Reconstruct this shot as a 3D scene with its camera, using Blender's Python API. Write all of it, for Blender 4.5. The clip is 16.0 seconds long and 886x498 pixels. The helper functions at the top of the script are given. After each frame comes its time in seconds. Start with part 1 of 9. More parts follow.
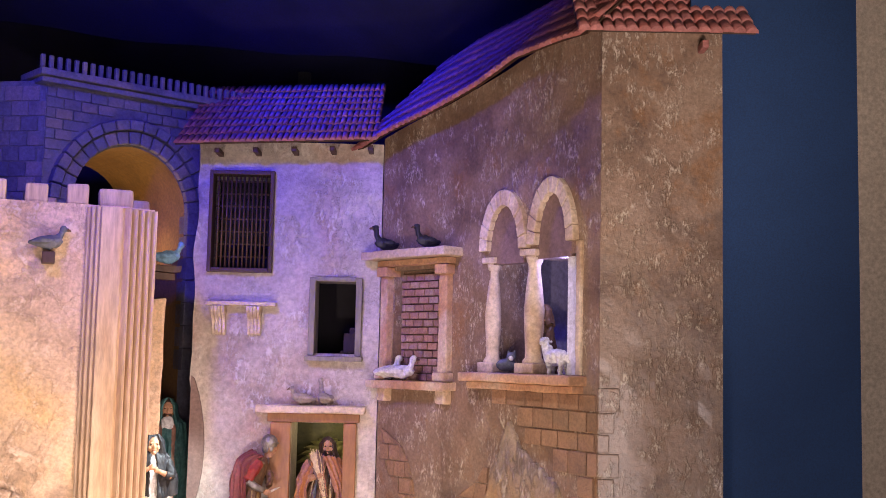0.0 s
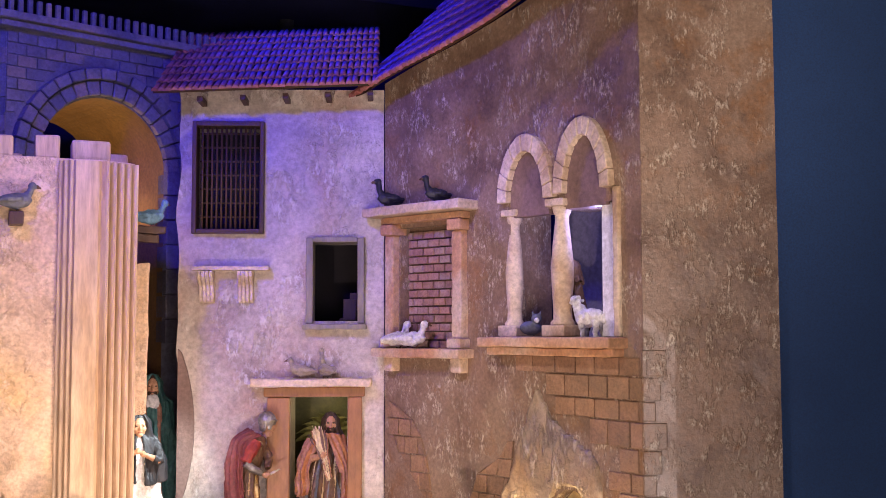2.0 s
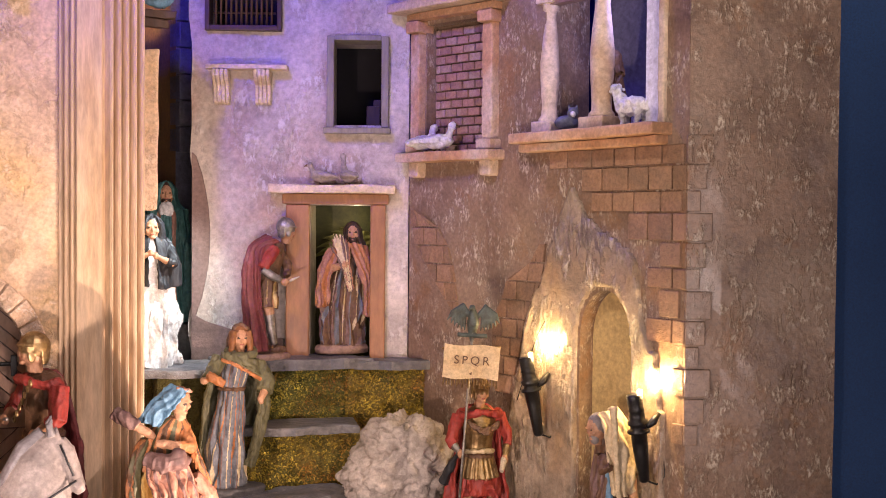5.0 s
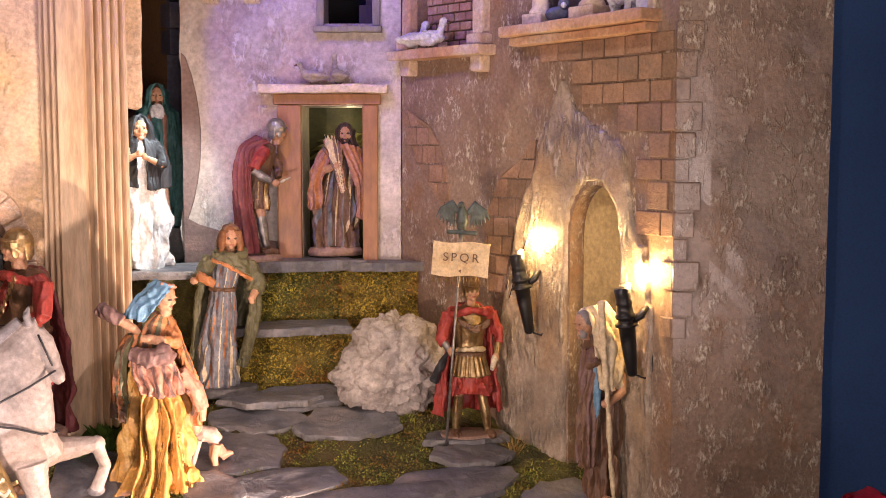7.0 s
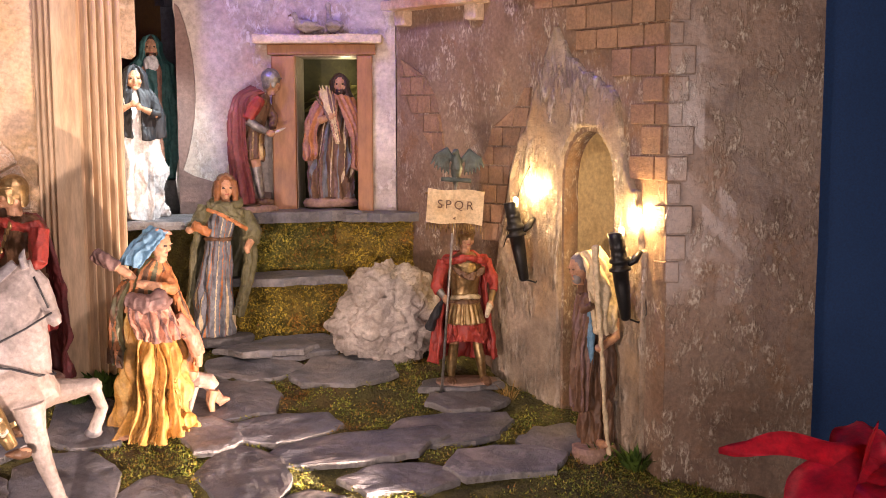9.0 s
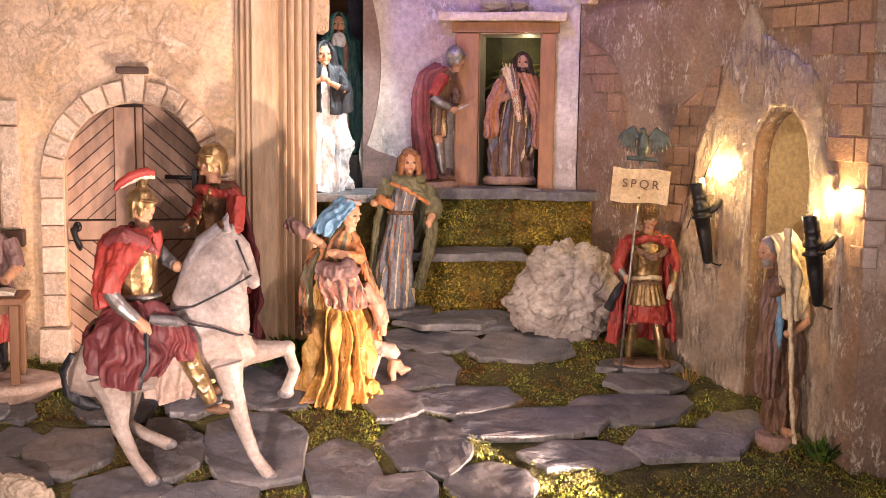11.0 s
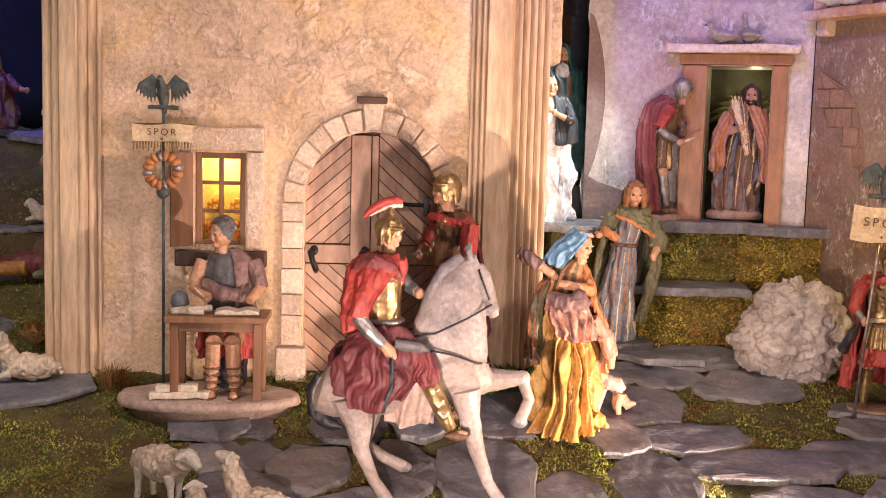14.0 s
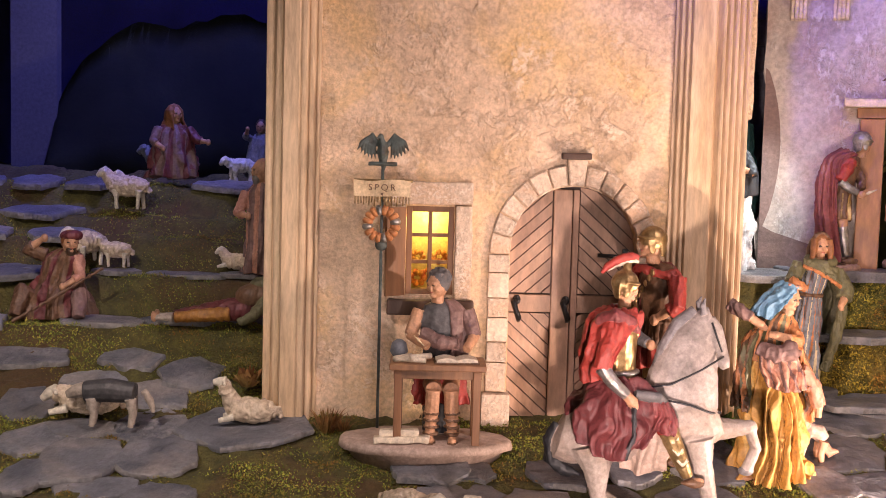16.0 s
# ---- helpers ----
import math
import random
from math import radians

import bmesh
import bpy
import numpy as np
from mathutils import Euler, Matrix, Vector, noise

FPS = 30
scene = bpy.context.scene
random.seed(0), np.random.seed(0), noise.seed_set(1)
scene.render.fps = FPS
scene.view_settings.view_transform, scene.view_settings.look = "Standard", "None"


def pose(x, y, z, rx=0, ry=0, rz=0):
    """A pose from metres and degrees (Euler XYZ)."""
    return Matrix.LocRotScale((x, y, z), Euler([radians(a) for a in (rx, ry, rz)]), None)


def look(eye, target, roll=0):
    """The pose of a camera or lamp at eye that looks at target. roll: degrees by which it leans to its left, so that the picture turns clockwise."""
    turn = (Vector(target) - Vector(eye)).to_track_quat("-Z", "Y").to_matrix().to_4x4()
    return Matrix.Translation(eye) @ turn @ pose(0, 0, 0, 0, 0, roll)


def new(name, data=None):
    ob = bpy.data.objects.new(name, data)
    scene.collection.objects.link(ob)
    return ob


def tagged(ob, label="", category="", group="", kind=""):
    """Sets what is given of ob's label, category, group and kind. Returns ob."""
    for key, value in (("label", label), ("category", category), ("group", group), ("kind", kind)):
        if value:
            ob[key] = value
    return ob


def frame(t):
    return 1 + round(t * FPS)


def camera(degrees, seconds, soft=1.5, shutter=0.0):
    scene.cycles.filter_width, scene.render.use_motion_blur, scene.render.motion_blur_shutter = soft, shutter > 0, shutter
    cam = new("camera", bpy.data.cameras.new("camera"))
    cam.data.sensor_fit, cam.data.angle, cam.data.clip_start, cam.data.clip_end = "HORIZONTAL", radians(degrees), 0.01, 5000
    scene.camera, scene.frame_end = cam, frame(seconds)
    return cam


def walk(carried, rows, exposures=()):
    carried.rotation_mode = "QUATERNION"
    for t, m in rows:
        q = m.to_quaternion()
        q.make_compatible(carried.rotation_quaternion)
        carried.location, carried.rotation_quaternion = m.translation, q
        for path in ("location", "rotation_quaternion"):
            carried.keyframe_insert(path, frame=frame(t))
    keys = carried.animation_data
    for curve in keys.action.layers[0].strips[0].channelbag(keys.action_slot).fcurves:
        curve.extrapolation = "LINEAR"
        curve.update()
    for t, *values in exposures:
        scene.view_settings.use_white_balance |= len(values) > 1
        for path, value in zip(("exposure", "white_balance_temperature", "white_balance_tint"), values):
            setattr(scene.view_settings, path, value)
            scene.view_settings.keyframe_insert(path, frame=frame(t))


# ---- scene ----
cam = camera(42.8, 16.0, soft=0.65)
METRES, EYE, TILT, LEAN, TURN = 1.25, 0.81, 0.0, 0.0, -20.0
ROWS = [
    (0.0, 0.0, 0.0, 0.0, -0.12, 5.45, -1.25),
    (0.5, -0.0002, 0.006, 0.001, -0.45, 5.59, -1.0),
    (1.0, -0.022, 0.0429, -0.0024, -0.96, 5.24, -1.26),
    (1.5, -0.0521, 0.1021, -0.01, -1.39, 4.4, -0.44),
    (2.0, -0.0853, 0.204, -0.0141, -1.9, 4.07, 0.14),
    (2.5, -0.0867, 0.3154, -0.0256, -2.11, 3.91, 0.23),
    (3.0, -0.0925, 0.3159, -0.0449, -2.38, 3.05, -0.31),
    (3.5, -0.0971, 0.3176, -0.0805, -2.27, 1.69, -0.72),
    (4.0, -0.099, 0.3191, -0.1136, -1.77, 0.28, -0.72),
    (4.5, -0.0912, 0.322, -0.1368, -1.11, -0.74, -0.35),
    (5.0, -0.0844, 0.3235, -0.1574, -0.57, -1.54, -0.51),
    (7.5, -0.02, 0.3472, -0.2145, 0.81, -5.66, -0.02),
    (8.0, -0.0123, 0.3466, -0.2218, 0.69, -6.01, 0.11),
    (8.5, -0.0049, 0.3457, -0.2261, 0.58, -6.51, 0.33),
    (9.0, -0.0254, 0.3351, -0.2379, 0.56, -6.68, 0.12),
    (9.5, -0.0434, 0.3325, -0.2439, 3.11, -6.91, -0.15),
    (10.0, -0.0617, 0.3296, -0.2514, 5.65, -7.05, -0.61),
    (12.5, -0.0855, 0.3232, -0.2584, 10.91, -7.53, -0.93),
    (13.0, -0.1103, 0.3184, -0.2613, 12.62, -7.54, -1.53),
    (13.5, -0.1369, 0.312, -0.2565, 14.9, -7.29, -1.89),
    (14.0, -0.1565, 0.3034, -0.2468, 16.96, -6.26, -1.58),
    (14.5, -0.1733, 0.2927, -0.2477, 18.93, -5.45, -1.54),
    (15.0, -0.2048, 0.2752, -0.2382, 20.36, -4.93, -1.5),
    (15.5, -0.287, 0.2247, -0.232, 20.0, -4.57, -1.1),
    (16.0, -0.3627, 0.17, -0.2216, 19.32, -4.61, -1.53),
]
walk(cam, [(t, pose(0, 0, EYE, TILT, LEAN, TURN) @ pose(METRES * x, METRES * y, METRES * z, 90 + pitch, roll, yaw)) for t, x, y, z, yaw, pitch, roll in ROWS])

# ---- lights ----
world = bpy.data.worlds.new("world")
scene.world = world
world.use_nodes = True
world.node_tree.nodes["Background"].inputs[0].default_value = (0.02, 0.024, 0.04, 1)
world.node_tree.nodes["Background"].inputs[1].default_value = 0.3


def lamp(name, kind, eye, target, watts, colour, size=0.05, cone=60, blend=0.6):
    data = bpy.data.lights.new(name, kind)
    data.energy, data.color = watts, colour
    if kind == "AREA":
        data.size = size
    else:
        data.shadow_soft_size = size
    if kind == "SPOT":
        data.spot_size, data.spot_blend = radians(cone), blend
    ob = new(name, data)
    ob.matrix_world = look(eye, target)
    return ob


lamp("blue_stage_spot", "SPOT", (-0.45, 1.25, 1.95), (0.50, 2.78, 1.36), 185, (0.035, 0.02, 1.0), 0.08, 56, 1.0)
lamp("blue_roof_spot", "SPOT", (0.38, 2.95, 1.98), (0.82, 2.82, 1.45), 70, (0.0, 0.012, 1.0), 0.06, 84, 1.0)
lamp("blue_hill_spot", "SPOT", (-0.7, 2.9, 2.25), (-1.3, 3.65, 1.15), 330, (0.20, 0.20, 1.0), 0.08, 84, 1.0)
lamp("warm_stage_spot", "SPOT", (1.10, 0.95, 1.85), (-0.55, 2.5, 0.15), 120, (1.0, 0.75, 0.75), 0.025, 66, 1.0)
# Fill lamp added to raise the ground at lower left; no lamp known there.
lamp("left_stage_spot", "SPOT", (-1.35, 0.9, 1.7), (-1.02, 2.5, 0.02), 150, (1.0, 0.82, 0.76), 0.03, 50, 1.0)
lamp("warm_ground_spot", "SPOT", (0.68, 1.945, -0.090), (0.08, 2.42, 0.28), 58, (1.0, 0.70, 0.57), 0.010, 76, 0.8)
lamp("front_ground_spot", "SPOT", (-0.13, 1.36, 0.08), (0.50, 2.5, 0.34), 46, (1.0, 0.73, 0.66), 0.014, 100, 0.9)
lamp("room_light", "AREA", (0.25, -0.3, 0.30), (0.75, 2.3, 0.8), 21, (1.0, 0.80, 0.78), 0.9)
# Added fill without a known source, brightens the upper facade and end wall.
lamp("facade_spot", "SPOT", (0.35, 0.2, 0.50), (1.14, 2.1, 1.40), 124, (1.0, 0.78, 0.70), 0.25, 36, 1.0)
# Invented warm fill that lifts the brown wall and the steps.
lamp("white_stage_spot", "SPOT", (-0.30, 1.55, 2.05), (0.90, 2.48, 0.48), 80, (1.0, 0.80, 0.70), 0.03, 42, 1.0)
lamp("passage_light", "SPOT", (0.47, 2.62, 0.80), (0.29, 2.80, 0.42), 20, (0.86, 0.95, 1.0), 0.015, 58, 0.8)
lamp("doorway_light", "POINT", (0.755, 2.870, 0.610), (0.7, 2.8, 0.4), 0.16, (1.0, 0.86, 0.48), 0.01)
lamp("window_light", "POINT", (-0.35, 2.60, 0.42), (0, 0, 0), 0.4, (1.0, 0.80, 0.30), 0.01)
lamp("gate_light", "SPOT", (0.24, 3.12, 0.95), (0.20, 3.14, 1.4), 3.5, (1.0, 0.62, 0.25), 0.02, 120, 0.6)
lamp("loft_light", "POINT", (1.10, 2.20, 1.0), (0, 0, 0), 0.75, (0.42, 0.38, 1.0), 0.02)

# ---- materials ----


def node(nt, kind, **sockets):
    n = nt.nodes.new(kind)
    for key, value in sockets.items():
        n.inputs[key.replace("_", " ")].default_value = value
    return n


def ramp(nt, source, stops):
    r = nt.nodes.new("ShaderNodeValToRGB")
    while len(r.color_ramp.elements) < len(stops):
        r.color_ramp.elements.new(0.5)
    for e, (p, c) in zip(r.color_ramp.elements, stops):
        e.position, e.color = p, (*c, 1)
    nt.links.new(source, r.inputs[0])
    return r.outputs[0]


def mix(nt, fac, a, b, kind="MIX"):
    m = nt.nodes.new("ShaderNodeMix")
    m.data_type, m.blend_type = "RGBA", kind
    for sock, v in ((m.inputs[0], fac), (m.inputs[6], a), (m.inputs[7], b)):
        if isinstance(v, (int, float)):
            sock.default_value = v
        elif isinstance(v, tuple):
            sock.default_value = (*v, 1)
        else:
            nt.links.new(v, sock)
    return m.outputs[2]


def surface(name, a, b, scale=8.0, rough=0.7, bump=0.3, fine=90.0, stain=None, stain_scale=2.5, metal=0.0, stretch=(1, 1, 1),
            vary=0.0, squiggle=0.0, height=0.004, coat=0.0, rust=None, cover=0.50, lumps=0.35, scuff_glint=None, strokes=1.0):
    """A painted or natural surface: two tones, a stain, fine grain, relief, painted scuffs and glints."""
    m = bpy.data.materials.new(name)
    m.use_nodes = True
    nt = m.node_tree
    out = nt.nodes["Principled BSDF"]
    tex = nt.nodes.new("ShaderNodeTexCoord")
    mp = nt.nodes.new("ShaderNodeMapping")
    mp.inputs["Scale"].default_value = stretch
    nt.links.new(tex.outputs["Object"], mp.inputs[0])
    at = mp.outputs[0]
    if vary:
        info = nt.nodes.new("ShaderNodeObjectInfo")
        shift = nt.nodes.new("ShaderNodeVectorMath")
        shift.operation = "SCALE"
        shift.inputs[0].default_value = (7.1, 3.7, 5.3)
        nt.links.new(info.outputs["Random"], shift.inputs["Scale"])
        add = nt.nodes.new("ShaderNodeVectorMath")
        nt.links.new(at, add.inputs[0])
        nt.links.new(shift.outputs[0], add.inputs[1])
        at = add.outputs[0]
    big = node(nt, "ShaderNodeTexNoise", Scale=scale, Detail=6.0, Roughness=0.6, Distortion=0.6)
    small = node(nt, "ShaderNodeTexNoise", Scale=fine, Detail=4.0, Roughness=0.65)
    for n in (big, small):
        nt.links.new(at, n.inputs["Vector"])
    colour = ramp(nt, big.outputs["Fac"], ((0.33, a), (0.67, b)))
    if stain:
        st = node(nt, "ShaderNodeTexNoise", Scale=stain_scale, Detail=5.0, Roughness=0.6, Distortion=0.4)
        nt.links.new(at, st.inputs["Vector"])
        colour = mix(nt, ramp(nt, st.outputs["Fac"], ((0.48, (0, 0, 0)), (0.66, (0.85, 0.85, 0.85)))), colour, stain)
    if rust:
        ru = node(nt, "ShaderNodeTexNoise", Scale=9.0, Detail=6.0, Roughness=0.7, Distortion=0.3)
        nt.links.new(at, ru.inputs["Vector"])
        colour = mix(nt, ramp(nt, ru.outputs["Fac"], ((0.56, (0, 0, 0)), (0.68, (0.7, 0.7, 0.7)))), colour, rust)
    grain = ramp(nt, small.outputs["Fac"], ((0.3, (0.60, 0.60, 0.60)), (0.7, (1.34, 1.34, 1.34))))
    colour = mix(nt, 0.7, colour, grain, "MULTIPLY")
    if vary:
        tint = ramp(nt, info.outputs["Random"], ((0.0, (1 - vary,) * 3), (1.0, (1 + vary,) * 3)))
        colour = mix(nt, 1.0, colour, tint, "MULTIPLY")
    h = small.outputs["Fac"]
    if squiggle:
        flow = nt.nodes.new("ShaderNodeMapping")
        flow.inputs["Rotation"].default_value = (radians(18), radians(38), 0)
        flow.inputs["Scale"].default_value = (1, 1, strokes)
        nt.links.new(at, flow.inputs[0])
        sq = node(nt, "ShaderNodeTexNoise", Scale=squiggle, Detail=7.0, Roughness=0.66, Distortion=0.45)
        nt.links.new(flow.outputs[0], sq.inputs["Vector"])
        ridge = ramp(nt, sq.outputs["Fac"], ((0.47, (0, 0, 0)), (0.56, (0.6, 0.6, 0.6)), (0.70, (1, 1, 1))))
        where = node(nt, "ShaderNodeTexNoise", Scale=squiggle * 0.22, Detail=4.0, Roughness=0.62)
        nt.links.new(at, where.inputs["Vector"])
        ridge = mix(nt, 1.0, ridge, ramp(nt, where.outputs["Fac"], ((cover, (0.06, 0.06, 0.06)), (cover + 0.14, (1, 1, 1)))), "MULTIPLY")
        lump = node(nt, "ShaderNodeTexNoise", Scale=squiggle * 0.5, Detail=8.0, Roughness=0.7, Distortion=0.2)
        nt.links.new(at, lump.inputs["Vector"])
        h = mix(nt, 0.4, ridge, small.outputs["Fac"], "ADD")
        h = mix(nt, lumps, h, lump.outputs["Fac"])
        # Pale scuffs and glints along the ridges, both mixed into the base colour.
        if scuff_glint:
            fleck = node(nt, "ShaderNodeTexNoise", Scale=squiggle * 3.2, Detail=3.0, Roughness=0.6)
            nt.links.new(flow.outputs[0], fleck.inputs["Vector"])
            dry = mix(nt, 1.0, ridge, ramp(nt, fleck.outputs["Fac"], ((0.46, (0.05, 0.05, 0.05)), (0.57, (1, 1, 1)))), "MULTIPLY")
            colour = mix(nt, dry, colour, scuff_glint)
    nt.links.new(colour, out.inputs["Base Color"])
    rr = nt.nodes.new("ShaderNodeMapRange")
    rr.inputs[3].default_value, rr.inputs[4].default_value = max(0.05, rough - 0.14), min(1.0, rough + 0.14)
    nt.links.new(small.outputs["Fac"], rr.inputs[0])
    nt.links.new(rr.outputs[0], out.inputs["Roughness"])
    out.inputs["Metallic"].default_value = metal
    out.inputs["Coat Weight"].default_value = coat
    out.inputs["Coat Roughness"].default_value = 0.16
    bp = node(nt, "ShaderNodeBump", Strength=bump, Distance=height)
    nt.links.new(h, bp.inputs["Height"])
    nt.links.new(bp.outputs[0], out.inputs["Normal"])
    return m


def plain(name, c, rough=0.6, metal=0.0, emit=0.0, glow=None):
    m = bpy.data.materials.new(name)
    m.use_nodes = True
    o = m.node_tree.nodes["Principled BSDF"]
    o.inputs["Base Color"].default_value = (*c, 1)
    o.inputs["Roughness"].default_value, o.inputs["Metallic"].default_value = rough, metal
    if emit:
        o.inputs["Emission Color"].default_value = (*(glow or c), 1)
        o.inputs["Emission Strength"].default_value = emit
    return m


M = {
    "tower": surface("ochre_plaster", (0.50, 0.355, 0.23), (0.74, 0.545, 0.375), 8, 0.55, 0.75, 120, (0.70, 0.47, 0.22), 5, squiggle=26, height=0.0105, cover=0.45, lumps=0.35, scuff_glint=(0.84, 0.68, 0.52)),
    "mould": surface("moulded_plaster", (0.50, 0.36, 0.22), (0.66, 0.50, 0.33), 7, 0.6, 0.25, 120, (0.40, 0.24, 0.10), 6, stretch=(1, 1, 0.15)),
    "house": surface("lavender_grey_plaster", (0.34, 0.29, 0.25), (0.62, 0.55, 0.48), 6, 0.36, 0.8, 80, (0.44, 0.30, 0.23), 4, squiggle=34, height=0.0100, coat=0.35, cover=0.46, lumps=0.4, scuff_glint=(0.82, 0.79, 0.75), strokes=0.6),
    "brown": surface("umber_plaster", (0.138, 0.086, 0.057), (0.305, 0.202, 0.135), 7, 0.34, 0.8, 130, (0.28, 0.20, 0.14), 5, squiggle=74, height=0.0045, coat=0.55, cover=0.45, lumps=0.45, scuff_glint=(0.68, 0.60, 0.47), rust=(0.24, 0.115, 0.04), strokes=0.5),
    "grey_patch": surface("grey_plaster", (0.23, 0.175, 0.125), (0.44, 0.35, 0.255), 9, 0.38, 1.0, 120, (0.34, 0.22, 0.12), 5, squiggle=44, height=0.0110, coat=0.3, scuff_glint=(0.66, 0.58, 0.47), cover=0.44, strokes=0.35),
    "brick": surface("brown_brick", (0.25, 0.15, 0.088), (0.36, 0.22, 0.135), 22, 0.55, 0.7, 160, (0.22, 0.15, 0.10), 9, vary=0.16),
    "violet_brick": surface("red_brick", (0.25, 0.13, 0.10), (0.36, 0.20, 0.15), 22, 0.6, 0.5, 160, (0.40, 0.30, 0.25), 14, vary=0.15),
    "mortar": surface("mortar", (0.13, 0.08, 0.05), (0.20, 0.13, 0.08), 20, 0.8, 0.4, 150),
    "stone": surface("carved_stone", (0.55, 0.42, 0.30), (0.70, 0.56, 0.42), 14, 0.6, 0.6, 130, (0.62, 0.40, 0.24), 8, squiggle=70, height=0.006, vary=0.1, scuff_glint=(0.80, 0.70, 0.58), cover=0.35),
    "trim": surface("terracotta_trim", (0.42, 0.225, 0.12), (0.58, 0.36, 0.21), 12, 0.55, 0.4, 120, (0.62, 0.52, 0.42), 6),
    "column": surface("pale_column_stone", (0.55, 0.43, 0.30), (0.72, 0.60, 0.46), 12, 0.5, 0.4, 110, (0.42, 0.28, 0.16), 7),
    "tile": surface("terracotta_tile", (0.27, 0.092, 0.080), (0.42, 0.165, 0.145), 18, 0.55, 0.4, 140, (0.40, 0.12, 0.09), 7, vary=0.12),
    "wood": surface("brown_wood", (0.17, 0.078, 0.035), (0.30, 0.155, 0.072), 9, 0.55, 0.3, 60, stretch=(1, 1, 0.12), vary=0.12),
    "door_timber": surface("orange_brown_timber", (0.30, 0.135, 0.055), (0.40, 0.195, 0.085), 7, 0.5, 0.2, 70, (0.24, 0.11, 0.05), 6, stretch=(1, 1, 0.3)),
    "plank": surface("door_plank", (0.36, 0.22, 0.14), (0.48, 0.31, 0.21), 10, 0.55, 0.3, 70, stretch=(1, 1, 0.3), vary=0.08),
    "dark_wood": surface("dark_wood", (0.045, 0.022, 0.012), (0.09, 0.045, 0.025), 12, 0.55, 0.3, 80, stretch=(1, 1, 0.2)),
    "grey_wood": surface("weathered_wood", (0.16, 0.14, 0.11), (0.28, 0.25, 0.20), 12, 0.6, 0.3, 90, stretch=(1, 1, 0.2)),
    "slate": surface("slate", (0.062, 0.066, 0.078), (0.175, 0.175, 0.19), 11, 0.42, 1.0, 90, (0.22, 0.195, 0.18), 7, vary=0.28, squiggle=20, height=0.009, lumps=0.55, scuff_glint=(0.30, 0.28, 0.28), cover=0.50),
    "slate_edge": surface("broken_slate", (0.10, 0.10, 0.105), (0.25, 0.235, 0.22), 30, 0.6, 1.0, 90, (0.12, 0.11, 0.10), 14, vary=0.2, height=0.006),
    "earth": surface("mossy_earth", (0.050, 0.048, 0.013), (0.15, 0.13, 0.032), 20, 0.95, 1.0, 150, (0.10, 0.052, 0.022), 5, height=0.012),
    "moss": surface("moss", (0.055, 0.070, 0.012), (0.16, 0.15, 0.03), 16, 0.9, 1.0, 170, (0.14, 0.085, 0.02), 9, height=0.01),
    "navy": surface("navy_cloth", (0.011, 0.041, 0.125), (0.015, 0.051, 0.150), 3, 0.85, 0.15, 300),
    "night": surface("night_cloth", (0.008, 0.008, 0.055), (0.022, 0.019, 0.115), 2, 0.8, 0.2, 200),
    "hill_back": surface("painted_night_hill", (0.005, 0.007, 0.006), (0.020, 0.026, 0.018), 3, 0.85, 0.2, 100),
    "wing": surface("grey_panel", (0.06, 0.06, 0.085), (0.085, 0.085, 0.11), 3, 0.8, 0.1, 100),
    "beige": surface("beige_wall", (0.42, 0.36, 0.28), (0.47, 0.41, 0.32), 4, 0.8, 0.1, 120),
    "room": surface("room_paint", (0.30, 0.27, 0.24), (0.34, 0.31, 0.27), 3, 0.8, 0.1, 100),
    "ochre_niche": surface("niche_plaster", (0.44, 0.32, 0.135), (0.54, 0.41, 0.18), 12, 0.6, 0.3, 120),
    "iron": surface("black_iron", (0.010, 0.010, 0.011), (0.022, 0.021, 0.02), 20, 0.35, 0.2, 150, metal=0.3),
    # Near-black: the shade of unlit rooms is put into the colour.
    "dark_in": surface("unlit_room_black", (0.008, 0.007, 0.010), (0.016, 0.014, 0.018), 5, 0.9, 0.1, 90),
    "limestone": surface("pitted_limestone", (0.36, 0.31, 0.27), (0.62, 0.55, 0.48), 20, 0.75, 0.8, 120, (0.30, 0.25, 0.20), 9, height=0.006),
}

# ---- building blocks ----


def part(name, bm, material, parent=None, label="", smooth=False):
    """Links a bmesh as one mesh object, under its thing where one is given."""
    me = bpy.data.meshes.new(name)
    if smooth:
        for f in bm.faces:
            f.smooth = True
    bm.to_mesh(me)
    bm.free()
    for m in (material if isinstance(material, (list, tuple)) else [material]):
        me.materials.append(M[m] if isinstance(m, str) else m)
    ob = new(name, me)
    if parent is not None:
        ob.parent = parent
    if label:
        tagged(ob, label)
    return ob


def thing(name, label, category, group="", m=None):
    ob = new(name)
    ob.empty_display_size = 0.02
    if m is not None:
        ob.matrix_world = m
    return tagged(ob, label, category, group)


def block(bm, x0, x1, y0, y1, z0, z1, bevel=0.0):
    got = bmesh.ops.create_cube(bm, size=1.0)["verts"]
    for v in got:
        v.co = Vector(((x0 + x1) / 2 + v.co.x * (x1 - x0), (y0 + y1) / 2 + v.co.y * (y1 - y0), (z0 + z1) / 2 + v.co.z * (z1 - z0)))
    if bevel:
        edges = {e for v in got for e in v.link_edges}
        bmesh.ops.bevel(bm, geom=list(edges), offset=bevel, segments=2, affect="EDGES", profile=0.6)
    return bm


def cuboid(x0, x1, y0, y1, z0, z1, bevel=0.0):
    return block(bmesh.new(), x0, x1, y0, y1, z0, z1, bevel)


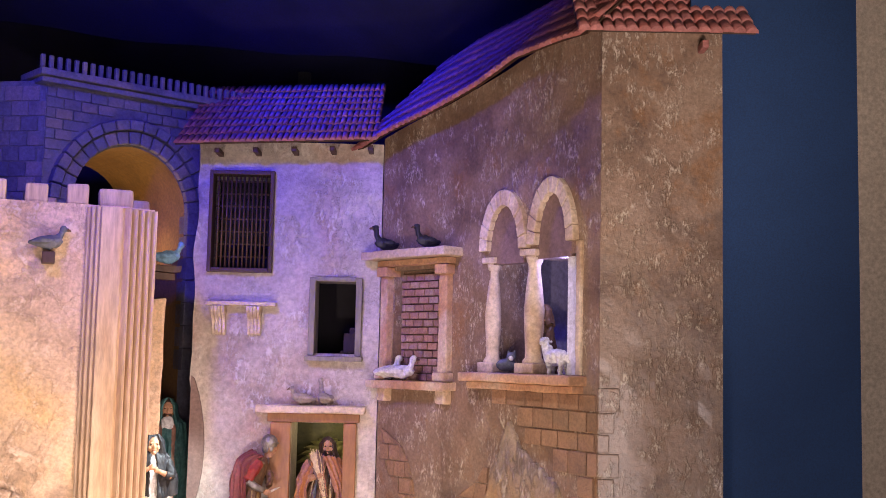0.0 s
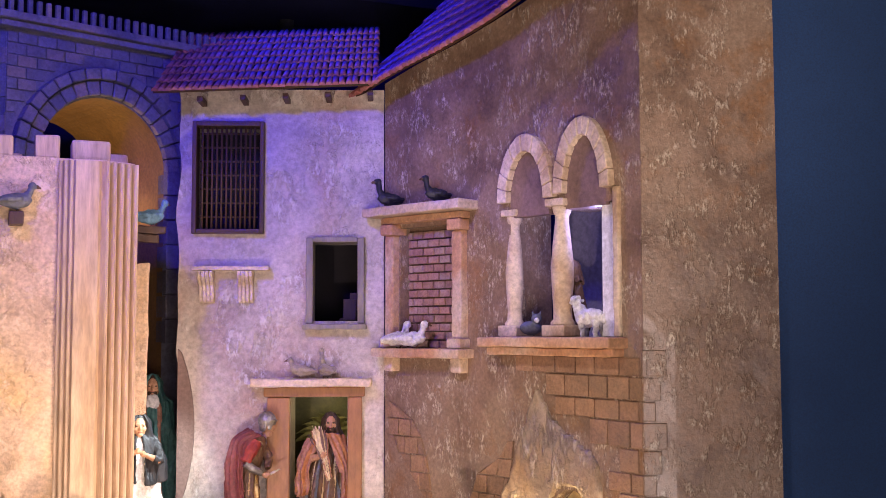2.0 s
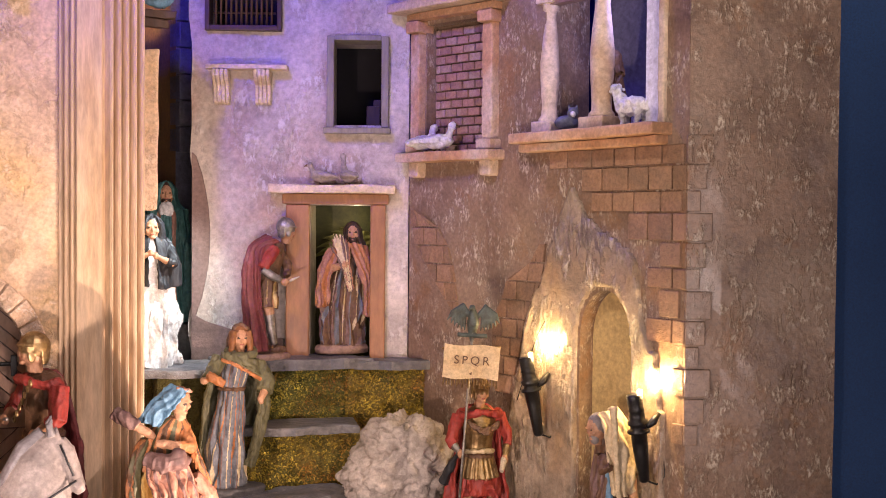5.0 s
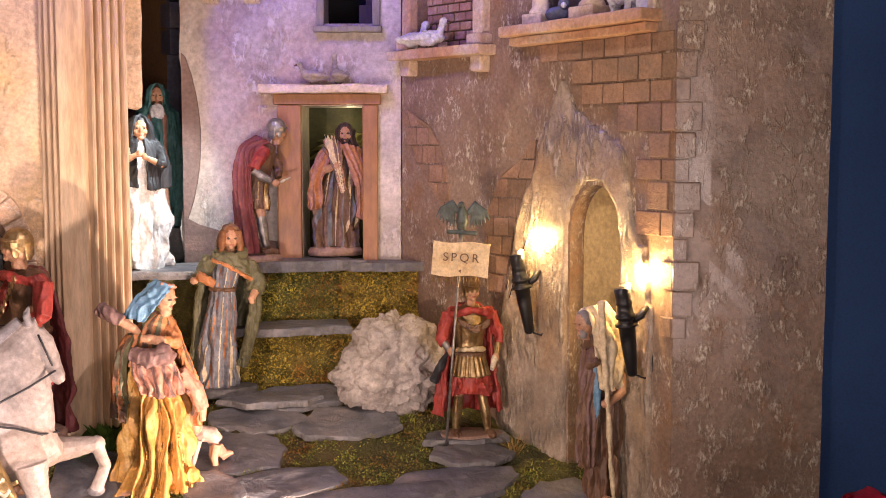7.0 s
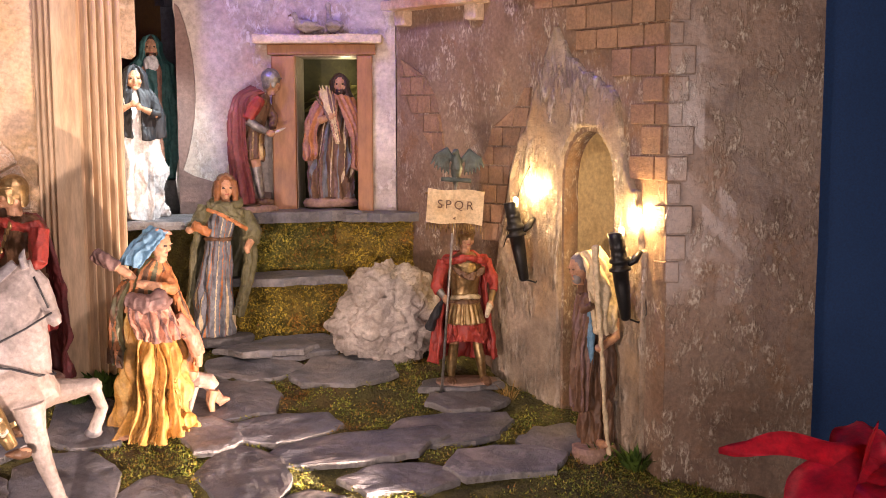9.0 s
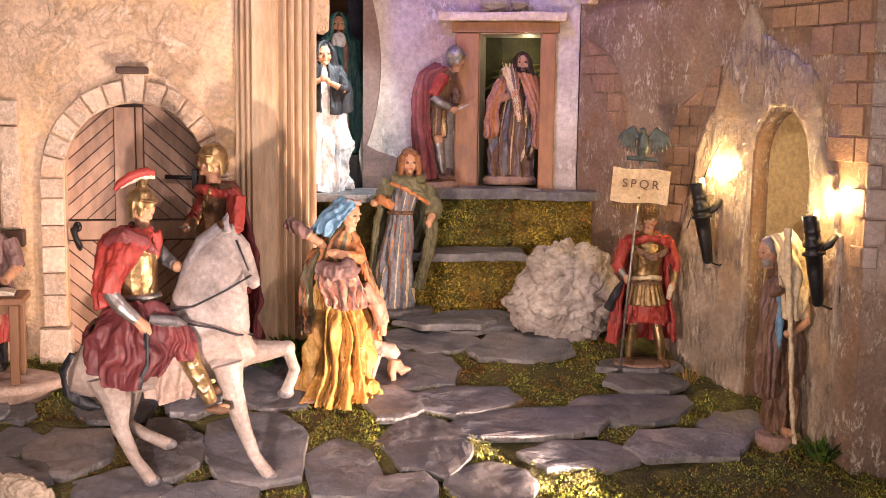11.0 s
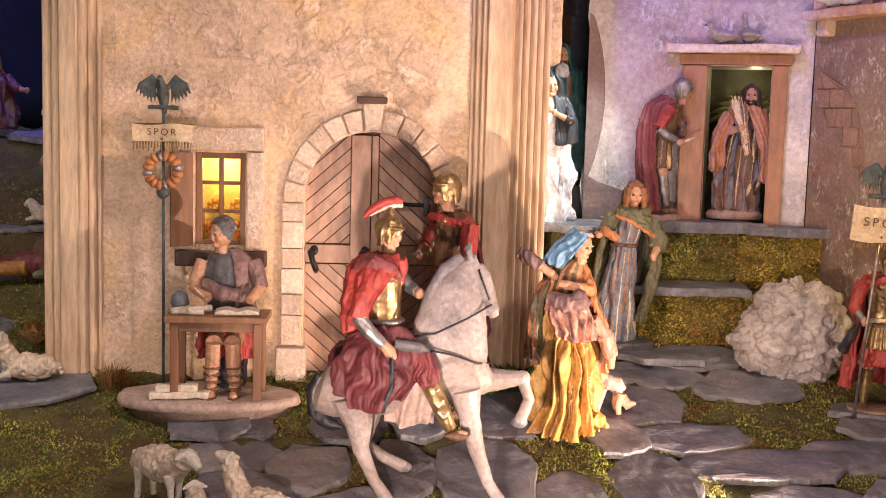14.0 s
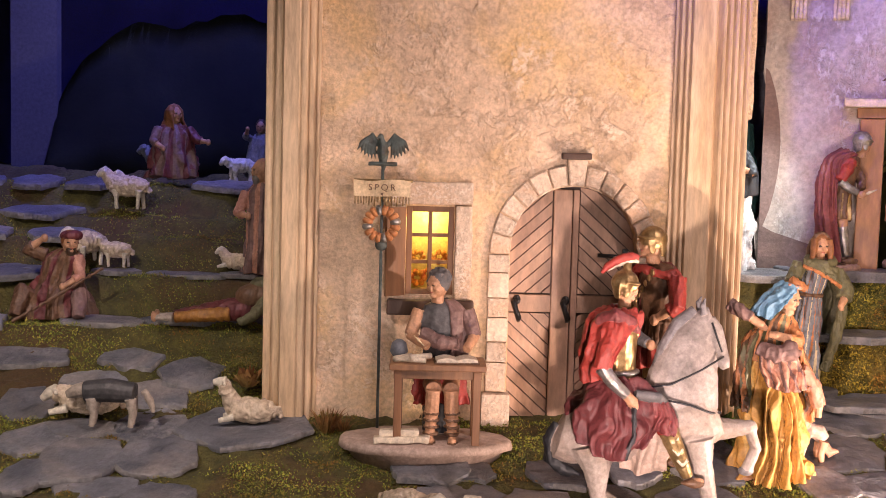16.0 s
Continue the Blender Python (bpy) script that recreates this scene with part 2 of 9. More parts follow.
def prism(points, z0, z1, bm=None):
    """Upright prism over plan points that run counter-clockwise."""
    bm = bm or bmesh.new()
    lo = [bm.verts.new((x, y, z0)) for x, y in points]
    hi = [bm.verts.new((x, y, z1)) for x, y in points]
    bm.faces.new(lo[::-1])
    bm.faces.new(hi)
    for i in range(len(points)):
        j = (i + 1) % len(points)
        bm.faces.new((lo[i], lo[j], hi[j], hi[i]))
    return bm


def slab_xz(points, y0, y1, bm=None):
    """A flat slab whose outline is given in x and z."""
    bm = bm or bmesh.new()
    a = [bm.verts.new((x, y0, z)) for x, z in points]
    b = [bm.verts.new((x, y1, z)) for x, z in points]
    bm.faces.new(a)
    bm.faces.new(b[::-1])
    for i in range(len(points)):
        j = (i + 1) % len(points)
        bm.faces.new((a[j], a[i], b[i], b[j]))
    bmesh.ops.recalc_face_normals(bm, faces=bm.faces)
    return bm


def loft(bm, rings, n=16, mat=0, folds=0.0, k=7, seed=0.0, caps=True):
    """Rings (x, y, z, rx, ry) joined to a closed skin; folds ripple it."""
    rows = []
    for i, (x, y, z, rx, ry) in enumerate(rings):
        row = []
        for j in range(n):
            a = 2 * math.pi * j / n
            f = 1 + folds * (math.sin(k * a + seed + 0.35 * i) + 0.6 * math.sin((2 * k - 3) * a + 2.1 * seed + 0.2 * i))
            row.append(bm.verts.new((x + rx * f * math.cos(a), y + ry * f * math.sin(a), z)))
        rows.append(row)
    faces = []
    for p, q in zip(rows, rows[1:]):
        for j in range(n):
            faces.append(bm.faces.new((p[j], p[(j + 1) % n], q[(j + 1) % n], q[j])))
    if caps:
        faces.append(bm.faces.new(rows[0][::-1]))
        faces.append(bm.faces.new(rows[-1]))
    for f in faces:
        f.material_index, f.smooth = mat, True
    return bm


def tube(bm, points, radii, n=8, mat=0):
    """A tapering round limb through points."""
    points = [Vector(p) for p in points]
    if isinstance(radii, (int, float)):
        radii = [radii] * len(points)
    rows, side = [], None
    for i, p in enumerate(points):
        way = (points[min(i + 1, len(points) - 1)] - points[max(i - 1, 0)]).normalized()
        side = way.orthogonal().normalized() if side is None else (side - way * side.dot(way)).normalized()
        up = way.cross(side)
        rows.append([bm.verts.new(p + radii[i] * (math.cos(2 * math.pi * j / n) * side + math.sin(2 * math.pi * j / n) * up)) for j in range(n)])
    faces = [bm.faces.new((a[j], a[(j + 1) % n], b[(j + 1) % n], b[j])) for a, b in zip(rows, rows[1:]) for j in range(n)]
    faces += [bm.faces.new(rows[0][::-1]), bm.faces.new(rows[-1])]
    for f in faces:
        f.material_index, f.smooth = mat, True
    return bm


def ball(bm, c, r, mat=0, n=10, squash=(1, 1, 1), turn=None):
    got = bmesh.ops.create_uvsphere(bm, u_segments=n, v_segments=max(6, n - 2), radius=r)["verts"]
    for v in got:
        p = Vector((v.co.x * squash[0], v.co.y * squash[1], v.co.z * squash[2]))
        v.co = (turn @ p if turn else p) + Vector(c)
    for f in {f for v in got for f in v.link_faces}:
        f.material_index, f.smooth = mat, True
    return bm


def rough_up(bm, amount, scale, seed=0.0):
    """Uneven hand-made faces."""
    for v in bm.verts:
        v.co += amount * noise.noise_vector((v.co + Vector((seed, 0, 0))) * scale)
    return bm


def cuts(bm, step, axes=(0, 2)):
    """Slices a mesh so that it can bend and be uneven."""
    for ax in axes:
        lo = min(v.co[ax] for v in bm.verts)
        hi = max(v.co[ax] for v in bm.verts)
        no = Vector([1.0 if i == ax else 0.0 for i in range(3)])
        k = 1
        while lo + k * step < hi - step * 0.3:
            bmesh.ops.bisect_plane(bm, geom=bm.verts[:] + bm.edges[:] + bm.faces[:], plane_co=no * (lo + k * step), plane_no=no)
            k += 1
    return bm


def carve(bm, cutters):
    """The mesh with the cutters taken out of it."""
    me = bpy.data.meshes.new("raw")
    bm.to_mesh(me)
    bm.free()
    body = new("raw", me)
    tools = []
    for c in cutters:
        cm = bpy.data.meshes.new("tool")
        bmesh.ops.recalc_face_normals(c, faces=c.faces)
        c.to_mesh(cm)
        c.free()
        tools.append(new("tool", cm))
        mod = body.modifiers.new("cut", "BOOLEAN")
        mod.object, mod.operation, mod.solver = tools[-1], "DIFFERENCE", "EXACT"
    got = bpy.data.meshes.new_from_object(body.evaluated_get(bpy.context.evaluated_depsgraph_get()))
    res = bmesh.new()
    res.from_mesh(got)
    for o in (body, *tools):
        bpy.data.objects.remove(o)
    return res


def arch_points(cx, half, z0, spring, top, n=14):
    """Outline of an arched opening in x and z."""
    pts = [(cx - half, z0), (cx + half, z0)]
    for i in range(n + 1):
        a = math.pi * i / n
        pts.append((cx + half * math.cos(a), spring + (top - spring) * math.sin(a)))
    return pts


def placed(bm, m):
    bm.transform(m)
    return bm


# ---- the ground and the terraces ----
TERRACES = [(2.72, 0.159), (2.88, 0.25), (3.0, 0.328), (3.09, 0.375), (3.17, 0.445), (3.5, 0.48)]


def ground_z(x, y):
    z = -0.078 + 0.25 * (y - 2.09)
    if x < -0.40 and y > 2.5:
        t = min(1.0, (-0.40 - x) / 0.2)
        h = 0.025 + 0.09 * min(1.0, (y - 2.5) / 0.19)
        for y0, zz in TERRACES:
            h += (zz - h) * min(1.0, max(0.0, (y - y0 + 0.03) / 0.045))
        z = z + (h - z) * t
    elif y > 2.66:
        z = 0.062
    if y < 1.98:
        z -= 0.3 * (1.98 - y)
    return z


bm = bmesh.new()
NX, NY = 250, 190
grid = []
for j in range(NY + 1):
    y = 1.72 + (4.1 - 1.72) * (j / NY) ** 1.25
    row = []
    for i in range(NX + 1):
        x = -2.3 + 3.75 * i / NX
        p = Vector((x, y, 0))
        z = ground_z(x, y) - 0.005 + 0.011 * noise.noise(p * 9) + 0.011 * noise.noise(p * 27) + 0.005 * noise.noise(p * 70)
        row.append(bm.verts.new((x, y, z)))
    grid.append(row)
for a, b in zip(grid, grid[1:]):
    for i in range(NX):
        bm.faces.new((a[i], a[i + 1], b[i + 1], b[i]))
ground = tagged(part("ground", bm, "earth", smooth=True), "uneven mossy dark earth of a model landscape", "ground", kind="structure")

table = thing("display_table", "plain boarded table under the model landscape", "table")
part("top", cuboid(-2.35, 1.5, 1.74, 4.15, -0.32, -0.24, 0.004), "room", table)
part("front_board", cuboid(-2.35, 1.5, 1.76, 1.79, -0.9, -0.32, 0.003), "navy", table)

# ---- the room ----
tagged(part("floor", cuboid(-4, 4, -3, 5, -0.95, -0.9), "room"), "plain grey room floor", "floor", kind="structure")
tagged(part("ceiling", cuboid(-4, 4, -3, 5, 2.6, 2.65), "room"), "plain room ceiling", "ceiling", kind="structure")
tagged(part("wall_south", cuboid(-4, 4, -3.1, -3.0, -0.95, 2.65), "room"), "plain painted room wall", "wall", kind="structure")
tagged(part("wall_west", cuboid(-4.1, -4.0, -3, 5, -0.95, 2.65), "room"), "plain painted room wall", "wall", kind="structure")
tagged(part("wall_east", cuboid(4.0, 4.1, -3, 5, -0.95, 2.65), "beige"), "plain beige room wall", "wall", kind="structure")
tagged(part("wall_north", cuboid(-4, 4, 5.0, 5.1, -0.95, 2.65), "room"), "plain painted room wall", "wall", kind="structure")


def cloth(name, points, z0, z1, material, label, wave=0.012, k=34.0, lean=0.0):
    """A hanging cloth along plan points, with folds."""
    bm = bmesh.new()
    run, rows = 0.0, []
    pts = []
    for a, b in zip(points, points[1:]):
        for i in range(24):
            pts.append(Vector(a).lerp(Vector(b), i / 24))
    pts.append(Vector(points[-1]))
    for i, p in enumerate(pts):
        w = (pts[min(i + 1, len(pts) - 1)] - pts[max(i - 1, 0)]).normalized()
        side = Vector((w.y, -w.x))
        col = []
        for j in range(9):
            f = j / 8
            d = wave * (math.sin(k * run + 0.8 * math.sin(3 * run + 2 * f)) + 0.5 * math.sin(2.3 * k * run + 1.3 * f)) + lean * f
            q = p + side * d
            col.append(bm.verts.new((q.x, q.y, z0 + (z1 - z0) * f)))
        rows.append(col)
        if i + 1 < len(pts):
            run += (pts[i + 1] - p).length
    for a, b in zip(rows, rows[1:]):
        for j in range(8):
            bm.faces.new((a[j], b[j], b[j + 1], a[j + 1]))
    bmesh.ops.solidify(bm, geom=bm.faces[:], thickness=0.004)
    return tagged(part(name, bm, material, smooth=True), label, "curtain")


tagged(cloth("night_backdrop", [(-2.2, 3.95), (0.2, 3.95), (1.7, 3.7), (1.75, 2.6)], -0.3, 2.35, "night", "black night-sky cloth hanging behind the model village", 0.02, 9.0, 0.25), kind="structure")
tagged(cloth("night_canopy", [(-2.4, 3.2), (0.0, 3.3), (1.5, 3.2)], 1.7, 2.45, "night", "dark draped cloth canopy above the roofs", 0.03, 6.0, 0.5), kind="structure")
bm = cuboid(1.25, 1.592, 1.955, 1.97, -0.9, 2.4, 0.002)
bm.transform(Matrix.Translation((1.29, 1.96, 0)) @ Matrix.Rotation(radians(-20), 4, "Z") @ Matrix.Translation((-1.29, -1.96, 0)))
tagged(part("navy_screen", cuts(bm, 0.1), "navy"), "navy blue cloth-covered screen beside the model", "screen", kind="structure")
bm = cuboid(1.50, 2.6, 1.95, 1.99, -0.9, 2.6)
bm.transform(Matrix.Translation((1.29, 1.96, 0)) @ Matrix.Rotation(radians(-20), 4, "Z") @ Matrix.Translation((-1.29, -1.96, 0)))
bm.transform(Matrix.Translation((0.02, 0.06, 0)))
tagged(part("beige_panel", bm, "beige"), "beige painted wall behind the navy screen", "wall", kind="structure")

# ---- the gate tower ----
TW = 2.515
tower = thing("gate_tower", "ochre plastered model gate tower with fluted corner mouldings", "tower")
body = prism([(-0.655, TW), (0.19, TW), (0.248, 2.545), (0.255, 2.80), (-0.655, 2.80)], -0.1, 1.118)
cutters = [slab_xz(arch_points(-0.072, 0.122, -0.2, 0.362, 0.485), TW - 0.1, TW + 0.05),
           cuboid(-0.395, -0.303, TW - 0.1, TW + 0.16, 0.270, 0.440)]
body = carve(body, cutters)
cuts(body, 0.06)
for v in body.verts:
    if v.co.y < TW + 0.001:
        v.co.y += 0.0035 * noise.noise(v.co * 14)
part("wall", body, "tower", tower)


def moulding(points, z0, z1, parent, name="corner_moulding"):
    bm = prism(points, z0, z1)
    cuts(bm, 0.12, (2,))
    return part(name, bm, "mould", parent)


def strip(x0, x1, depth, round_=True):
    """Front profile of one upright strip, running from left to right."""
    if not round_:
        return [(x0, TW - depth), (x1, TW - depth)]
    c, r = (x0 + x1) / 2, (x1 - x0) / 2
    return [(c + r * math.cos(math.pi - math.pi * i / 5), TW - depth - 0.5 * r * math.sin(math.pi * i / 5)) for i in range(6)]


left_profile = [(-0.664, TW + 0.1), (-0.664, TW - 0.012)] + strip(-0.664, -0.648, 0.012) + strip(-0.644, -0.632, 0.022) + strip(-0.628, -0.600, 0.034, False) \
    + strip(-0.597, -0.585, 0.030) + strip(-0.583, -0.572, 0.018) + strip(-0.570, -0.562, 0.006) + [(-0.561, TW + 0.02), (-0.6, TW + 0.1)]
moulding(left_profile, -0.08, 1.112, tower)
right_profile = [(0.104, TW + 0.02)] + strip(0.105, 0.112, 0.005) + strip(0.114, 0.122, 0.014) + strip(0.124, 0.131, 0.022) + strip(0.134, 0.176, 0.030, False)
cx, cy, dx, dy = 0.182, TW - 0.026, 0.071, 0.042
for i in range(5):
    for k in range(6):
        f = (i + 0.10 + 0.72 * k / 5) / 5
        out = 0.012 * math.sin(math.pi * k / 5) ** 0.7 if 0 < k < 5 else -0.004
        right_profile.append((cx + dx * f + out * 0.5, cy + dy * f - out * 0.86))
right_profile += [(0.253, 2.56), (0.15, TW + 0.06)]
moulding(right_profile, -0.08, 1.112, tower)
for i, x0 in enumerate((-0.60, -0.50, -0.40, -0.30, -0.20, -0.105, -0.022, 0.062)):
    bm = cuboid(x0, x0 + 0.046, TW + 0.004, TW + 0.046, 1.116, 1.158 + 0.004 * (i % 2), 0.006)
    part("merlon", rough_up(bm, 0.002, 40, i), "mould", tower)
part("merlon", rough_up(cuboid(0.128, 0.200, TW + 0.0, TW + 0.06, 1.116, 1.156, 0.007), 0.002, 40, 9), "mould", tower)
part("merlon", rough_up(cuboid(0.20, 0.245, TW + 0.12, TW + 0.16, 1.116, 1.15, 0.006), 0.002, 40, 9), "mould", tower)
for x0 in (-0.60, -0.45, -0.30, -0.15, 0.0, 0.14):
    part("merlon", cuboid(x0, x0 + 0.046, 2.75, 2.79, 1.116, 1.158, 0.006), "mould", tower)
bm = cuts(cuboid(0.2555, 0.286, 2.60, 2.68, 0.625, 0.925, 0.004), 0.04, (2,))
part("rough_buttress", rough_up(bm, 0.006, 30), "tower", tower)

# arched door of the tower
ARX, ARI, ARO, SPR = -0.072, 0.124, 0.163, 0.352
arch = thing("stone_door_arch", "carved pale stone arch round the tower door", "arch")
n = 13
for i in range(n):
    a0, a1 = math.pi * (i + 0.03) / n, math.pi * (i + 0.97) / n
    key = i == n // 2
    ro = ARO + (0.012 if key else 0.0)
    pts = [(ARX + r * math.cos(a), SPR + (r + 0.008) * math.sin(a) * 1.02) for r, a in ((ARI, a0), (ro, a0), (ro, (a0 + a1) / 2), (ro, a1), (ARI, a1), (ARI, (a0 + a1) / 2))]
    bm = slab_xz(pts, TW - 0.010 - (0.005 if key else 0), TW + 0.03)
    bmesh.ops.bevel(bm, geom=bm.edges[:], offset=0.0025, segments=1, affect="EDGES")
    part("voussoir", rough_up(bm, 0.0016, 60, i), "stone", arch)
for side in (-1, 1):
    x0, x1 = sorted((ARX + side * ARI, ARX + side * ARO))
    z = 0.085
    for i in range(6):
        h = (0.058, 0.040, 0.047, 0.038, 0.049, 0.035)[i]
        part("jamb_stone", rough_up(cuboid(x0, x1, TW - 0.010, TW + 0.03, z + 0.0008, z + h - 0.0008, 0.0025), 0.0015, 60, i), "stone", arch)
        z += h
    part("plinth", cuboid(x0 - 0.008, x1 + 0.008, TW - 0.026, TW + 0.03, 0.02, 0.084, 0.005), "stone", arch)
part("cap_stone", cuboid(ARX - 0.030, ARX + 0.026, TW - 0.022, TW + 0.01, 0.5365, 0.549, 0.003), "dark_wood", arch, "dark weathered cap above the keystone")

door = thing("plank_door", "closed double door of diagonal brown planks with black iron fittings", "door")
DY = TW + 0.032
outline = arch_points(ARX, ARI + 0.004, -0.02, SPR, SPR + ARI + 0.01)
part("backing", slab_xz(outline, DY + 0.008, DY + 0.016), "dark_wood", door)


def trim_to(bm, co, no):
    r = bmesh.ops.bisect_plane(bm, geom=bm.verts[:] + bm.edges[:] + bm.faces[:], plane_co=co, plane_no=no, clear_outer=True)
    edges = [e for e in r["geom_cut"] if isinstance(e, bmesh.types.BMEdge)]
    if edges:
        bmesh.ops.holes_fill(bm, edges=edges)


def inside(bm, lo_x, hi_x, z0, z1):
    for co, no in (((lo_x, 0, 0), (-1, 0, 0)), ((hi_x, 0, 0), (1, 0, 0)), ((0, 0, z0), (0, 0, -1)), ((0, 0, z1), (0, 0, 1))):
        r = bmesh.ops.bisect_plane(bm, geom=bm.verts[:] + bm.edges[:] + bm.faces[:], plane_co=co, plane_no=no, clear_outer=True)
        edges = [e for e in r["geom_cut"] if isinstance(e, bmesh.types.BMEdge)]
        if edges:
            bmesh.ops.holes_fill(bm, edges=edges)
    return bm


for side in (-1, 1):
    for z0, z1, lean in ((0.03, 0.235, 1), (0.275, 0.486, -1)):
        for k in range(-10, 20):
            w = 0.0205
            bm = cuboid(-0.3, 0.3, DY, DY + 0.0075, k * w * 0.98, k * w * 0.98 + w - 0.0025)
            bm.transform(Matrix.Translation((ARX + side * 0.06, 0, z0)) @ Matrix.Rotation(radians(lean * 42 * side * -1), 4, "Y"))
            lo, hi = (ARX - ARI, ARX - 0.040) if side < 0 else (ARX + 0.014, ARX + ARI)
            inside(bm, lo, hi, z0, z1)
            if len(bm.verts) < 4:
                bm.free()
                continue
            for a in range(10, 90, 10):
                dirn = Vector((side * math.cos(radians(a)), 0, math.sin(radians(a))))
                trim_to(bm, Vector((ARX, 0, SPR + 0.004)) + dirn * (ARI + 0.003), dirn)
            if len(bm.verts) < 4:
                bm.free()
                continue
            part("plank", bm, "plank", door)
    x0, x1 = (ARX - ARI, ARX - 0.038) if side < 0 else (ARX + 0.012, ARX + ARI)
    rail = part("rail", cuboid(x0, x1, DY - 0.006, DY + 0.008, 0.238, 0.272, 0.002), "plank", door)
part("stile", cuboid(ARX - 0.038, ARX - 0.002, DY - 0.008, DY + 0.008, 0.0, 0.478, 0.002), "plank", door)
part("stile", cuboid(ARX - 0.0, ARX + 0.012, DY - 0.005, DY + 0.008, 0.0, 0.478, 0.002), "plank", door)
for x in (ARX - 0.105, ARX - 0.010):
    bm = tube(bmesh.new(), [(x, DY - 0.010, 0.262), (x - 0.006, DY - 0.022, 0.258), (x - 0.002, DY - 0.026, 0.244), (x + 0.004, DY - 0.022, 0.228), (x + 0.004, DY - 0.014, 0.222)], [0.005, 0.006, 0.005, 0.006, 0.004])
    ball(bm, (x, DY - 0.010, 0.262), 0.008, 0, 8, (1, 0.6, 1.2))
    part("knocker", bm, "iron", rail, "black iron door knocker")
bm = tube(bmesh.new(), [(ARX + 0.05, DY - 0.008, 0.352), (ARX + 0.11, DY - 0.008, 0.350)], 0.004, 6)
block(bm, ARX + 0.098, ARX + 0.108, DY - 0.012, DY - 0.004, 0.33, 0.366, 0.001)
part("hinge", bm, "iron", door, "black iron strap hinge")

# tower window with its shutter and lit room
win = tagged(thing("window_1", "small lit four-pane window in carved stone frame", "window"), kind="structure")
part("lintel", rough_up(cuts(cuboid(-0.425, -0.268, TW - 0.018, TW + 0.02, 0.444, 0.487, 0.004), 0.02), 0.002, 40), "stone", win)
part("jamb", rough_up(cuts(cuboid(-0.300, -0.268, TW - 0.012, TW + 0.02, 0.262, 0.443, 0.004), 0.02), 0.0025, 40, 3), "stone", win)
part("jamb", rough_up(cuts(cuboid(-0.426, -0.397, TW - 0.010, TW + 0.02, 0.262, 0.443, 0.004), 0.02), 0.0025, 40, 5), "stone", win)
part("window_sill", cuboid(-0.428, -0.262, TW - 0.022, TW + 0.02, 0.232, 0.261, 0.003), "dark_wood", win, "dark brown wooden sill")
fx0, fx1, fz0, fz1 = -0.394, -0.303, 0.268, 0.440
for a in ((fx0, fx0 + 0.011, fz0, fz1), (fx1 - 0.011, fx1, fz0, fz1), (fx0 + 0.011, fx1 - 0.011, fz0, fz0 + 0.011), (fx0 + 0.011, fx1 - 0.011, fz1 - 0.011, fz1),
          ((fx0 + fx1) / 2 - 0.004, (fx0 + fx1) / 2 + 0.004, fz0 + 0.011, fz1 - 0.011)):
    part("window_frame", cuboid(a[0], a[1], TW + 0.008, TW + 0.020, a[2], a[3], 0.0015), "wood", win)
for z in (0.329, 0.381):
    part("glazing_bar", cuboid(fx0 + 0.011, fx1 - 0.011, TW + 0.010, TW + 0.017, z, z + 0.007, 0.001), "wood", win)
part("shutter", prism([(-0.433, TW - 0.040), (-0.429, TW - 0.046), (-0.395, TW - 0.018), (-0.399, TW - 0.013)], 0.270, 0.438), "wood", win, "dark open wooden shutter")
M["warm_room"] = surface("lit_room_plaster", (0.62, 0.50, 0.16), (0.75, 0.62, 0.24), 12, 0.7, 0.3, 100)
bm = cuboid(-0.402, -0.296, TW + 0.12, TW + 0.155, 0.26, 0.45)
part("room_back", bm, "warm_room", win, "glowing yellow plaster inside")
for x, z, s in ((-0.372, 0.335, 0.018), (-0.328, 0.335, 0.020), (-0.372, 0.292, 0.022), (-0.326, 0.290, 0.020), (-0.35, 0.30, 0.016)):
    bm = bmesh.new()
    for k in range(7):
        a = k * 0.9
        ball(bm, (x + s * 0.6 * math.cos(a), TW + 0.10, z + s * 0.5 * math.sin(a)), s * 0.35, 0, 6)
    part("ornament", bm, surface("red_gold_ornament", (0.5, 0.10, 0.03), (0.7, 0.42, 0.08), 60, 0.5, 0.2, 200), win)

# ---- the first house ----
HO, HT = Vector((0.385, 2.879)), -19.17
HM = Matrix.Translation((HO.x, HO.y, 0)) @ Matrix.Rotation(radians(HT), 4, "Z")
HL = 0.469
house = thing("lavender_house", "pale plastered model house with tiled eaves", "house", m=HM)
wall = cuboid(0.0, HL - 0.002, 0.0, 0.13, -0.1, 1.345)
wall = carve(wall, [cuboid(0.257, 0.385, -0.1, 0.2, 0.27, 0.640), cuboid(0.302, 0.412, -0.1, 0.2, 0.812, 0.995), cuboid(0.038, 0.186, -0.1, 0.2, 1.020, 1.258)])
cuts(wall, 0.03)
for v in wall.verts:
    if v.co.y < 0.001:
        v.co.y += 0.004 * noise.noise(v.co * 9) + 0.001 * noise.noise(v.co * 30)
    if v.co.x < 0.001:
        v.co.x += 0.012 * noise.noise(Vector((3, 0, v.co.z * 9))) + 0.02 * max(0.0, math.sin((v.co.z - 0.4) * 9)) * (v.co.z < 0.72)
part("wall", wall, "house", house)
M["mauve_base"] = surface("mauve_brown_wash", (0.16, 0.10, 0.085), (0.25, 0.165, 0.14), 8, 0.55, 0.4, 110)
edge = [(0.004, 0.30), (0.20, 0.30), (0.20, 0.352), (0.12, 0.362), (0.035, 0.388)] + [(0.012 + 0.030 * math.sin(math.pi * min(1.0, k / 9)) ** 0.8, 0.40 + 0.038 * k) for k in range(10)] + [(0.004, 0.75)]
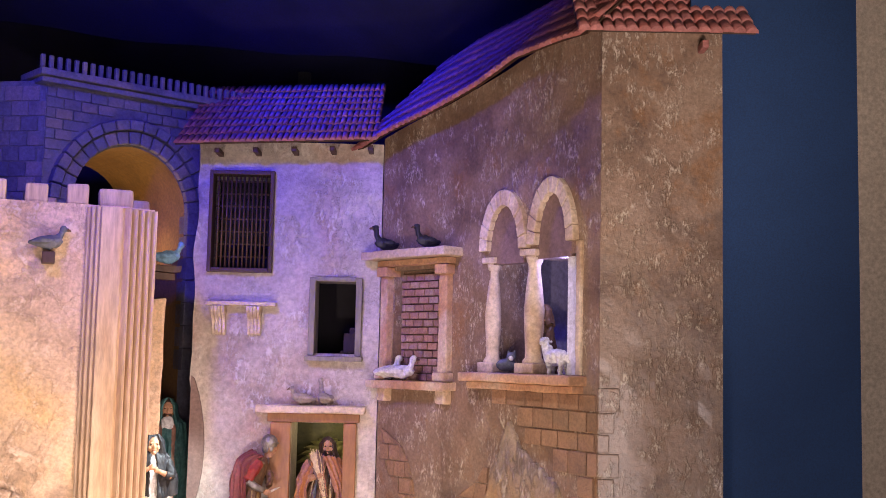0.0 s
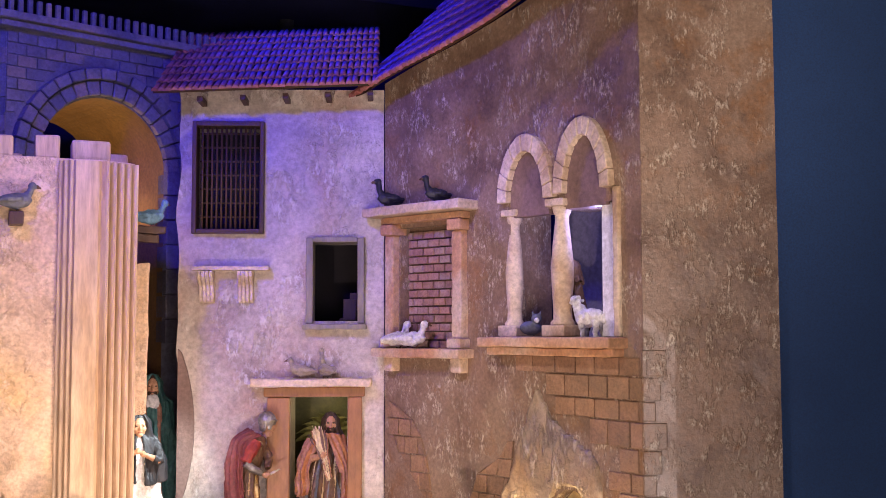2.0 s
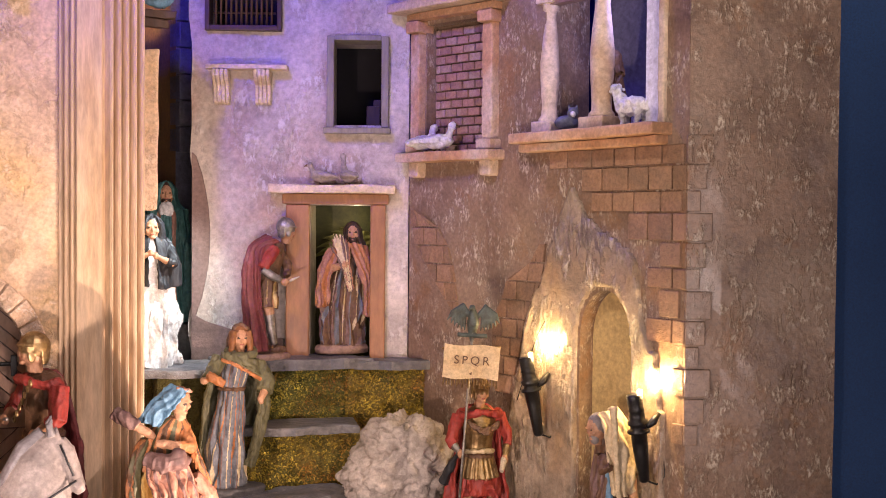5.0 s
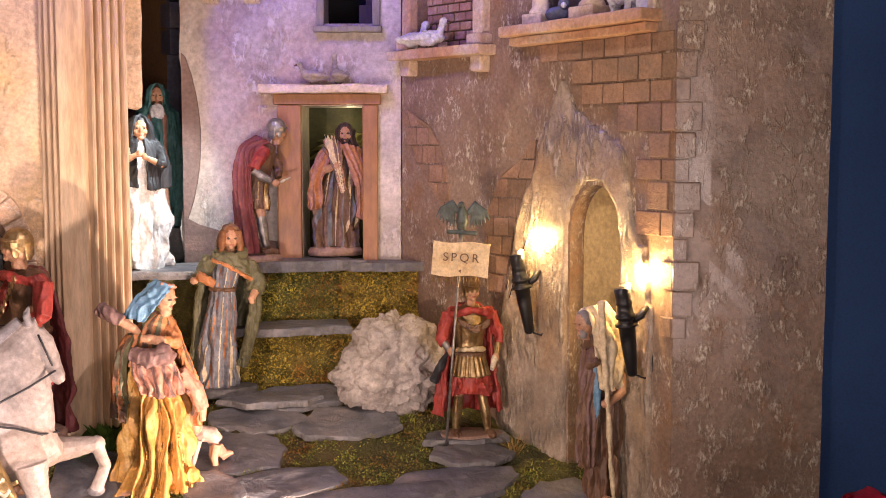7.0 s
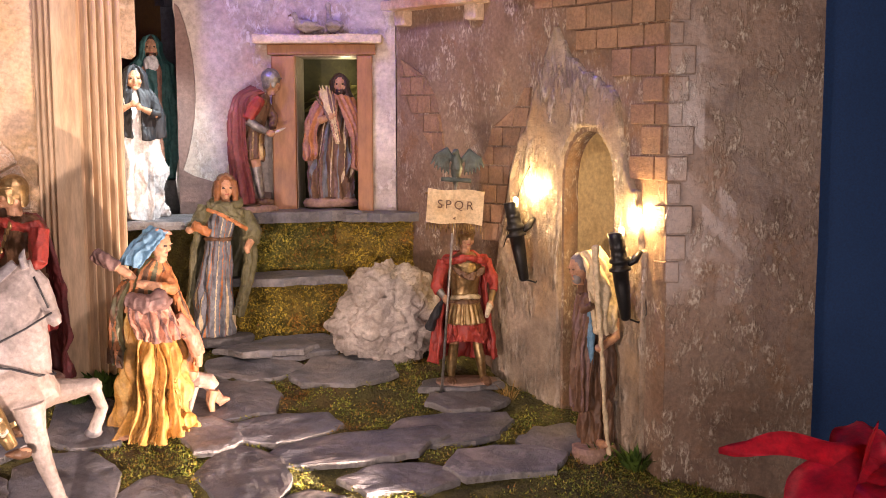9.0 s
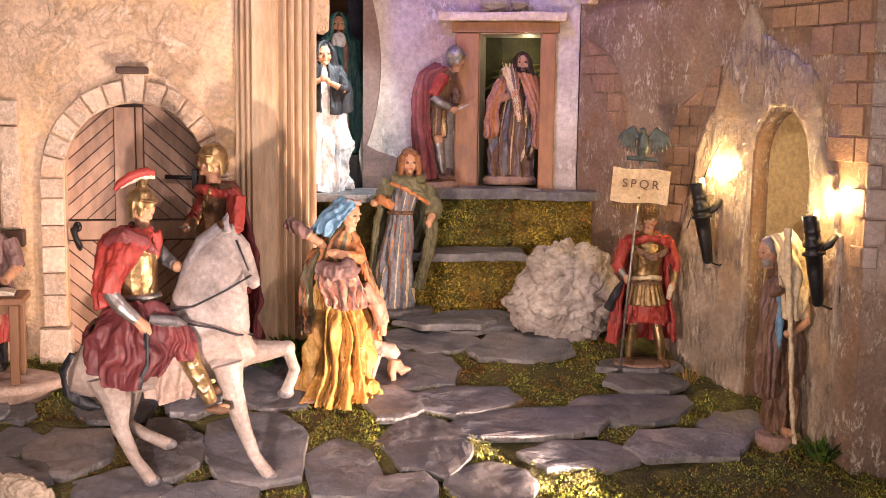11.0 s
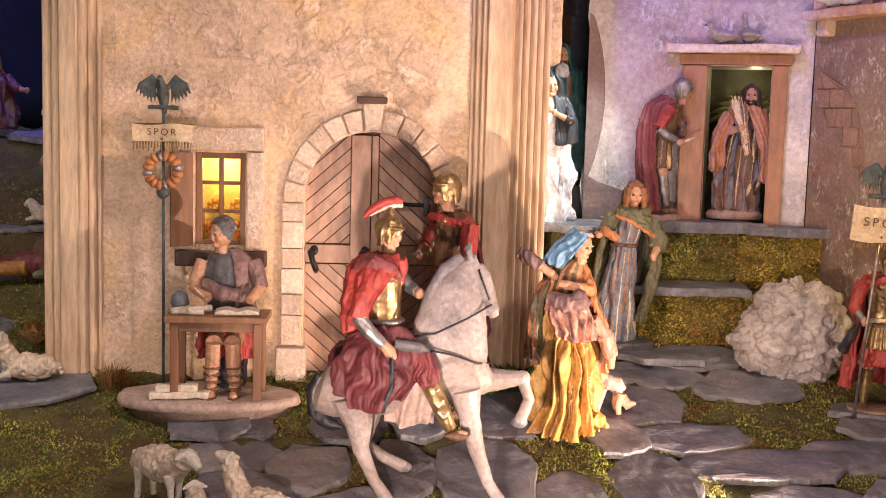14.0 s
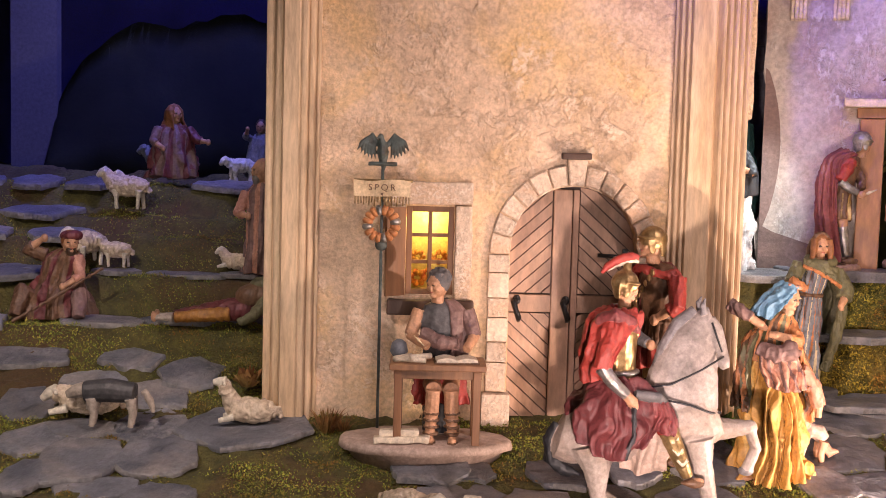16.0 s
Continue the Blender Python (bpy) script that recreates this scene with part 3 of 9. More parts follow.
part("bare_strip", slab_xz(edge, -0.0085, 0.01), "mauve_base", house, "smooth mauve-brown strip where the plaster ends")
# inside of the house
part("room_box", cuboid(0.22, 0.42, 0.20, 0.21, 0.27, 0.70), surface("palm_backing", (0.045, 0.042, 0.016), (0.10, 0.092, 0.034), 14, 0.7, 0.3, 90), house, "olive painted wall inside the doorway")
for a in ((0.215, 0.225), (0.417, 0.427)):
    # Black inner walls and ceiling stand in for shade inside the doorway.
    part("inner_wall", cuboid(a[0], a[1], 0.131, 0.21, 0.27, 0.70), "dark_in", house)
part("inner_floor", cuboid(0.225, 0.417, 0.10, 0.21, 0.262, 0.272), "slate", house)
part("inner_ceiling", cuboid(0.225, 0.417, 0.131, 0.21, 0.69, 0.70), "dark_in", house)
# Black sheets behind the two windows imitate unlit rooms.
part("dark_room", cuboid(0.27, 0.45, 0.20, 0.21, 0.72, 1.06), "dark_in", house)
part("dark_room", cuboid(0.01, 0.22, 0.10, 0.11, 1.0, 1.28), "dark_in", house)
bm = bmesh.new()
for i, (u, z, w, h) in enumerate(((0.37, 0.845, 0.03, 0.05), (0.385, 0.87, 0.02, 0.04), (0.36, 0.83, 0.025, 0.02))):
    block(bm, u, u + w, 0.12 + 0.01 * i, 0.15 + 0.01 * i, z - 0.03, z - 0.03 + h, 0.002)
part("dim_shelf", bm, "dark_wood", house)
# palm leaves behind the door
palm = thing("palm_leaves", "lit green palm fronds inside the doorway", "palm", m=HM)
LEAF = surface("palm_leaf", (0.13, 0.125, 0.035), (0.30, 0.28, 0.10), 20, 0.5, 0.2, 120)
for k in range(11):
    a = radians(20 + 14 * k)
    bm = bmesh.new()
    pts = []
    for i in range(9):
        f = i / 8
        r = 0.16 * f
        pts.append(Vector((0.335 + r * math.cos(a) * 0.62, 0.185 - 0.03 * f, 0.535 + r * math.sin(a) * 0.75 - 0.06 * f * f)))
    side = Vector((-math.sin(a), 0, math.cos(a)))
    lo = [bm.verts.new(p - side * 0.011 * math.sin(math.pi * (0.1 + 0.9 * i / 8))) for i, p in enumerate(pts)]
    mi = [bm.verts.new(p + Vector((0, -0.003, 0))) for p in pts]
    hi = [bm.verts.new(p + side * 0.011 * math.sin(math.pi * (0.1 + 0.9 * i / 8))) for i, p in enumerate(pts)]
    for p, q in ((lo, mi), (mi, hi)):
        for i in range(8):
            bm.faces.new((p[i], p[i + 1], q[i + 1], q[i]))
    bmesh.ops.solidify(bm, geom=bm.faces[:], thickness=0.0012)
    for v in bm.verts:
        v.co.x = min(0.412, max(0.23, v.co.x))
        v.co.z = min(0.685, v.co.z)
    part("frond", bm, LEAF, palm)

frame_ = thing("doorway_frame", "brown painted timber door frame with a stone ledge", "door frame", m=HM)
part("jamb", cuboid(0.206, 0.256, -0.020, 0.12, 0.265, 0.641, 0.003), "door_timber", frame_)
part("jamb", cuboid(0.386, 0.418, -0.020, 0.12, 0.265, 0.641, 0.003), "door_timber", frame_)
part("lintel", cuboid(0.198, 0.425, -0.024, 0.12, 0.642, 0.664, 0.003), "door_timber", frame_)
bm = cuts(cuboid(0.170, 0.440, -0.048, 0.02, 0.665, 0.684, 0.005), 0.02, (0,))
part("ledge", rough_up(bm, 0.003, 25), "column", frame_, "pale weathered ledge over the door")

grille = tagged(thing("window_2", "dark brown barred wooden grille window", "window", m=HM), kind="structure")
for a in ((0.031, 0.041, 1.010, 1.268), (0.184, 0.194, 1.010, 1.268), (0.041, 0.184, 1.010, 1.021), (0.041, 0.184, 1.257, 1.268)):
    part("window_frame", cuboid(a[0], a[1], -0.016, 0.03, a[2], a[3], 0.002), "dark_wood", grille)
for i in range(12):
    x = 0.053 + 0.0108 * i
    part("bar", tube(bmesh.new(), [(x, -0.002, 1.022), (x, -0.002, 1.256)], 0.0026, 6), "dark_wood", grille)
for i in range(7):
    z = 1.05 + 0.032 * i
    part("cross_bar", tube(bmesh.new(), [(0.046, 0.006, z), (0.179, 0.006, z)], 0.0022, 6), "dark_wood", grille)

wb = tagged(thing("window_3", "small dark open window in a grey weathered timber frame", "window", m=HM), kind="structure")
for a in ((0.290, 0.306, 0.806, 1.002), (0.407, 0.423, 0.806, 1.002), (0.306, 0.407, 0.992, 1.004)):
    part("window_frame", rough_up(cuboid(a[0], a[1], -0.012, 0.05, a[2], a[3], 0.002), 0.001, 50), "grey_wood", wb)
part("window_sill", rough_up(cuts(cuboid(0.284, 0.428, -0.026, 0.05, 0.793, 0.805, 0.002), 0.02, (0,)), 0.0015, 40), "grey_wood", wb)

shelf = thing("corbel_shelf", "pair of plaster corbels carrying a narrow ledge", "corbel", m=HM)
part("ledge", rough_up(cuts(cuboid(0.036, 0.208, -0.034, 0.01, 0.926, 0.936, 0.002), 0.02, (0,)), 0.0015, 40), "column", shelf)
for u in (0.050, 0.138):
    for k in range(4):
        pts = [(-0.042, 0.925), (-0.043, 0.912), (-0.034, 0.902), (-0.022, 0.893), (-0.017, 0.878), (-0.018, 0.866), (-0.014, 0.857), (-0.006, 0.853), (0.008, 0.853), (0.008, 0.925)]
        inset = 0.0 if k in (1, 2) else 0.0035
        bm = bmesh.new()
        x0 = u + 0.0085 * k
        a = [bm.verts.new((x0, min(0.008, y + inset), z)) for y, z in pts]
        b = [bm.verts.new((x0 + 0.0080, min(0.008, y + inset), z)) for y, z in pts]
        bm.faces.new(a)
        bm.faces.new(b[::-1])
        for i in range(len(pts)):
            j = (i + 1) % len(pts)
            bm.faces.new((a[j], a[i], b[i], b[j]))
        bmesh.ops.recalc_face_normals(bm, faces=bm.faces)
        bmesh.ops.bevel(bm, geom=bm.edges[:], offset=0.0014, segments=1, affect="EDGES")
        part("corbel", bm, "column", shelf)

# ---- the second house, on a curved plan ----
CURVE = [(0.828, 2.725), (0.865, 2.63), (0.925, 2.51), (0.985, 2.35), (1.035, 2.18), (1.071, 2.017), (1.11, 1.84)]
CP = [Vector(p) for p in CURVE]
CL = [0.0]
for a, b in zip(CP, CP[1:]):
    CL.append(CL[-1] + (b - a).length)
SE = CL[5]


def on_curve(s):
    """Plan point and direction of the bent wall at the run s."""
    s = max(-0.2, min(CL[-1], s))
    i = max(k for k in range(len(CL) - 1) if CL[k] <= max(s, 0.0))
    a, b = CP[i], CP[i + 1]
    p = a + (b - a) * ((s - CL[i]) / (CL[i + 1] - CL[i]))

    def tan(k):
        k = max(0, min(len(CP) - 1, k))
        return (CP[min(k + 1, len(CP) - 1)] - CP[max(k - 1, 0)]).normalized()
    f = min(1.0, max(0.0, (s - CL[i]) / (CL[i + 1] - CL[i])))
    return p, (tan(i) * (1 - f) + tan(i + 1) * f).normalized()


def bent(bm):
    """From run, depth and height into the world, along the bent wall."""
    for v in bm.verts:
        p, w = on_curve(v.co.x)
        q = p + Vector((-w.y, w.x)) * v.co.y
        v.co.x, v.co.y = q.x, q.y
    return bm


def wall_top(s):
    return 1.36 + 0.13 * min(1.0, max(0.0, s / 0.55))


house2 = thing("umber_house", "brown rough-plastered model house with arched window", "house")
wall = cuboid(0.0, SE, 0.0, 0.12, -0.15, 1.5)
ARCHES = ((0.441, 0.054, 1.050, 1.151), (0.602, 0.052, 1.055, 1.163))
tools = [slab_xz(arch_points(c, h, 0.778, sp, tp), -0.1, 0.2) for c, h, sp, tp in ARCHES]
tools.append(cuboid(0.480, 0.56, -0.1, 0.2, 0.778, 1.03))
tools.append(cuboid(0.600, 0.683, -0.1, 0.2, 0.778, 1.03))
tools.append(slab_xz(arch_points(0.553, 0.066, -0.3, 0.395, 0.487), -0.1, 0.046))
tools.append(cuboid(0.055, 0.225, -0.1, 0.035, 0.748, 1.02))
wall = carve(wall, tools)
cuts(wall, 0.028)
for v in wall.verts:
    if v.co.z > 1.49:
        v.co.z = wall_top(v.co.x)
    elif v.co.z > 1.3:
        v.co.z = min(v.co.z, wall_top(v.co.x) - 0.01)
    if v.co.y < 0.001:
        v.co.y += 0.002 * noise.noise(v.co * 8) + 0.001 * noise.noise(v.co * 26)
part("wall", bent(wall), "brown", house2)
E0, E1 = Vector((1.071, 2.017)), Vector((1.300, 1.930))
ew = (E1 - E0).normalized()
en = Vector((-ew.y, ew.x))
EM = Matrix.Translation((E0.x, E0.y, 0)) @ Matrix.Rotation(math.atan2(ew.y, ew.x), 4, "Z")
end = cuts(cuboid(0.0, (E1 - E0).length, 0.0, 0.12, -0.3, 1.49), 0.028)
for v in end.verts:
    if v.co.y < 0.001:
        v.co.y += 0.002 * noise.noise(v.co * 8 + Vector((5, 0, 0))) + 0.001 * noise.noise(v.co * 26)
part("end_wall", placed(end, EM), "brown", house2)
part("back_board", placed(cuboid(0.10, 0.229, 0.121, 0.9, -0.3, 1.49), EM), "dark_in", house2)
part("niche_back", bent(cuts(cuboid(0.470, 0.636, 0.034, 0.060, -0.14, 0.50), 0.028, (0,))), "ochre_niche", house2, "olive ochre plaster back of the arched niche")
M["lilac_room"] = surface("lilac_room", (0.16, 0.15, 0.24), (0.22, 0.21, 0.31), 5, 0.95, 0.15, 90)
part("room_back", bent(cuts(cuboid(0.30, 0.74, 0.24, 0.25, 0.72, 1.22), 0.04, (0,))), "lilac_room", house2, "bluish plaster wall inside the arched window")
part("room_floor", bent(cuts(cuboid(0.34, 0.72, 0.0, 0.24, 0.765, 0.776), 0.04, (0,))), "trim", house2)
part("room_screen", bent(cuts(cuboid(0.634, 0.681, 0.012, 0.018, 0.779, 1.029), 0.04, (0,))), surface("white_board", (0.66, 0.66, 0.74), (0.76, 0.76, 0.84), 5, 0.7, 0.1, 90), house2, "pale board inside the window")

for c, h, sp, tp in ARCHES:
    bm = slab_xz(arch_points(c, h + 0.004, sp - 0.030, sp, tp + 0.004), 0.001, 0.024)
    part("arch_panel", bent(cuts(bm, 0.03, (0,))), "mauve_base", house2, "mauve-brown plaster filling the arch head")
twin = tagged(thing("window_4", "twin arched window with stout pale columns and voussoirs", "window"), kind="structure")
for c, h, sp, tp in ARCHES:
    n = 13
    for i in range(n):
        a0, a1 = math.pi * (i + 0.025) / n, math.pi * (i + 0.975) / n
        pts = []
        for r, a in ((0, a0), (1, a0), (1, a1), (0, a1)):
            hw, hh = h + 0.027 * r, tp - sp + 0.036 * r
            pts.append((c + hw * math.cos(a), sp + hh * math.sin(a)))
        bm = slab_xz(pts, -0.014 - 0.001 * (i % 2), 0.022)
        bmesh.ops.bevel(bm, geom=bm.edges[:], offset=0.0016, segments=1, affect="EDGES")
        part("voussoir", bent(bm), "column", twin)


def column(s, z0, z1, r, d=0.012):
    bm = bmesh.new()
    h = z1 - z0
    prof = [(-0.02, 1.1), (0.03, 1.12), (0.06, 0.86), (0.14, 0.84), (0.35, 1.0), (0.50, 1.04), (0.70, 0.86), (0.88, 0.62), (0.93, 0.64), (0.95, 0.80), (1.03, 0.98)]
    loft(bm, [(s, d, z0 + 0.020 + (h - 0.034) * f, r * k, r * k) for f, k in prof], 18, 0, 0.010, 5)
    block(bm, s - r * 1.45, s + r * 1.45, d - r * 1.35, d + r * 1.5, z0, z0 + 0.022, 0.003)
    block(bm, s - r * 1.25, s + r * 1.25, d - r * 1.05, d + r * 1.5, z1 - 0.013, z1 + 0.002, 0.003)
    return bm


part("column", rough_up(bent(column(0.386, 0.778, 1.036, 0.0175)), 0.0015, 40), "column", twin)
part("column", rough_up(bent(column(0.524, 0.778, 1.046, 0.0215)), 0.0015, 40), "column", twin)
part("jamb_pier", rough_up(bent(cuts(cuboid(0.682, 0.698, -0.008, 0.03, 0.778, 1.054, 0.004), 0.03)), 0.003, 30), "column", twin)
part("window_sill", bent(rough_up(cuts(cuboid(0.335, 0.712, -0.048, 0.05, 0.757, 0.777, 0.004), 0.03, (0,)), 0.002, 30)), "trim", twin)
part("sill_moulding", bent(rough_up(cuts(cuboid(0.345, 0.702, -0.030, 0.02, 0.741, 0.756, 0.004), 0.03, (0,)), 0.002, 30)), "trim", twin)

blind = tagged(thing("window_5", "walled-up window of violet-red bricks between stone pilasters", "window"), kind="structure")
part("backing", bent(cuts(cuboid(0.055, 0.225, 0.030, 0.034, 0.748, 1.02), 0.03, (0,))), "mortar", blind)
rows = 14
for r in range(rows):
    z0 = 0.752 + r * 0.0187
    s = 0.058 - (0.016 if r % 2 else 0.0)
    while s < 0.222:
        a, b = max(0.058, s), min(0.222, s + 0.032)
        if b - a > 0.006:
            part("brick", bent(cuboid(a, b - 0.003, 0.020 + 0.003 * random.random(), 0.033, z0, z0 + 0.0155, 0.0015)), "violet_brick", blind)
        s += 0.033
for s0, s1 in ((0.020, 0.054), (0.226, 0.262)):
    part("pilaster", bent(rough_up(cuts(cuboid(s0 + 0.004, s1 - 0.004, -0.020, 0.03, 0.772, 1.005, 0.004), 0.03), 0.0025, 30, s0)), "trim", blind)
    part("capital", bent(cuboid(s0 - 0.002, s1 + 0.002, -0.030, 0.02, 1.004, 1.028, 0.004)), "trim", blind)
    part("base", bent(cuboid(s0 - 0.003, s1 + 0.003, -0.030, 0.02, 0.752, 0.773, 0.004)), "trim", blind)
    part("corbel", bent(rough_up(cuboid(s0 + 0.002, s1 - 0.002, -0.024, 0.02, 0.700, 0.732, 0.005), 0.002, 30)), "trim", blind)
part("lintel", bent(cuts(cuboid(0.016, 0.266, -0.026, 0.03, 1.029, 1.044, 0.003), 0.03, (0,))), "trim", blind)
part("cornice", bent(rough_up(cuts(cuboid(-0.012, 0.290, -0.058, 0.03, 1.045, 1.066, 0.004), 0.03, (0,)), 0.002, 30)), "column", blind, "weathered pale cornice slab")
part("window_sill", bent(rough_up(cuts(cuboid(0.004, 0.276, -0.046, 0.03, 0.731, 0.751, 0.004), 0.03, (0,)), 0.002, 30)), "trim", blind)

# ---- bricks laid bare under the broken plaster ----
bare = thing("bare_brickwork", "large brown bricks laid bare by fallen plaster", "brickwork")


def bare_left(z):
    """Left limit of the bare bricks beside the niche, by height."""
    pts = [(-0.05, 0.70), (0.36, 0.70), (0.385, 0.69), (0.433, 0.662), (0.552, 0.636), (0.60, 0.55), (0.624, 0.512), (0.66, 0.488), (0.680, 0.466), (0.695, 0.398), (0.73, 0.380)]
    for (z0, s0), (z1, s1) in zip(pts, pts[1:]):
        if z <= z1:
            return s0 + (s1 - s0) * (z - z0) / (z1 - z0)
    return 0.385


z, r = 0.24, 0
while z < 0.725:
    h = 0.043 + 0.006 * ((r * 7) % 3 - 1)
    s = 0.37 - (0.03 if r % 2 else 0.0)
    while s < SE - 0.004:
        b = min(SE - 0.0005, s + 0.058 + 0.008 * math.sin(3 * r + 40 * s))
        if s > bare_left(z + h / 2) + 0.01 * math.sin(9 * r) and b - s > 0.015:
            bm = cuboid(s + 0.0016, b - (0.0016 if b < SE - 0.01 else 0), -0.0042 - 0.0012 * random.random(), 0.012, z + 0.0018, min(z + h, 0.742) - 0.0018, 0.002)
            part("brick", bent(bm), "brick", bare)
        s = b
    if z < 0.71:
        part("brick", placed(cuboid(-0.0035, 0.020 + 0.010 * (r % 3), -0.0045, 0.012, z + 0.0012, z + h - 0.0012, 0.002), EM), "brown", bare)
    z += h
    r += 1


def along(pts, z):
    """Value at the height z on a line through (height, value) points."""
    z = min(max(z, pts[0][0]), pts[-1][0])
    for (z0, a), (z1, b) in zip(pts, pts[1:]):
        if z <= z1:
            return a + (b - a) * (z - z0) / (z1 - z0)
    return pts[-1][1]


def bare_band(lo, hi, z0, z1, step, width, seed):
    """Courses of bricks between two broken plaster edges."""
    k = 0
    z = z0
    while z < z1 - 0.01:
        top = min(z1, z + step)
        x = -0.02 - (width / 2 if k % 2 else 0.0)
        while x < 0.8:
            x1 = x + width * (1 + 0.12 * math.sin(7 * k + 31 * x + seed))
            q = [(max(along(lo, h), min(along(hi, h), a)), h) for a, h in ((x + 0.0012, z + 0.0014), (x1 - 0.0012, z + 0.0014), (x1 - 0.0012, top - 0.0014), (x + 0.0012, top - 0.0014))]
            if q[1][0] - q[0][0] > 0.004 or q[2][0] - q[3][0] > 0.004:
                if q[1][0] - q[0][0] < 0.002:
                    q[1] = (q[0][0] + 0.002, q[1][1])
                if q[2][0] - q[3][0] < 0.002:
                    q[2] = (q[3][0] + 0.002, q[2][1])
                bm = slab_xz(q, -0.0038 - 0.0016 * random.random(), 0.012)
                bmesh.ops.bevel(bm, geom=bm.edges[:], offset=0.0009, segments=1, affect="EDGES")
                part("brick", bent(bm), "brick", bare)
            x = x1
        z, k = top, k + 1


TORCH_LO = [(0.268, 0.262), (0.30, 0.250), (0.42, 0.250), (0.45, 0.275), (0.50, 0.292), (0.525, 0.350), (0.58, 0.388)]
TORCH_HI = [(0.268, 0.300), (0.334, 0.324), (0.423, 0.340), (0.498, 0.386), (0.58, 0.396)]
bare_band(TORCH_LO, TORCH_HI, 0.268, 0.572, 0.0375, 0.046, 1.0)
ARC_LO = [(0.405, 0.150), (0.462, 0.107), (0.521, 0.053), (0.568, 0.012), (0.634, 0.010)]
ARC_HI = [(0.405, 0.158), (0.452, 0.152), (0.509, 0.141), (0.561, 0.122), (0.595, 0.096), (0.616, 0.066), (0.634, 0.014)]
bare_band(ARC_LO, ARC_HI, 0.405, 0.634, 0.038, 0.040, 2.0)
# swelling plaster round the niche
bm = bmesh.new()
NS, NZ = 92, 96
rows = []
for j in range(NZ + 1):
    z = -0.10 + 0.80 * j / NZ
    row = []
    for i in range(NS + 1):
        row.append((0.295 + 0.41 * i / NS, z))
    rows.append(row)


def patch_on(s, z):
    inside_arch = abs(s - 0.553) < 0.068 and (z < 0.395 or ((s - 0.553) / 0.068) ** 2 + ((z - 0.395) / 0.094) ** 2 < 1)
    ragged = 0.012 * noise.noise(Vector((s * 45, 0, 7))) + 0.006 * noise.noise(Vector((s * 120, 2, 7)))
    return (not inside_arch) and z < along(COAT_TOP, s) + ragged


COAT_TOP = [(0.30, 0.20), (0.312, 0.27), (0.33, 0.335), (0.345, 0.42), (0.393, 0.52), (0.423, 0.600), (0.455, 0.66), (0.469, 0.690), (0.485, 0.66), (0.507, 0.624), (0.57, 0.588), (0.633, 0.555), (0.652, 0.45), (0.662, 0.42), (0.69, 0.39), (0.70, 0.30)]
made = {}
for j in range(NZ):
    for i in range(NS):
        q = [rows[j][i], rows[j][i + 1], rows[j + 1][i + 1], rows[j + 1][i]]
        if all(patch_on(s, z) for s, z in q):
            vs = []
            for p in q:
                if p not in made:
                    d = -0.007 - 0.005 * (0.5 + noise.noise(Vector((p[0] * 18, 0, p[1] * 9)))) - 0.002 * noise.noise(Vector((p[0] * 60, 4, p[1] * 40)))
                    made[p] = bm.verts.new((p[0], d, p[1]))
                vs.append(made[p])
            bm.faces.new(vs)
bmesh.ops.smooth_vert(bm, verts=[v for v in bm.verts if v.is_boundary], factor=0.7, use_axis_x=True, use_axis_z=True)
ext = bmesh.ops.extrude_edge_only(bm, edges=[e for e in bm.edges if e.is_boundary])
for v in [g for g in ext["geom"] if isinstance(g, bmesh.types.BMVert)]:
    v.co.y = 0.006
part("plaster_coat", bent(bm), "grey_patch", house2, "thick grey plaster coat with broken edges", smooth=True)

# ---- the arched gate behind ----
GA, GB = Vector((0.012, 2.92)), Vector((0.492, 3.11))
GM = Matrix.Translation((GA.x, GA.y, 0)) @ Matrix.Rotation(math.atan2(GB.y - GA.y, GB.x - GA.x), 4, "Z")
gate = thing("arched_gate", "tall grey stone model gateway with small battlements", "gateway", m=GM)
M["gate"] = surface("grey_ashlar", (0.115, 0.115, 0.15), (0.20, 0.20, 0.25), 10, 0.5, 0.5, 120, (0.30, 0.25, 0.22), 5, vary=0.1)
M["tunnel"] = surface("brown_vault_plaster", (0.20, 0.115, 0.045), (0.30, 0.18, 0.075), 6, 0.6, 0.3, 110, (0.13, 0.075, 0.035), 4)
GC, GI, GS = 0.232, 0.160, 1.17
wall = carve(cuboid(-0.002, 0.75, 0.0, 0.36, -0.1, 1.47), [slab_xz(arch_points(GC, GI, -0.3, GS, 1.335, 20), -0.1, 0.5)])
body = part("wall", wall, ["gate", "tunnel"], gate)
for p in body.data.polygons:
    if 0.02 < p.center.y < 0.34 and abs(p.center.x - GC) < GI + 0.01 and p.center.z < 1.4:
        p.material_index = 1
part("cornice", rough_up(cuts(cuboid(-0.022, 0.75, -0.022, 0.1, 1.462, 1.476, 0.003), 0.03, (0,)), 0.0015, 30), "gate", gate)
part("cornice", rough_up(cuts(cuboid(-0.030, 0.75, -0.034, 0.1, 1.477, 1.495, 0.003), 0.03, (0,)), 0.0015, 30), "gate", gate)
merlon = cuboid(-0.0055, 0.0055, -0.006, 0.006, 0, 0.034, 0.003)
me = bpy.data.meshes.new("merlon")
merlon.to_mesh(me)
merlon.free()
me.materials.append(M["gate"])
for i in range(30):
    ob = new("merlon", me)
    ob.parent, ob.matrix_basis = gate, pose(-0.022 + 0.0215 * i, -0.018, 1.495)
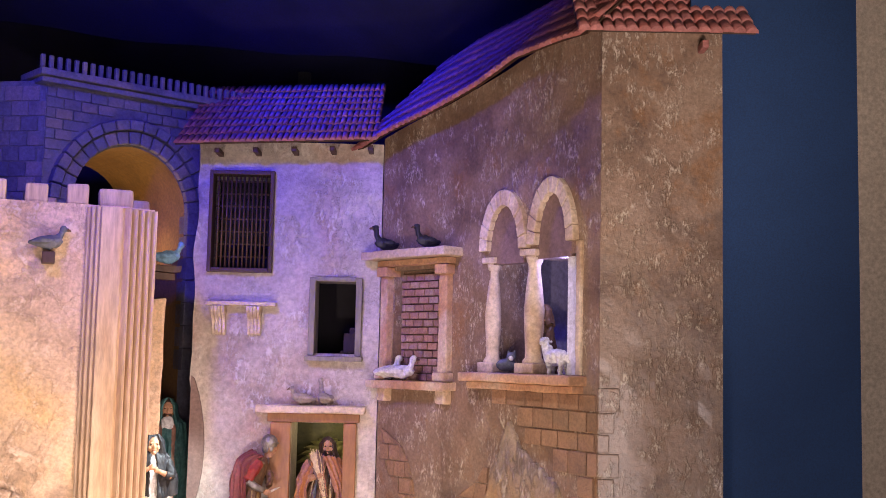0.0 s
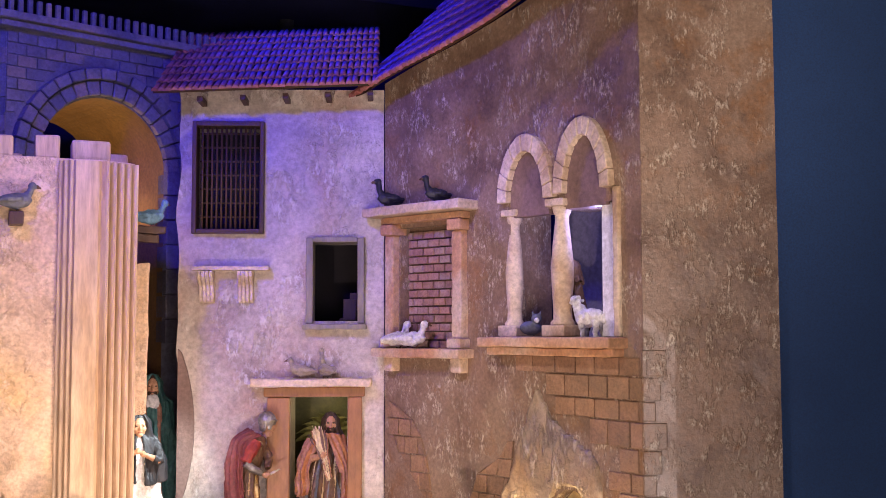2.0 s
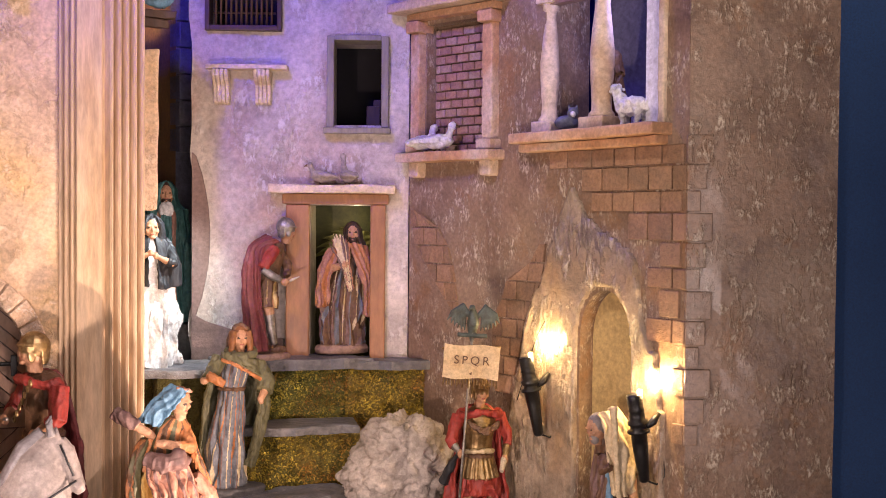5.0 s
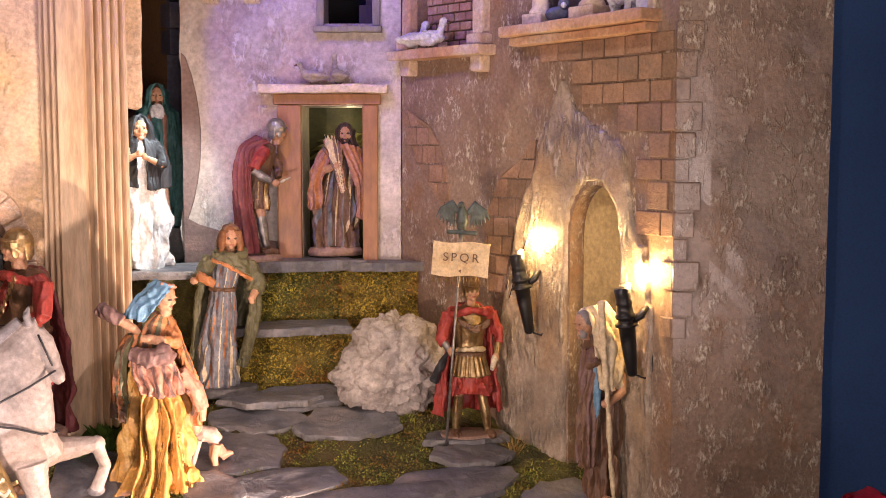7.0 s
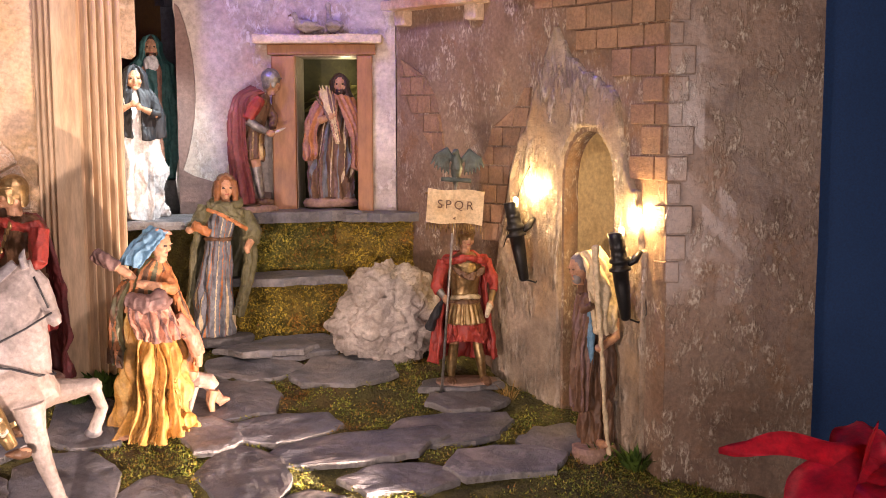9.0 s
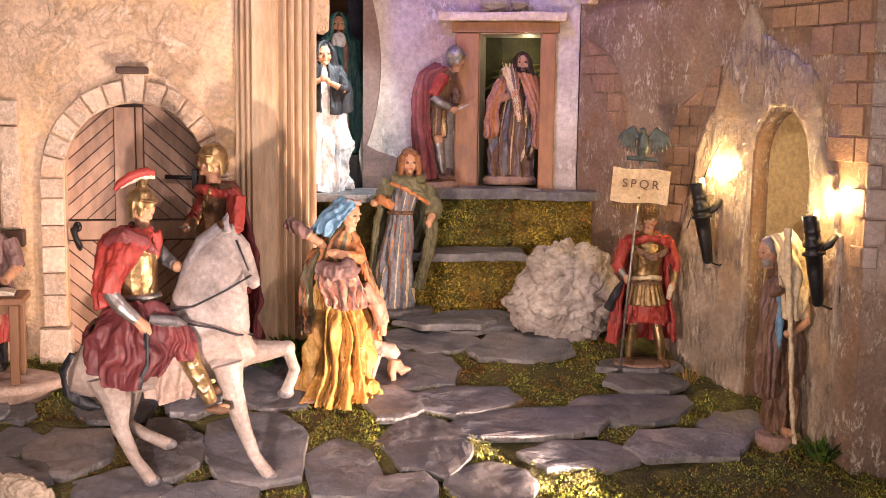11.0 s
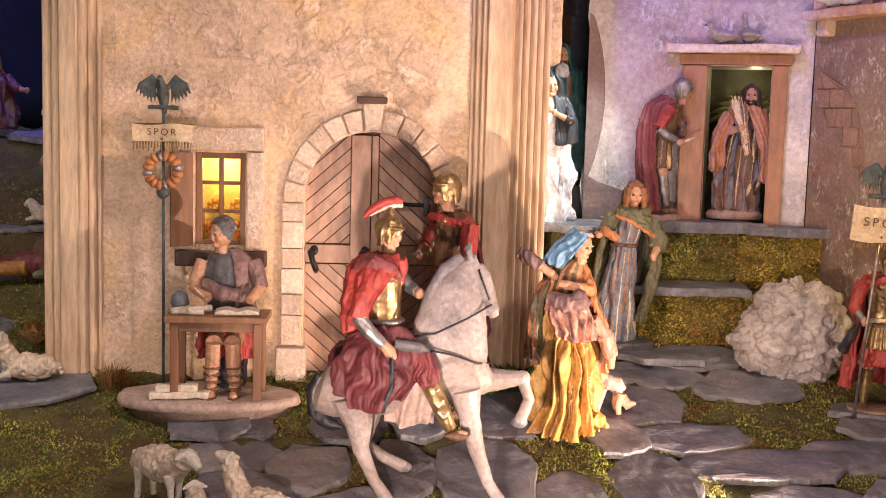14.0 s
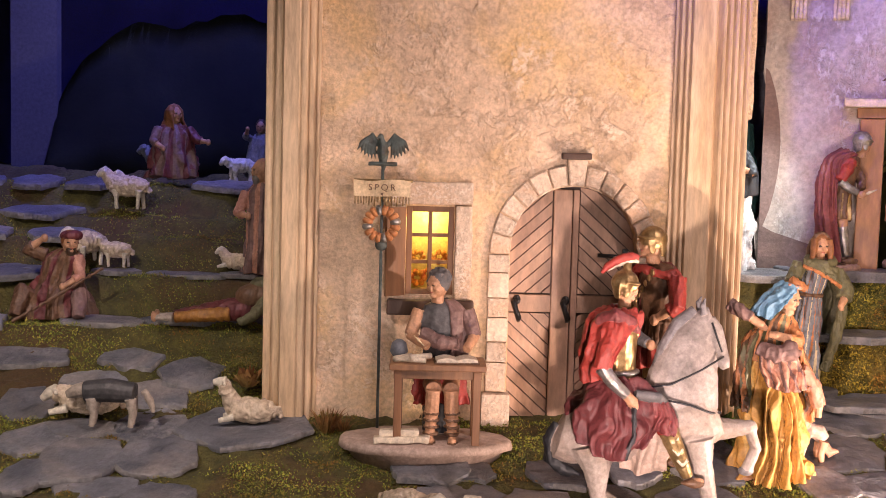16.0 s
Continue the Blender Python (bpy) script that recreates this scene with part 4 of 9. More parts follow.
for i in range(17):
    a0, a1 = math.pi * (i + 0.05) / 17, math.pi * (i + 0.95) / 17
    for r0, r1, d in ((0.0, 0.033, -0.016), (0.036, 0.062, -0.026)):
        pts = [(GC + (GI + r) * math.cos(a), GS + 0.005 + (0.165 + r) * math.sin(a)) for r, a in ((r0, a0), (r1, a0), (r1, a1), (r0, a1))]
        bm = slab_xz(pts, d, 0.03)
        bmesh.ops.bevel(bm, geom=bm.edges[:], offset=0.002, segments=1, affect="EDGES")
        part("voussoir", bm, "gate", gate)
for s in (-1, 1):
    for k in range(7):
        z = 0.76 + 0.06 * k
        x0, x1 = sorted((GC + s * GI, GC + s * (GI + 0.06)))
        part("jamb_stone", cuboid(x0, x1, -0.018, 0.03, z, z + 0.057, 0.003), "gate", gate)
for r in range(18):
    z = 0.985 + 0.0262 * r
    x = -0.002 - (0.02 if r % 2 else 0.0)
    while x < 0.70:
        a, b = max(x, -0.0015), x + 0.044
        m = (a + b) / 2
        clear = ((m - GC) / (GI + 0.068)) ** 2 + (max(0.0, z + 0.013 - GS) / 0.245) ** 2 > 1.06 if z > GS else abs(m - GC) > GI + 0.085
        if clear and b - a > 0.01:
            part("ashlar", cuboid(a + 0.001, b - 0.001, -0.004 - 0.002 * random.random(), 0.01, z + 0.001, z + 0.0248, 0.0015), "gate", gate)
        x += 0.045
side = cuts(cuboid(-0.45, 0.0, 0.0, 0.08, -0.1, 1.47), 0.05)
side.transform(Matrix.Rotation(radians(-52), 4, "Z"))
part("side_wall", side, "gate", gate)
for r in range(16):
    for c in range(9):
        x = -0.42 + 0.047 * c - (0.02 if r % 2 else 0)
        bm = cuboid(x + 0.001, x + 0.045, -0.004, 0.01, 0.85 + 0.038 * r, 0.886 + 0.038 * r, 0.0015)
        part("ashlar", placed(bm, Matrix.Rotation(radians(-52), 4, "Z")), "gate", gate)

# ---- tiled roofs ----
def tile_mesh(name, w, length, h):
    bm = bmesh.new()
    rows = []
    for y, k in ((0.0, 1.0), (length, 0.86)):
        rows.append([bm.verts.new((w * 0.5 * k * math.cos(math.pi * (1 - i / 6)), y, h * k * math.sin(math.pi * i / 6) + (0.004 if y == 0 else 0))) for i in range(7)])
    a, b = rows
    for i in range(6):
        bm.faces.new((a[i], a[i + 1], b[i + 1], b[i])).smooth = True
    bm.faces.new(a[::-1])
    bm.faces.new(b)
    bm.faces.new((a[0], b[0], b[6], a[6]))
    bmesh.ops.recalc_face_normals(bm, faces=bm.faces)
    mesh = bpy.data.meshes.new(name)
    bm.to_mesh(mesh)
    bm.free()
    mesh.materials.append(M["tile"])
    return mesh


def roof(name, label, eave, columns, rows, length, rise, w, thick=0.006):
    """eave(f): plan point, inward direction and height along the eave."""
    ob = thing(name, label, "roof")
    mesh = tile_mesh("tile", w, length * 1.22, w * 0.50)
    deck = bmesh.new()
    prev = None
    for c in range(columns + 1):
        p, n, z = eave(c / columns)
        run = rows * length
        q = [Vector((p.x, p.y, z)), Vector((p.x, p.y, z)) + run * Vector((n.x * math.cos(rise), n.y * math.cos(rise), math.sin(rise)))]
        vs = [deck.verts.new(v + Vector((0, 0, d))) for v in q for d in (0, -thick)]
        if prev:
            for i, j, k, l in ((0, 2, 2, 0), (1, 3, 3, 1), (0, 1, 1, 0), (2, 3, 3, 2)):
                deck.faces.new((prev[i], prev[j], vs[k], vs[l]))
        else:
            deck.faces.new((vs[0], vs[1], vs[3], vs[2]))
        prev = vs
    deck.faces.new((prev[0], prev[1], prev[3], prev[2]))
    bmesh.ops.recalc_face_normals(deck, faces=deck.faces)
    part("deck", deck, "dark_wood", ob)
    for c in range(columns):
        p, n, z = eave((c + 0.5) / columns)
        up = Vector((n.x * math.cos(rise), n.y * math.cos(rise), math.sin(rise)))
        across = Vector((n.y, -n.x, 0)).normalized()
        nrm = across.cross(up).normalized()
        if nrm.z < 0:
            across, nrm = -across, -nrm
        for r in range(rows):
            t = new("tile", mesh)
            t.parent = ob
            m = Matrix((across, up, nrm)).transposed().to_4x4()
            jig = 0.004 * (random.random() - 0.5)
            m.translation = Vector((p.x, p.y, z)) + up * (r * length - 0.020 + jig) + nrm * 0.001
            t.matrix_basis = m @ pose(0, 0, 0, 0, 0, random.uniform(-2, 2))
    return ob


HD, HN = Vector((0.9446, -0.3283)), Vector((0.3283, 0.9446))
r1 = roof("house_roof", "terracotta barrel-tiled roof washed in blue light", lambda f: (HO + HD * (-0.045 + 0.50 * f) - HN * 0.085, HN, 1.322 + 0.022 * f), 34, 8, 0.062, radians(29), 0.0145)


def eave2(f):
    s = -0.03 + (SE + 0.06) * f
    p, w = on_curve(s)
    n = Vector((-w.y, w.x))
    return p - n * 0.062, n, wall_top(s) - 0.028 + 0.004 * math.sin(9 * f)


r2 = roof("bent_house_roof", "curved terracotta barrel-tiled roof with scalloped eaves", eave2, 42, 7, 0.062, radians(43), 0.0190)
r3 = roof("end_house_roof", "terracotta barrel-tiled hip over the end wall", lambda f: (E0 + ew * (-0.055 + 0.355 * f) - en * 0.052, en, 1.470), 15, 6, 0.052, radians(38), 0.0245)
for i in range(5):
    u = 0.05 + 0.095 * i
    part("rafter", placed(cuboid(u, u + 0.012, -0.070, 0.05, 1.303 + 0.004 * i, 1.314 + 0.004 * i), HM), "dark_wood", r1)
part("rafter", placed(cuboid(0.195, 0.208, -0.045, 0.02, 1.438, 1.454, 0.002), EM), "tile", r3)
bm = bmesh.new()
loft(bm, [(0.80, 3.55, 1.45, 0.025, 0.02), (0.80, 3.55, 1.72, 0.022, 0.018)], 8)
ch = part("flue_post", bm, "wing")
tagged(ch, "pale post standing behind the roofs", "post")

# ---- steps and landing ----
steps = thing("slate_steps", "mossy steps with slate treads leading to the doorway", "steps")


def mossy_block(points, z0, z1, seed, amount=0.014, cells=0.010):
    bm = prism(points, z0, z1)
    cuts(bm, cells, (0, 1, 2))
    for v in bm.verts:
        v.co += Vector((0.4, 1.0, 0.5)) * amount * (1.3 * noise.noise(v.co * 24 + Vector((seed, 0, 0))) + 0.8 * noise.noise(v.co * 60) + 0.4 * noise.noise(v.co * 120))
    return bm


M["moss_gold"] = surface("golden_moss", (0.13, 0.10, 0.02), (0.26, 0.19, 0.035), 18, 0.9, 1.0, 170, (0.10, 0.10, 0.02), 10, height=0.01)
core = prism([(0.30, 2.74), (0.42, 2.735), (0.55, 2.77), (0.72, 2.762), (0.84, 2.71), (0.90, 2.80), (0.42, 3.0), (0.42, 3.3), (0.05, 3.2), (0.05, 2.81), (0.30, 2.81)], -0.05, 0.296)
part("core", core, "earth", steps)
part("core", prism([(0.06, 2.94), (0.44, 2.94), (0.44, 3.4), (0.06, 3.4)], 0.29, 0.375), "slate", steps)
part("riser", mossy_block([(0.40, 2.712), (0.55, 2.742), (0.69, 2.735), (0.69, 2.78), (0.40, 2.78)], 0.17, 0.292, 1), "moss", steps, "dark green and gold mossy riser")
part("riser", mossy_block([(0.695, 2.725), (0.845, 2.672), (0.86, 2.74), (0.695, 2.78)], 0.10, 0.285, 5), "moss_gold", steps, "golden mossy riser")
part("riser", mossy_block([(0.44, 2.688), (0.695, 2.640), (0.72, 2.74), (0.44, 2.74)], 0.03, 0.172, 9), "moss_gold", steps, "golden mossy riser")


def slate(points, z, thick, seed, tilt=(0, 0)):
    """A split stone slab over plan points, with flaked rims."""
    c = sum((Vector(p) for p in points), Vector((0, 0))) / len(points)
    bm = bmesh.new()
    rim = []
    for i, p in enumerate(points):
        q = Vector(points[(i + 1) % len(points)])
        for k in range(4):
            w = Vector(p).lerp(q, k / 4)
            j = noise.noise_vector(Vector((w.x * 31, w.y * 31, seed)))
            j2 = noise.noise_vector(Vector((w.x * 90, w.y * 90, seed + 4)))
            rim.append(w + Vector((j.x, j.y)) * 0.006 + Vector((j2.x, j2.y)) * 0.0045)

    def at(w, d):
        return Vector((w.x, w.y, z + tilt[0] * (w.x - c.x) + tilt[1] * (w.y - c.y) + d + 0.003 * noise.noise(Vector((w.x * 13, w.y * 13, seed))) + 0.0022 * noise.noise(Vector((w.x * 45, w.y * 45, seed)))))
    rings = [[bm.verts.new(at(c + (w - c) * k, d)) for w in rim] for k, d in ((1.0, -thick), (1.012, -thick * 0.5), (1.0, -thick * 0.16), (0.985, 0.0), (0.90, 0.001), (0.76, 0.0015), (0.58, 0.0015), (0.38, 0.001), (0.18, 0.001))]
    top = bm.verts.new(at(c, 0.001))
    n = len(rim)
    for p, q in zip(rings, rings[1:]):
        for i in range(n):
            j = (i + 1) % n
            f = bm.faces.new((p[i], p[j], q[j], q[i]))
            if p in rings[:3] and noise.noise(Vector((rim[i].x * 40, rim[i].y * 40, seed))) > (-0.3 if p in rings[:2] else 0.0):
                f.material_index = 1
    for i in range(n):
        bm.faces.new((rings[-1][i], rings[-1][(i + 1) % n], top))
    bm.faces.new(rings[0][::-1])
    return bm


part("tread", slate([(0.50, 2.725), (0.62, 2.722), (0.74, 2.700), (0.72, 2.79), (0.52, 2.83)], 0.316, 0.022, 1), ["slate", "slate_edge"], steps)
part("tread", slate([(0.70, 2.708), (0.80, 2.672), (0.862, 2.655), (0.87, 2.72), (0.72, 2.80)], 0.311, 0.018, 2), ["slate", "slate_edge"], steps)
part("tread", slate([(0.26, 2.705), (0.40, 2.698), (0.44, 2.75), (0.42, 2.86), (0.27, 2.86)], 0.306, 0.016, 3), ["slate", "slate_edge"], steps)
part("tread", slate([(0.45, 2.672), (0.56, 2.640), (0.69, 2.622), (0.705, 2.72), (0.46, 2.75)], 0.190, 0.016, 4), ["slate", "slate_edge"], steps)
part("tread", slate([(0.43, 2.74), (0.52, 2.735), (0.53, 2.86), (0.42, 2.88)], 0.311, 0.014, 5), ["slate", "slate_edge"], steps)

# ---- slate paving of the yard ----
# centre x, centre y, half width, half depth of each slab
NEAR = [(-.16, 2.195, .070, .074), (-.012, 2.188, .056, .088), (.124, 2.170, .080, .108), (.252, 2.106, .062, .090), (-.071, 2.078, .075, .060), (.055, 2.036, .064, .050), (-.289, 2.229, .082, .050),
        (-.267, 2.130, .083, .046), (-.338, 2.308, .066, .044), (-.262, 2.318, .043, .038), (-.098, 2.315, .062, .050), (.020, 2.328, .052, .055), (.173, 2.385, .074, .100)]
MID = [(.484, 2.293, .094, .047), (.604, 2.207, .145, .046), (.780, 2.247, .116, .052), (.641, 2.104, .094, .045), (.834, 2.118, .117, .045), (.475, 2.034, .066, .070), (.397, 2.165, .068, .092),
       (.338, 2.035, .055, .044), (.953, 2.177, .068, .047), (.364, 2.299, .047, .058), (.838, 2.330, .084, .036), (.482, 2.538, .094, .055), (.644, 2.490, .104, .062), (.573, 2.600, .098, .050), (.417, 2.420, .088, .078)]
SIDE = [(-.96, 2.660, .064, .034), (-.826, 2.617, .059, .046), (-.874, 2.562, .063, .042), (-1.008, 2.590, .064, .024), (-.678, 2.458, .123, .082), (-.869, 2.457, .067, .060), (-.829, 2.348, .074, .077),
        (-.96, 2.320, .070, .080), (-1.066, 2.398, .058, .064), (-.99, 2.440, .061, .034), (-1.038, 2.260, .038, .055), (-.902, 2.236, .069, .036), (-1.169, 2.660, .103, .032), (-.79, 2.20, .06, .05), (-1.12, 2.52, .05, .05)]
BANK = [(-1.053, 2.794, .095, .056), (-.890, 2.815, .080, .040), (-1.170, 2.85, .07, .030), (-.76, 2.84, .06, .03), (-1.06, 2.936, .053, .034), (-.903, 2.938, .090, .036), (-.78, 2.945, .045, .03), (-1.24, 2.94, .08, .03)]
POLYS = []
paving = tagged(thing("slate_paving", "irregular grey slate paving slabs set in moss", "paving"), kind="structure")
rnd = random.Random(14)


def flagstone(x, y, w, d):
    """Plan outline of one broken slab."""
    n = rnd.choice((6, 7, 7, 8))
    turn = rnd.random() * 6.28
    pts = []
    for i in range(n):
        a = turn + 2 * math.pi * (i + rnd.uniform(-0.26, 0.26)) / n
        c, s_ = math.cos(a), math.sin(a)
        r = (abs(c) ** 2.6 + abs(s_) ** 2.6) ** (-1 / 2.6) * rnd.uniform(0.90, 1.10)
        pts.append((x + w * r * c, y + d * r * s_))
    return pts


for k, (x, y, w, d) in enumerate(NEAR + MID + SIDE + BANK):
    pts = flagstone(x, y, w * 1.07, d * 1.07)
    POLYS.append(pts)
    lift = 0.004 + 0.0025 * (k % 3)
    rise = (ground_z(x, y + d * 0.5) - ground_z(x, y - d * 0.5)) / d
    part("slab", slate(pts, ground_z(x, y) + lift, 0.011, k * 1.7, (0.03 * math.sin(k), min(0.5, rise) * 0.9)), ["slate", "slate_edge"], paving)
for k, (x, y, w, d, z) in enumerate(((0.52, 2.60, 0.10, 0.05, 0.058), (0.855, 2.40, 0.09, 0.04, 0.0))):
    pts = flagstone(x, y, w, d)
    POLYS.append(pts)
    part("slab", slate(pts, z + 0.006, 0.012, 60 + k, (0, 0.05)), ["slate", "slate_edge"], paving)
# slabs along the upper terraces of the hillside
rnd = random.Random(4)
for t, (y0, z0) in enumerate(TERRACES[:-1]):
    x = -1.75 + 0.05 * t
    while x < -0.50:
        w = rnd.uniform(0.10, 0.19)
        d = rnd.uniform(0.06, 0.10)
        pts = flagstone(x + w * 0.5, y0 + d * 0.34, w * 0.52, d * 0.60)
        if rnd.random() < 0.85 and (t > 1 or x < -1.32):
            POLYS.append(pts)
            part("slab", slate(pts, z0 + 0.008, 0.014, 90 + t * 9 + x, (0.02 * math.sin(x * 9), 0.24)), ["slate", "slate_edge"], paving)
        x += w + rnd.uniform(0.012, 0.05)

# ---- moss between the slabs ----


def in_poly(x, y, poly):
    hit = False
    for (x0, y0), (x1, y1) in zip(poly, poly[1:] + poly[:1]):
        if (y0 > y) != (y1 > y) and x < x0 + (x1 - x0) * (y - y0) / (y1 - y0):
            hit = not hit
    return hit


BOXES = [(min(p[0] for p in q), max(p[0] for p in q), min(p[1] for p in q), max(p[1] for p in q), q) for q in POLYS]


def blades(name, spots, material, label, size=0.006, seed=1):
    """Countless tiny moss leaves at spots (x, y, z, up)."""
    r = np.random.RandomState(seed)
    n = len(spots)
    base = np.array([s[:3] for s in spots])
    up = np.array([s[3] for s in spots], float)
    side = r.normal(size=(n, 3))
    side -= up * (side * up).sum(1, keepdims=True)
    side /= np.linalg.norm(side, axis=1, keepdims=True) + 1e-9
    lean = up * 0.55 + r.normal(size=(n, 3)) * 0.65
    h = size * (0.5 + r.rand(n, 1))
    v = np.concatenate([base - side * h * 0.55, base + side * h * 0.55, base + lean * h], 1).reshape(-1, 3)
    me = bpy.data.meshes.new(name)
    me.from_pydata(v.tolist(), [], np.arange(3 * n).reshape(n, 3).tolist())
    me.materials.append(M[material])
    ob = new(name, me)
    return tagged(ob, label, "moss", kind="stuff")


def leafy(name, cols, rough=0.75):
    m = bpy.data.materials.new(name)
    m.use_nodes = True
    nt = m.node_tree
    geo = nt.nodes.new("ShaderNodeNewGeometry")
    c = ramp(nt, geo.outputs["Random Per Island"], cols)
    tex = nt.nodes.new("ShaderNodeTexCoord")
    big = node(nt, "ShaderNodeTexNoise", Scale=11.0, Detail=4.0)
    nt.links.new(tex.outputs["Object"], big.inputs["Vector"])
    c = mix(nt, 1.0, c, ramp(nt, big.outputs["Fac"], ((0.32, (0.75, 0.42, 0.4)), (0.5, (0.8, 0.85, 0.7)), (0.7, (1.35, 1.5, 1.2)))), "MULTIPLY")
    nt.links.new(c, nt.nodes["Principled BSDF"].inputs["Base Color"])
    nt.nodes["Principled BSDF"].inputs["Roughness"].default_value = rough
    return m


M["moss_leaf"] = leafy("moss_leaf", ((0.0, (0.05, 0.065, 0.010)), (0.4, (0.17, 0.19, 0.028)), (0.75, (0.40, 0.36, 0.06)), (1.0, (0.28, 0.14, 0.04))))
M["gold_leaf"] = leafy("gold_moss_leaf", ((0.0, (0.12, 0.080, 0.012)), (0.45, (0.40, 0.27, 0.035)), (0.85, (0.62, 0.43, 0.07)), (1.0, (0.24, 0.11, 0.02))))
M["olive_leaf"] = leafy("olive_moss_leaf", ((0.0, (0.07, 0.062, 0.011)), (0.45, (0.27, 0.205, 0.032)), (0.85, (0.48, 0.36, 0.06)), (1.0, (0.22, 0.11, 0.02))))
rnd = random.Random(8)
spots = []
while len(spots) < 260000:
    x, y = rnd.uniform(-1.75, 1.20), 1.86 + 1.5 * rnd.random() ** 1.4
    if y > 2.52 and -0.66 < x < 0.40:
        continue
    if y > 2.7 and x > -0.4:
        continue
    if any(a <= x <= b and c <= y <= d and in_poly(x, y, q) for a, b, c, d, q in BOXES):
        continue
    lush = 1.5 * noise.noise(Vector((x * 6, y * 6, 3))) + 0.8 * noise.noise(Vector((x * 22, y * 22, 9))) + 0.55
    if rnd.random() > lush:
        continue
    spots.append((x, y, ground_z(x, y) - 0.004 + 0.011 * noise.noise(Vector((x, y, 0)) * 9) + 0.011 * noise.noise(Vector((x, y, 0)) * 27) + 0.014 * rnd.random() * max(0.0, 0.2 + noise.noise(Vector((x, y, 0.2)) * 45)), (0, -0.2, 1)))
blades("moss_ground_cover", spots, "moss_leaf", "green and brown moss growing between the slabs", 0.0027, 3)
for riser, mat_, size in [(o, "gold_leaf" if o.data.materials[0].name.startswith("gold") else "olive_leaf", 0.0038) for o in steps.children if o.name.startswith("riser")]:
    spots = []
    polys = [p for p in riser.data.polygons if p.normal.y < 0.2]
    tot = sum(p.area for p in polys)
    for p in polys:
        for _ in range(max(1, int(16000 * p.area / tot))):
            a, b = rnd.random(), rnd.random()
            vs = [riser.data.vertices[i].co for i in p.vertices]
            q = vs[0].lerp(vs[1], a).lerp(vs[-1].lerp(vs[2 % len(vs)], a), b)
            spots.append((*q, tuple(p.normal)))
    blades("step_moss", spots, mat_, "dense moss clinging to the step", size, 5)

# ---- the pitted rock ----
bm = bmesh.new()
bmesh.ops.create_icosphere(bm, subdivisions=6, radius=1.0)
for v in bm.verts:
    d = v.co.normalized()
    q = d + 0.12 * noise.noise_vector(d * 5)
    r = 1 + 0.20 * noise.noise(d * 1.6 + Vector((2, 0, 0))) + 0.12 * noise.noise(d * 4.2)
    for sc, depth in ((1.25, 0.20), (2.7, 0.19), (6.0, 0.08)):
        near = noise.voronoi(q * sc)[0]
        r -= depth * max(0.0, 1 - near[0] / 0.32)
        crease = abs(noise.noise(q * sc * 1.2 + Vector((sc, 0, 0))))
        r -= depth * 0.45 * max(0.0, 1 - crease / 0.17)
    r += 0.08 + 0.022 * noise.noise(d * 26) + 0.010 * noise.noise(d * 55)
    v.co = Vector((0.755 + 0.100 * r * d.x * (1.1 if d.z < 0 else 1), 2.555 + 0.075 * r * d.y, 0.118 + 0.106 * r * d.z))
tagged(part("limestone_rock", bm, "limestone", smooth=True), "rough pitted pale limestone rock beside the steps", "rock")

# ---- the lavender side panel and the dark hill behind ----
tagged(part("side_panel", cuts(cuboid(-1.545, -1.415, 3.60, 3.64, 0.44, 2.3), 0.1), "wing"), "tall grey panel at the edge of the backdrop", "panel", kind="structure")
bm = bmesh.new()
rows = []
for i in range(60):
    x = -1.44 + 1.05 * i / 59
    up = min(1.0, (x + 1.44) / 0.30)
    h = 0.50 + 0.40 * math.sqrt(1 - (1 - up) ** 2) + 0.05 * noise.noise(Vector((x * 5, 0, 2))) + 0.02 * noise.noise(Vector((x * 16, 0, 5)))
    rows.append([bm.verts.new((x, 3.50 + 0.12 * f + 0.02 * noise.noise(Vector((x * 9, f * 5, 0))), 0.42 + (h - 0.42) * f)) for f in (0, 0.3, 0.6, 0.85, 1.0)])
for a, b in zip(rows, rows[1:]):
    for k in range(4):
        bm.faces.new((a[k], b[k], b[k + 1], a[k + 1]))
bmesh.ops.solidify(bm, geom=bm.faces[:], thickness=0.05)
tagged(part("dark_hill", bm, "hill_back", smooth=True), "dark modelled hillside under the night sky", "hill", kind="structure")

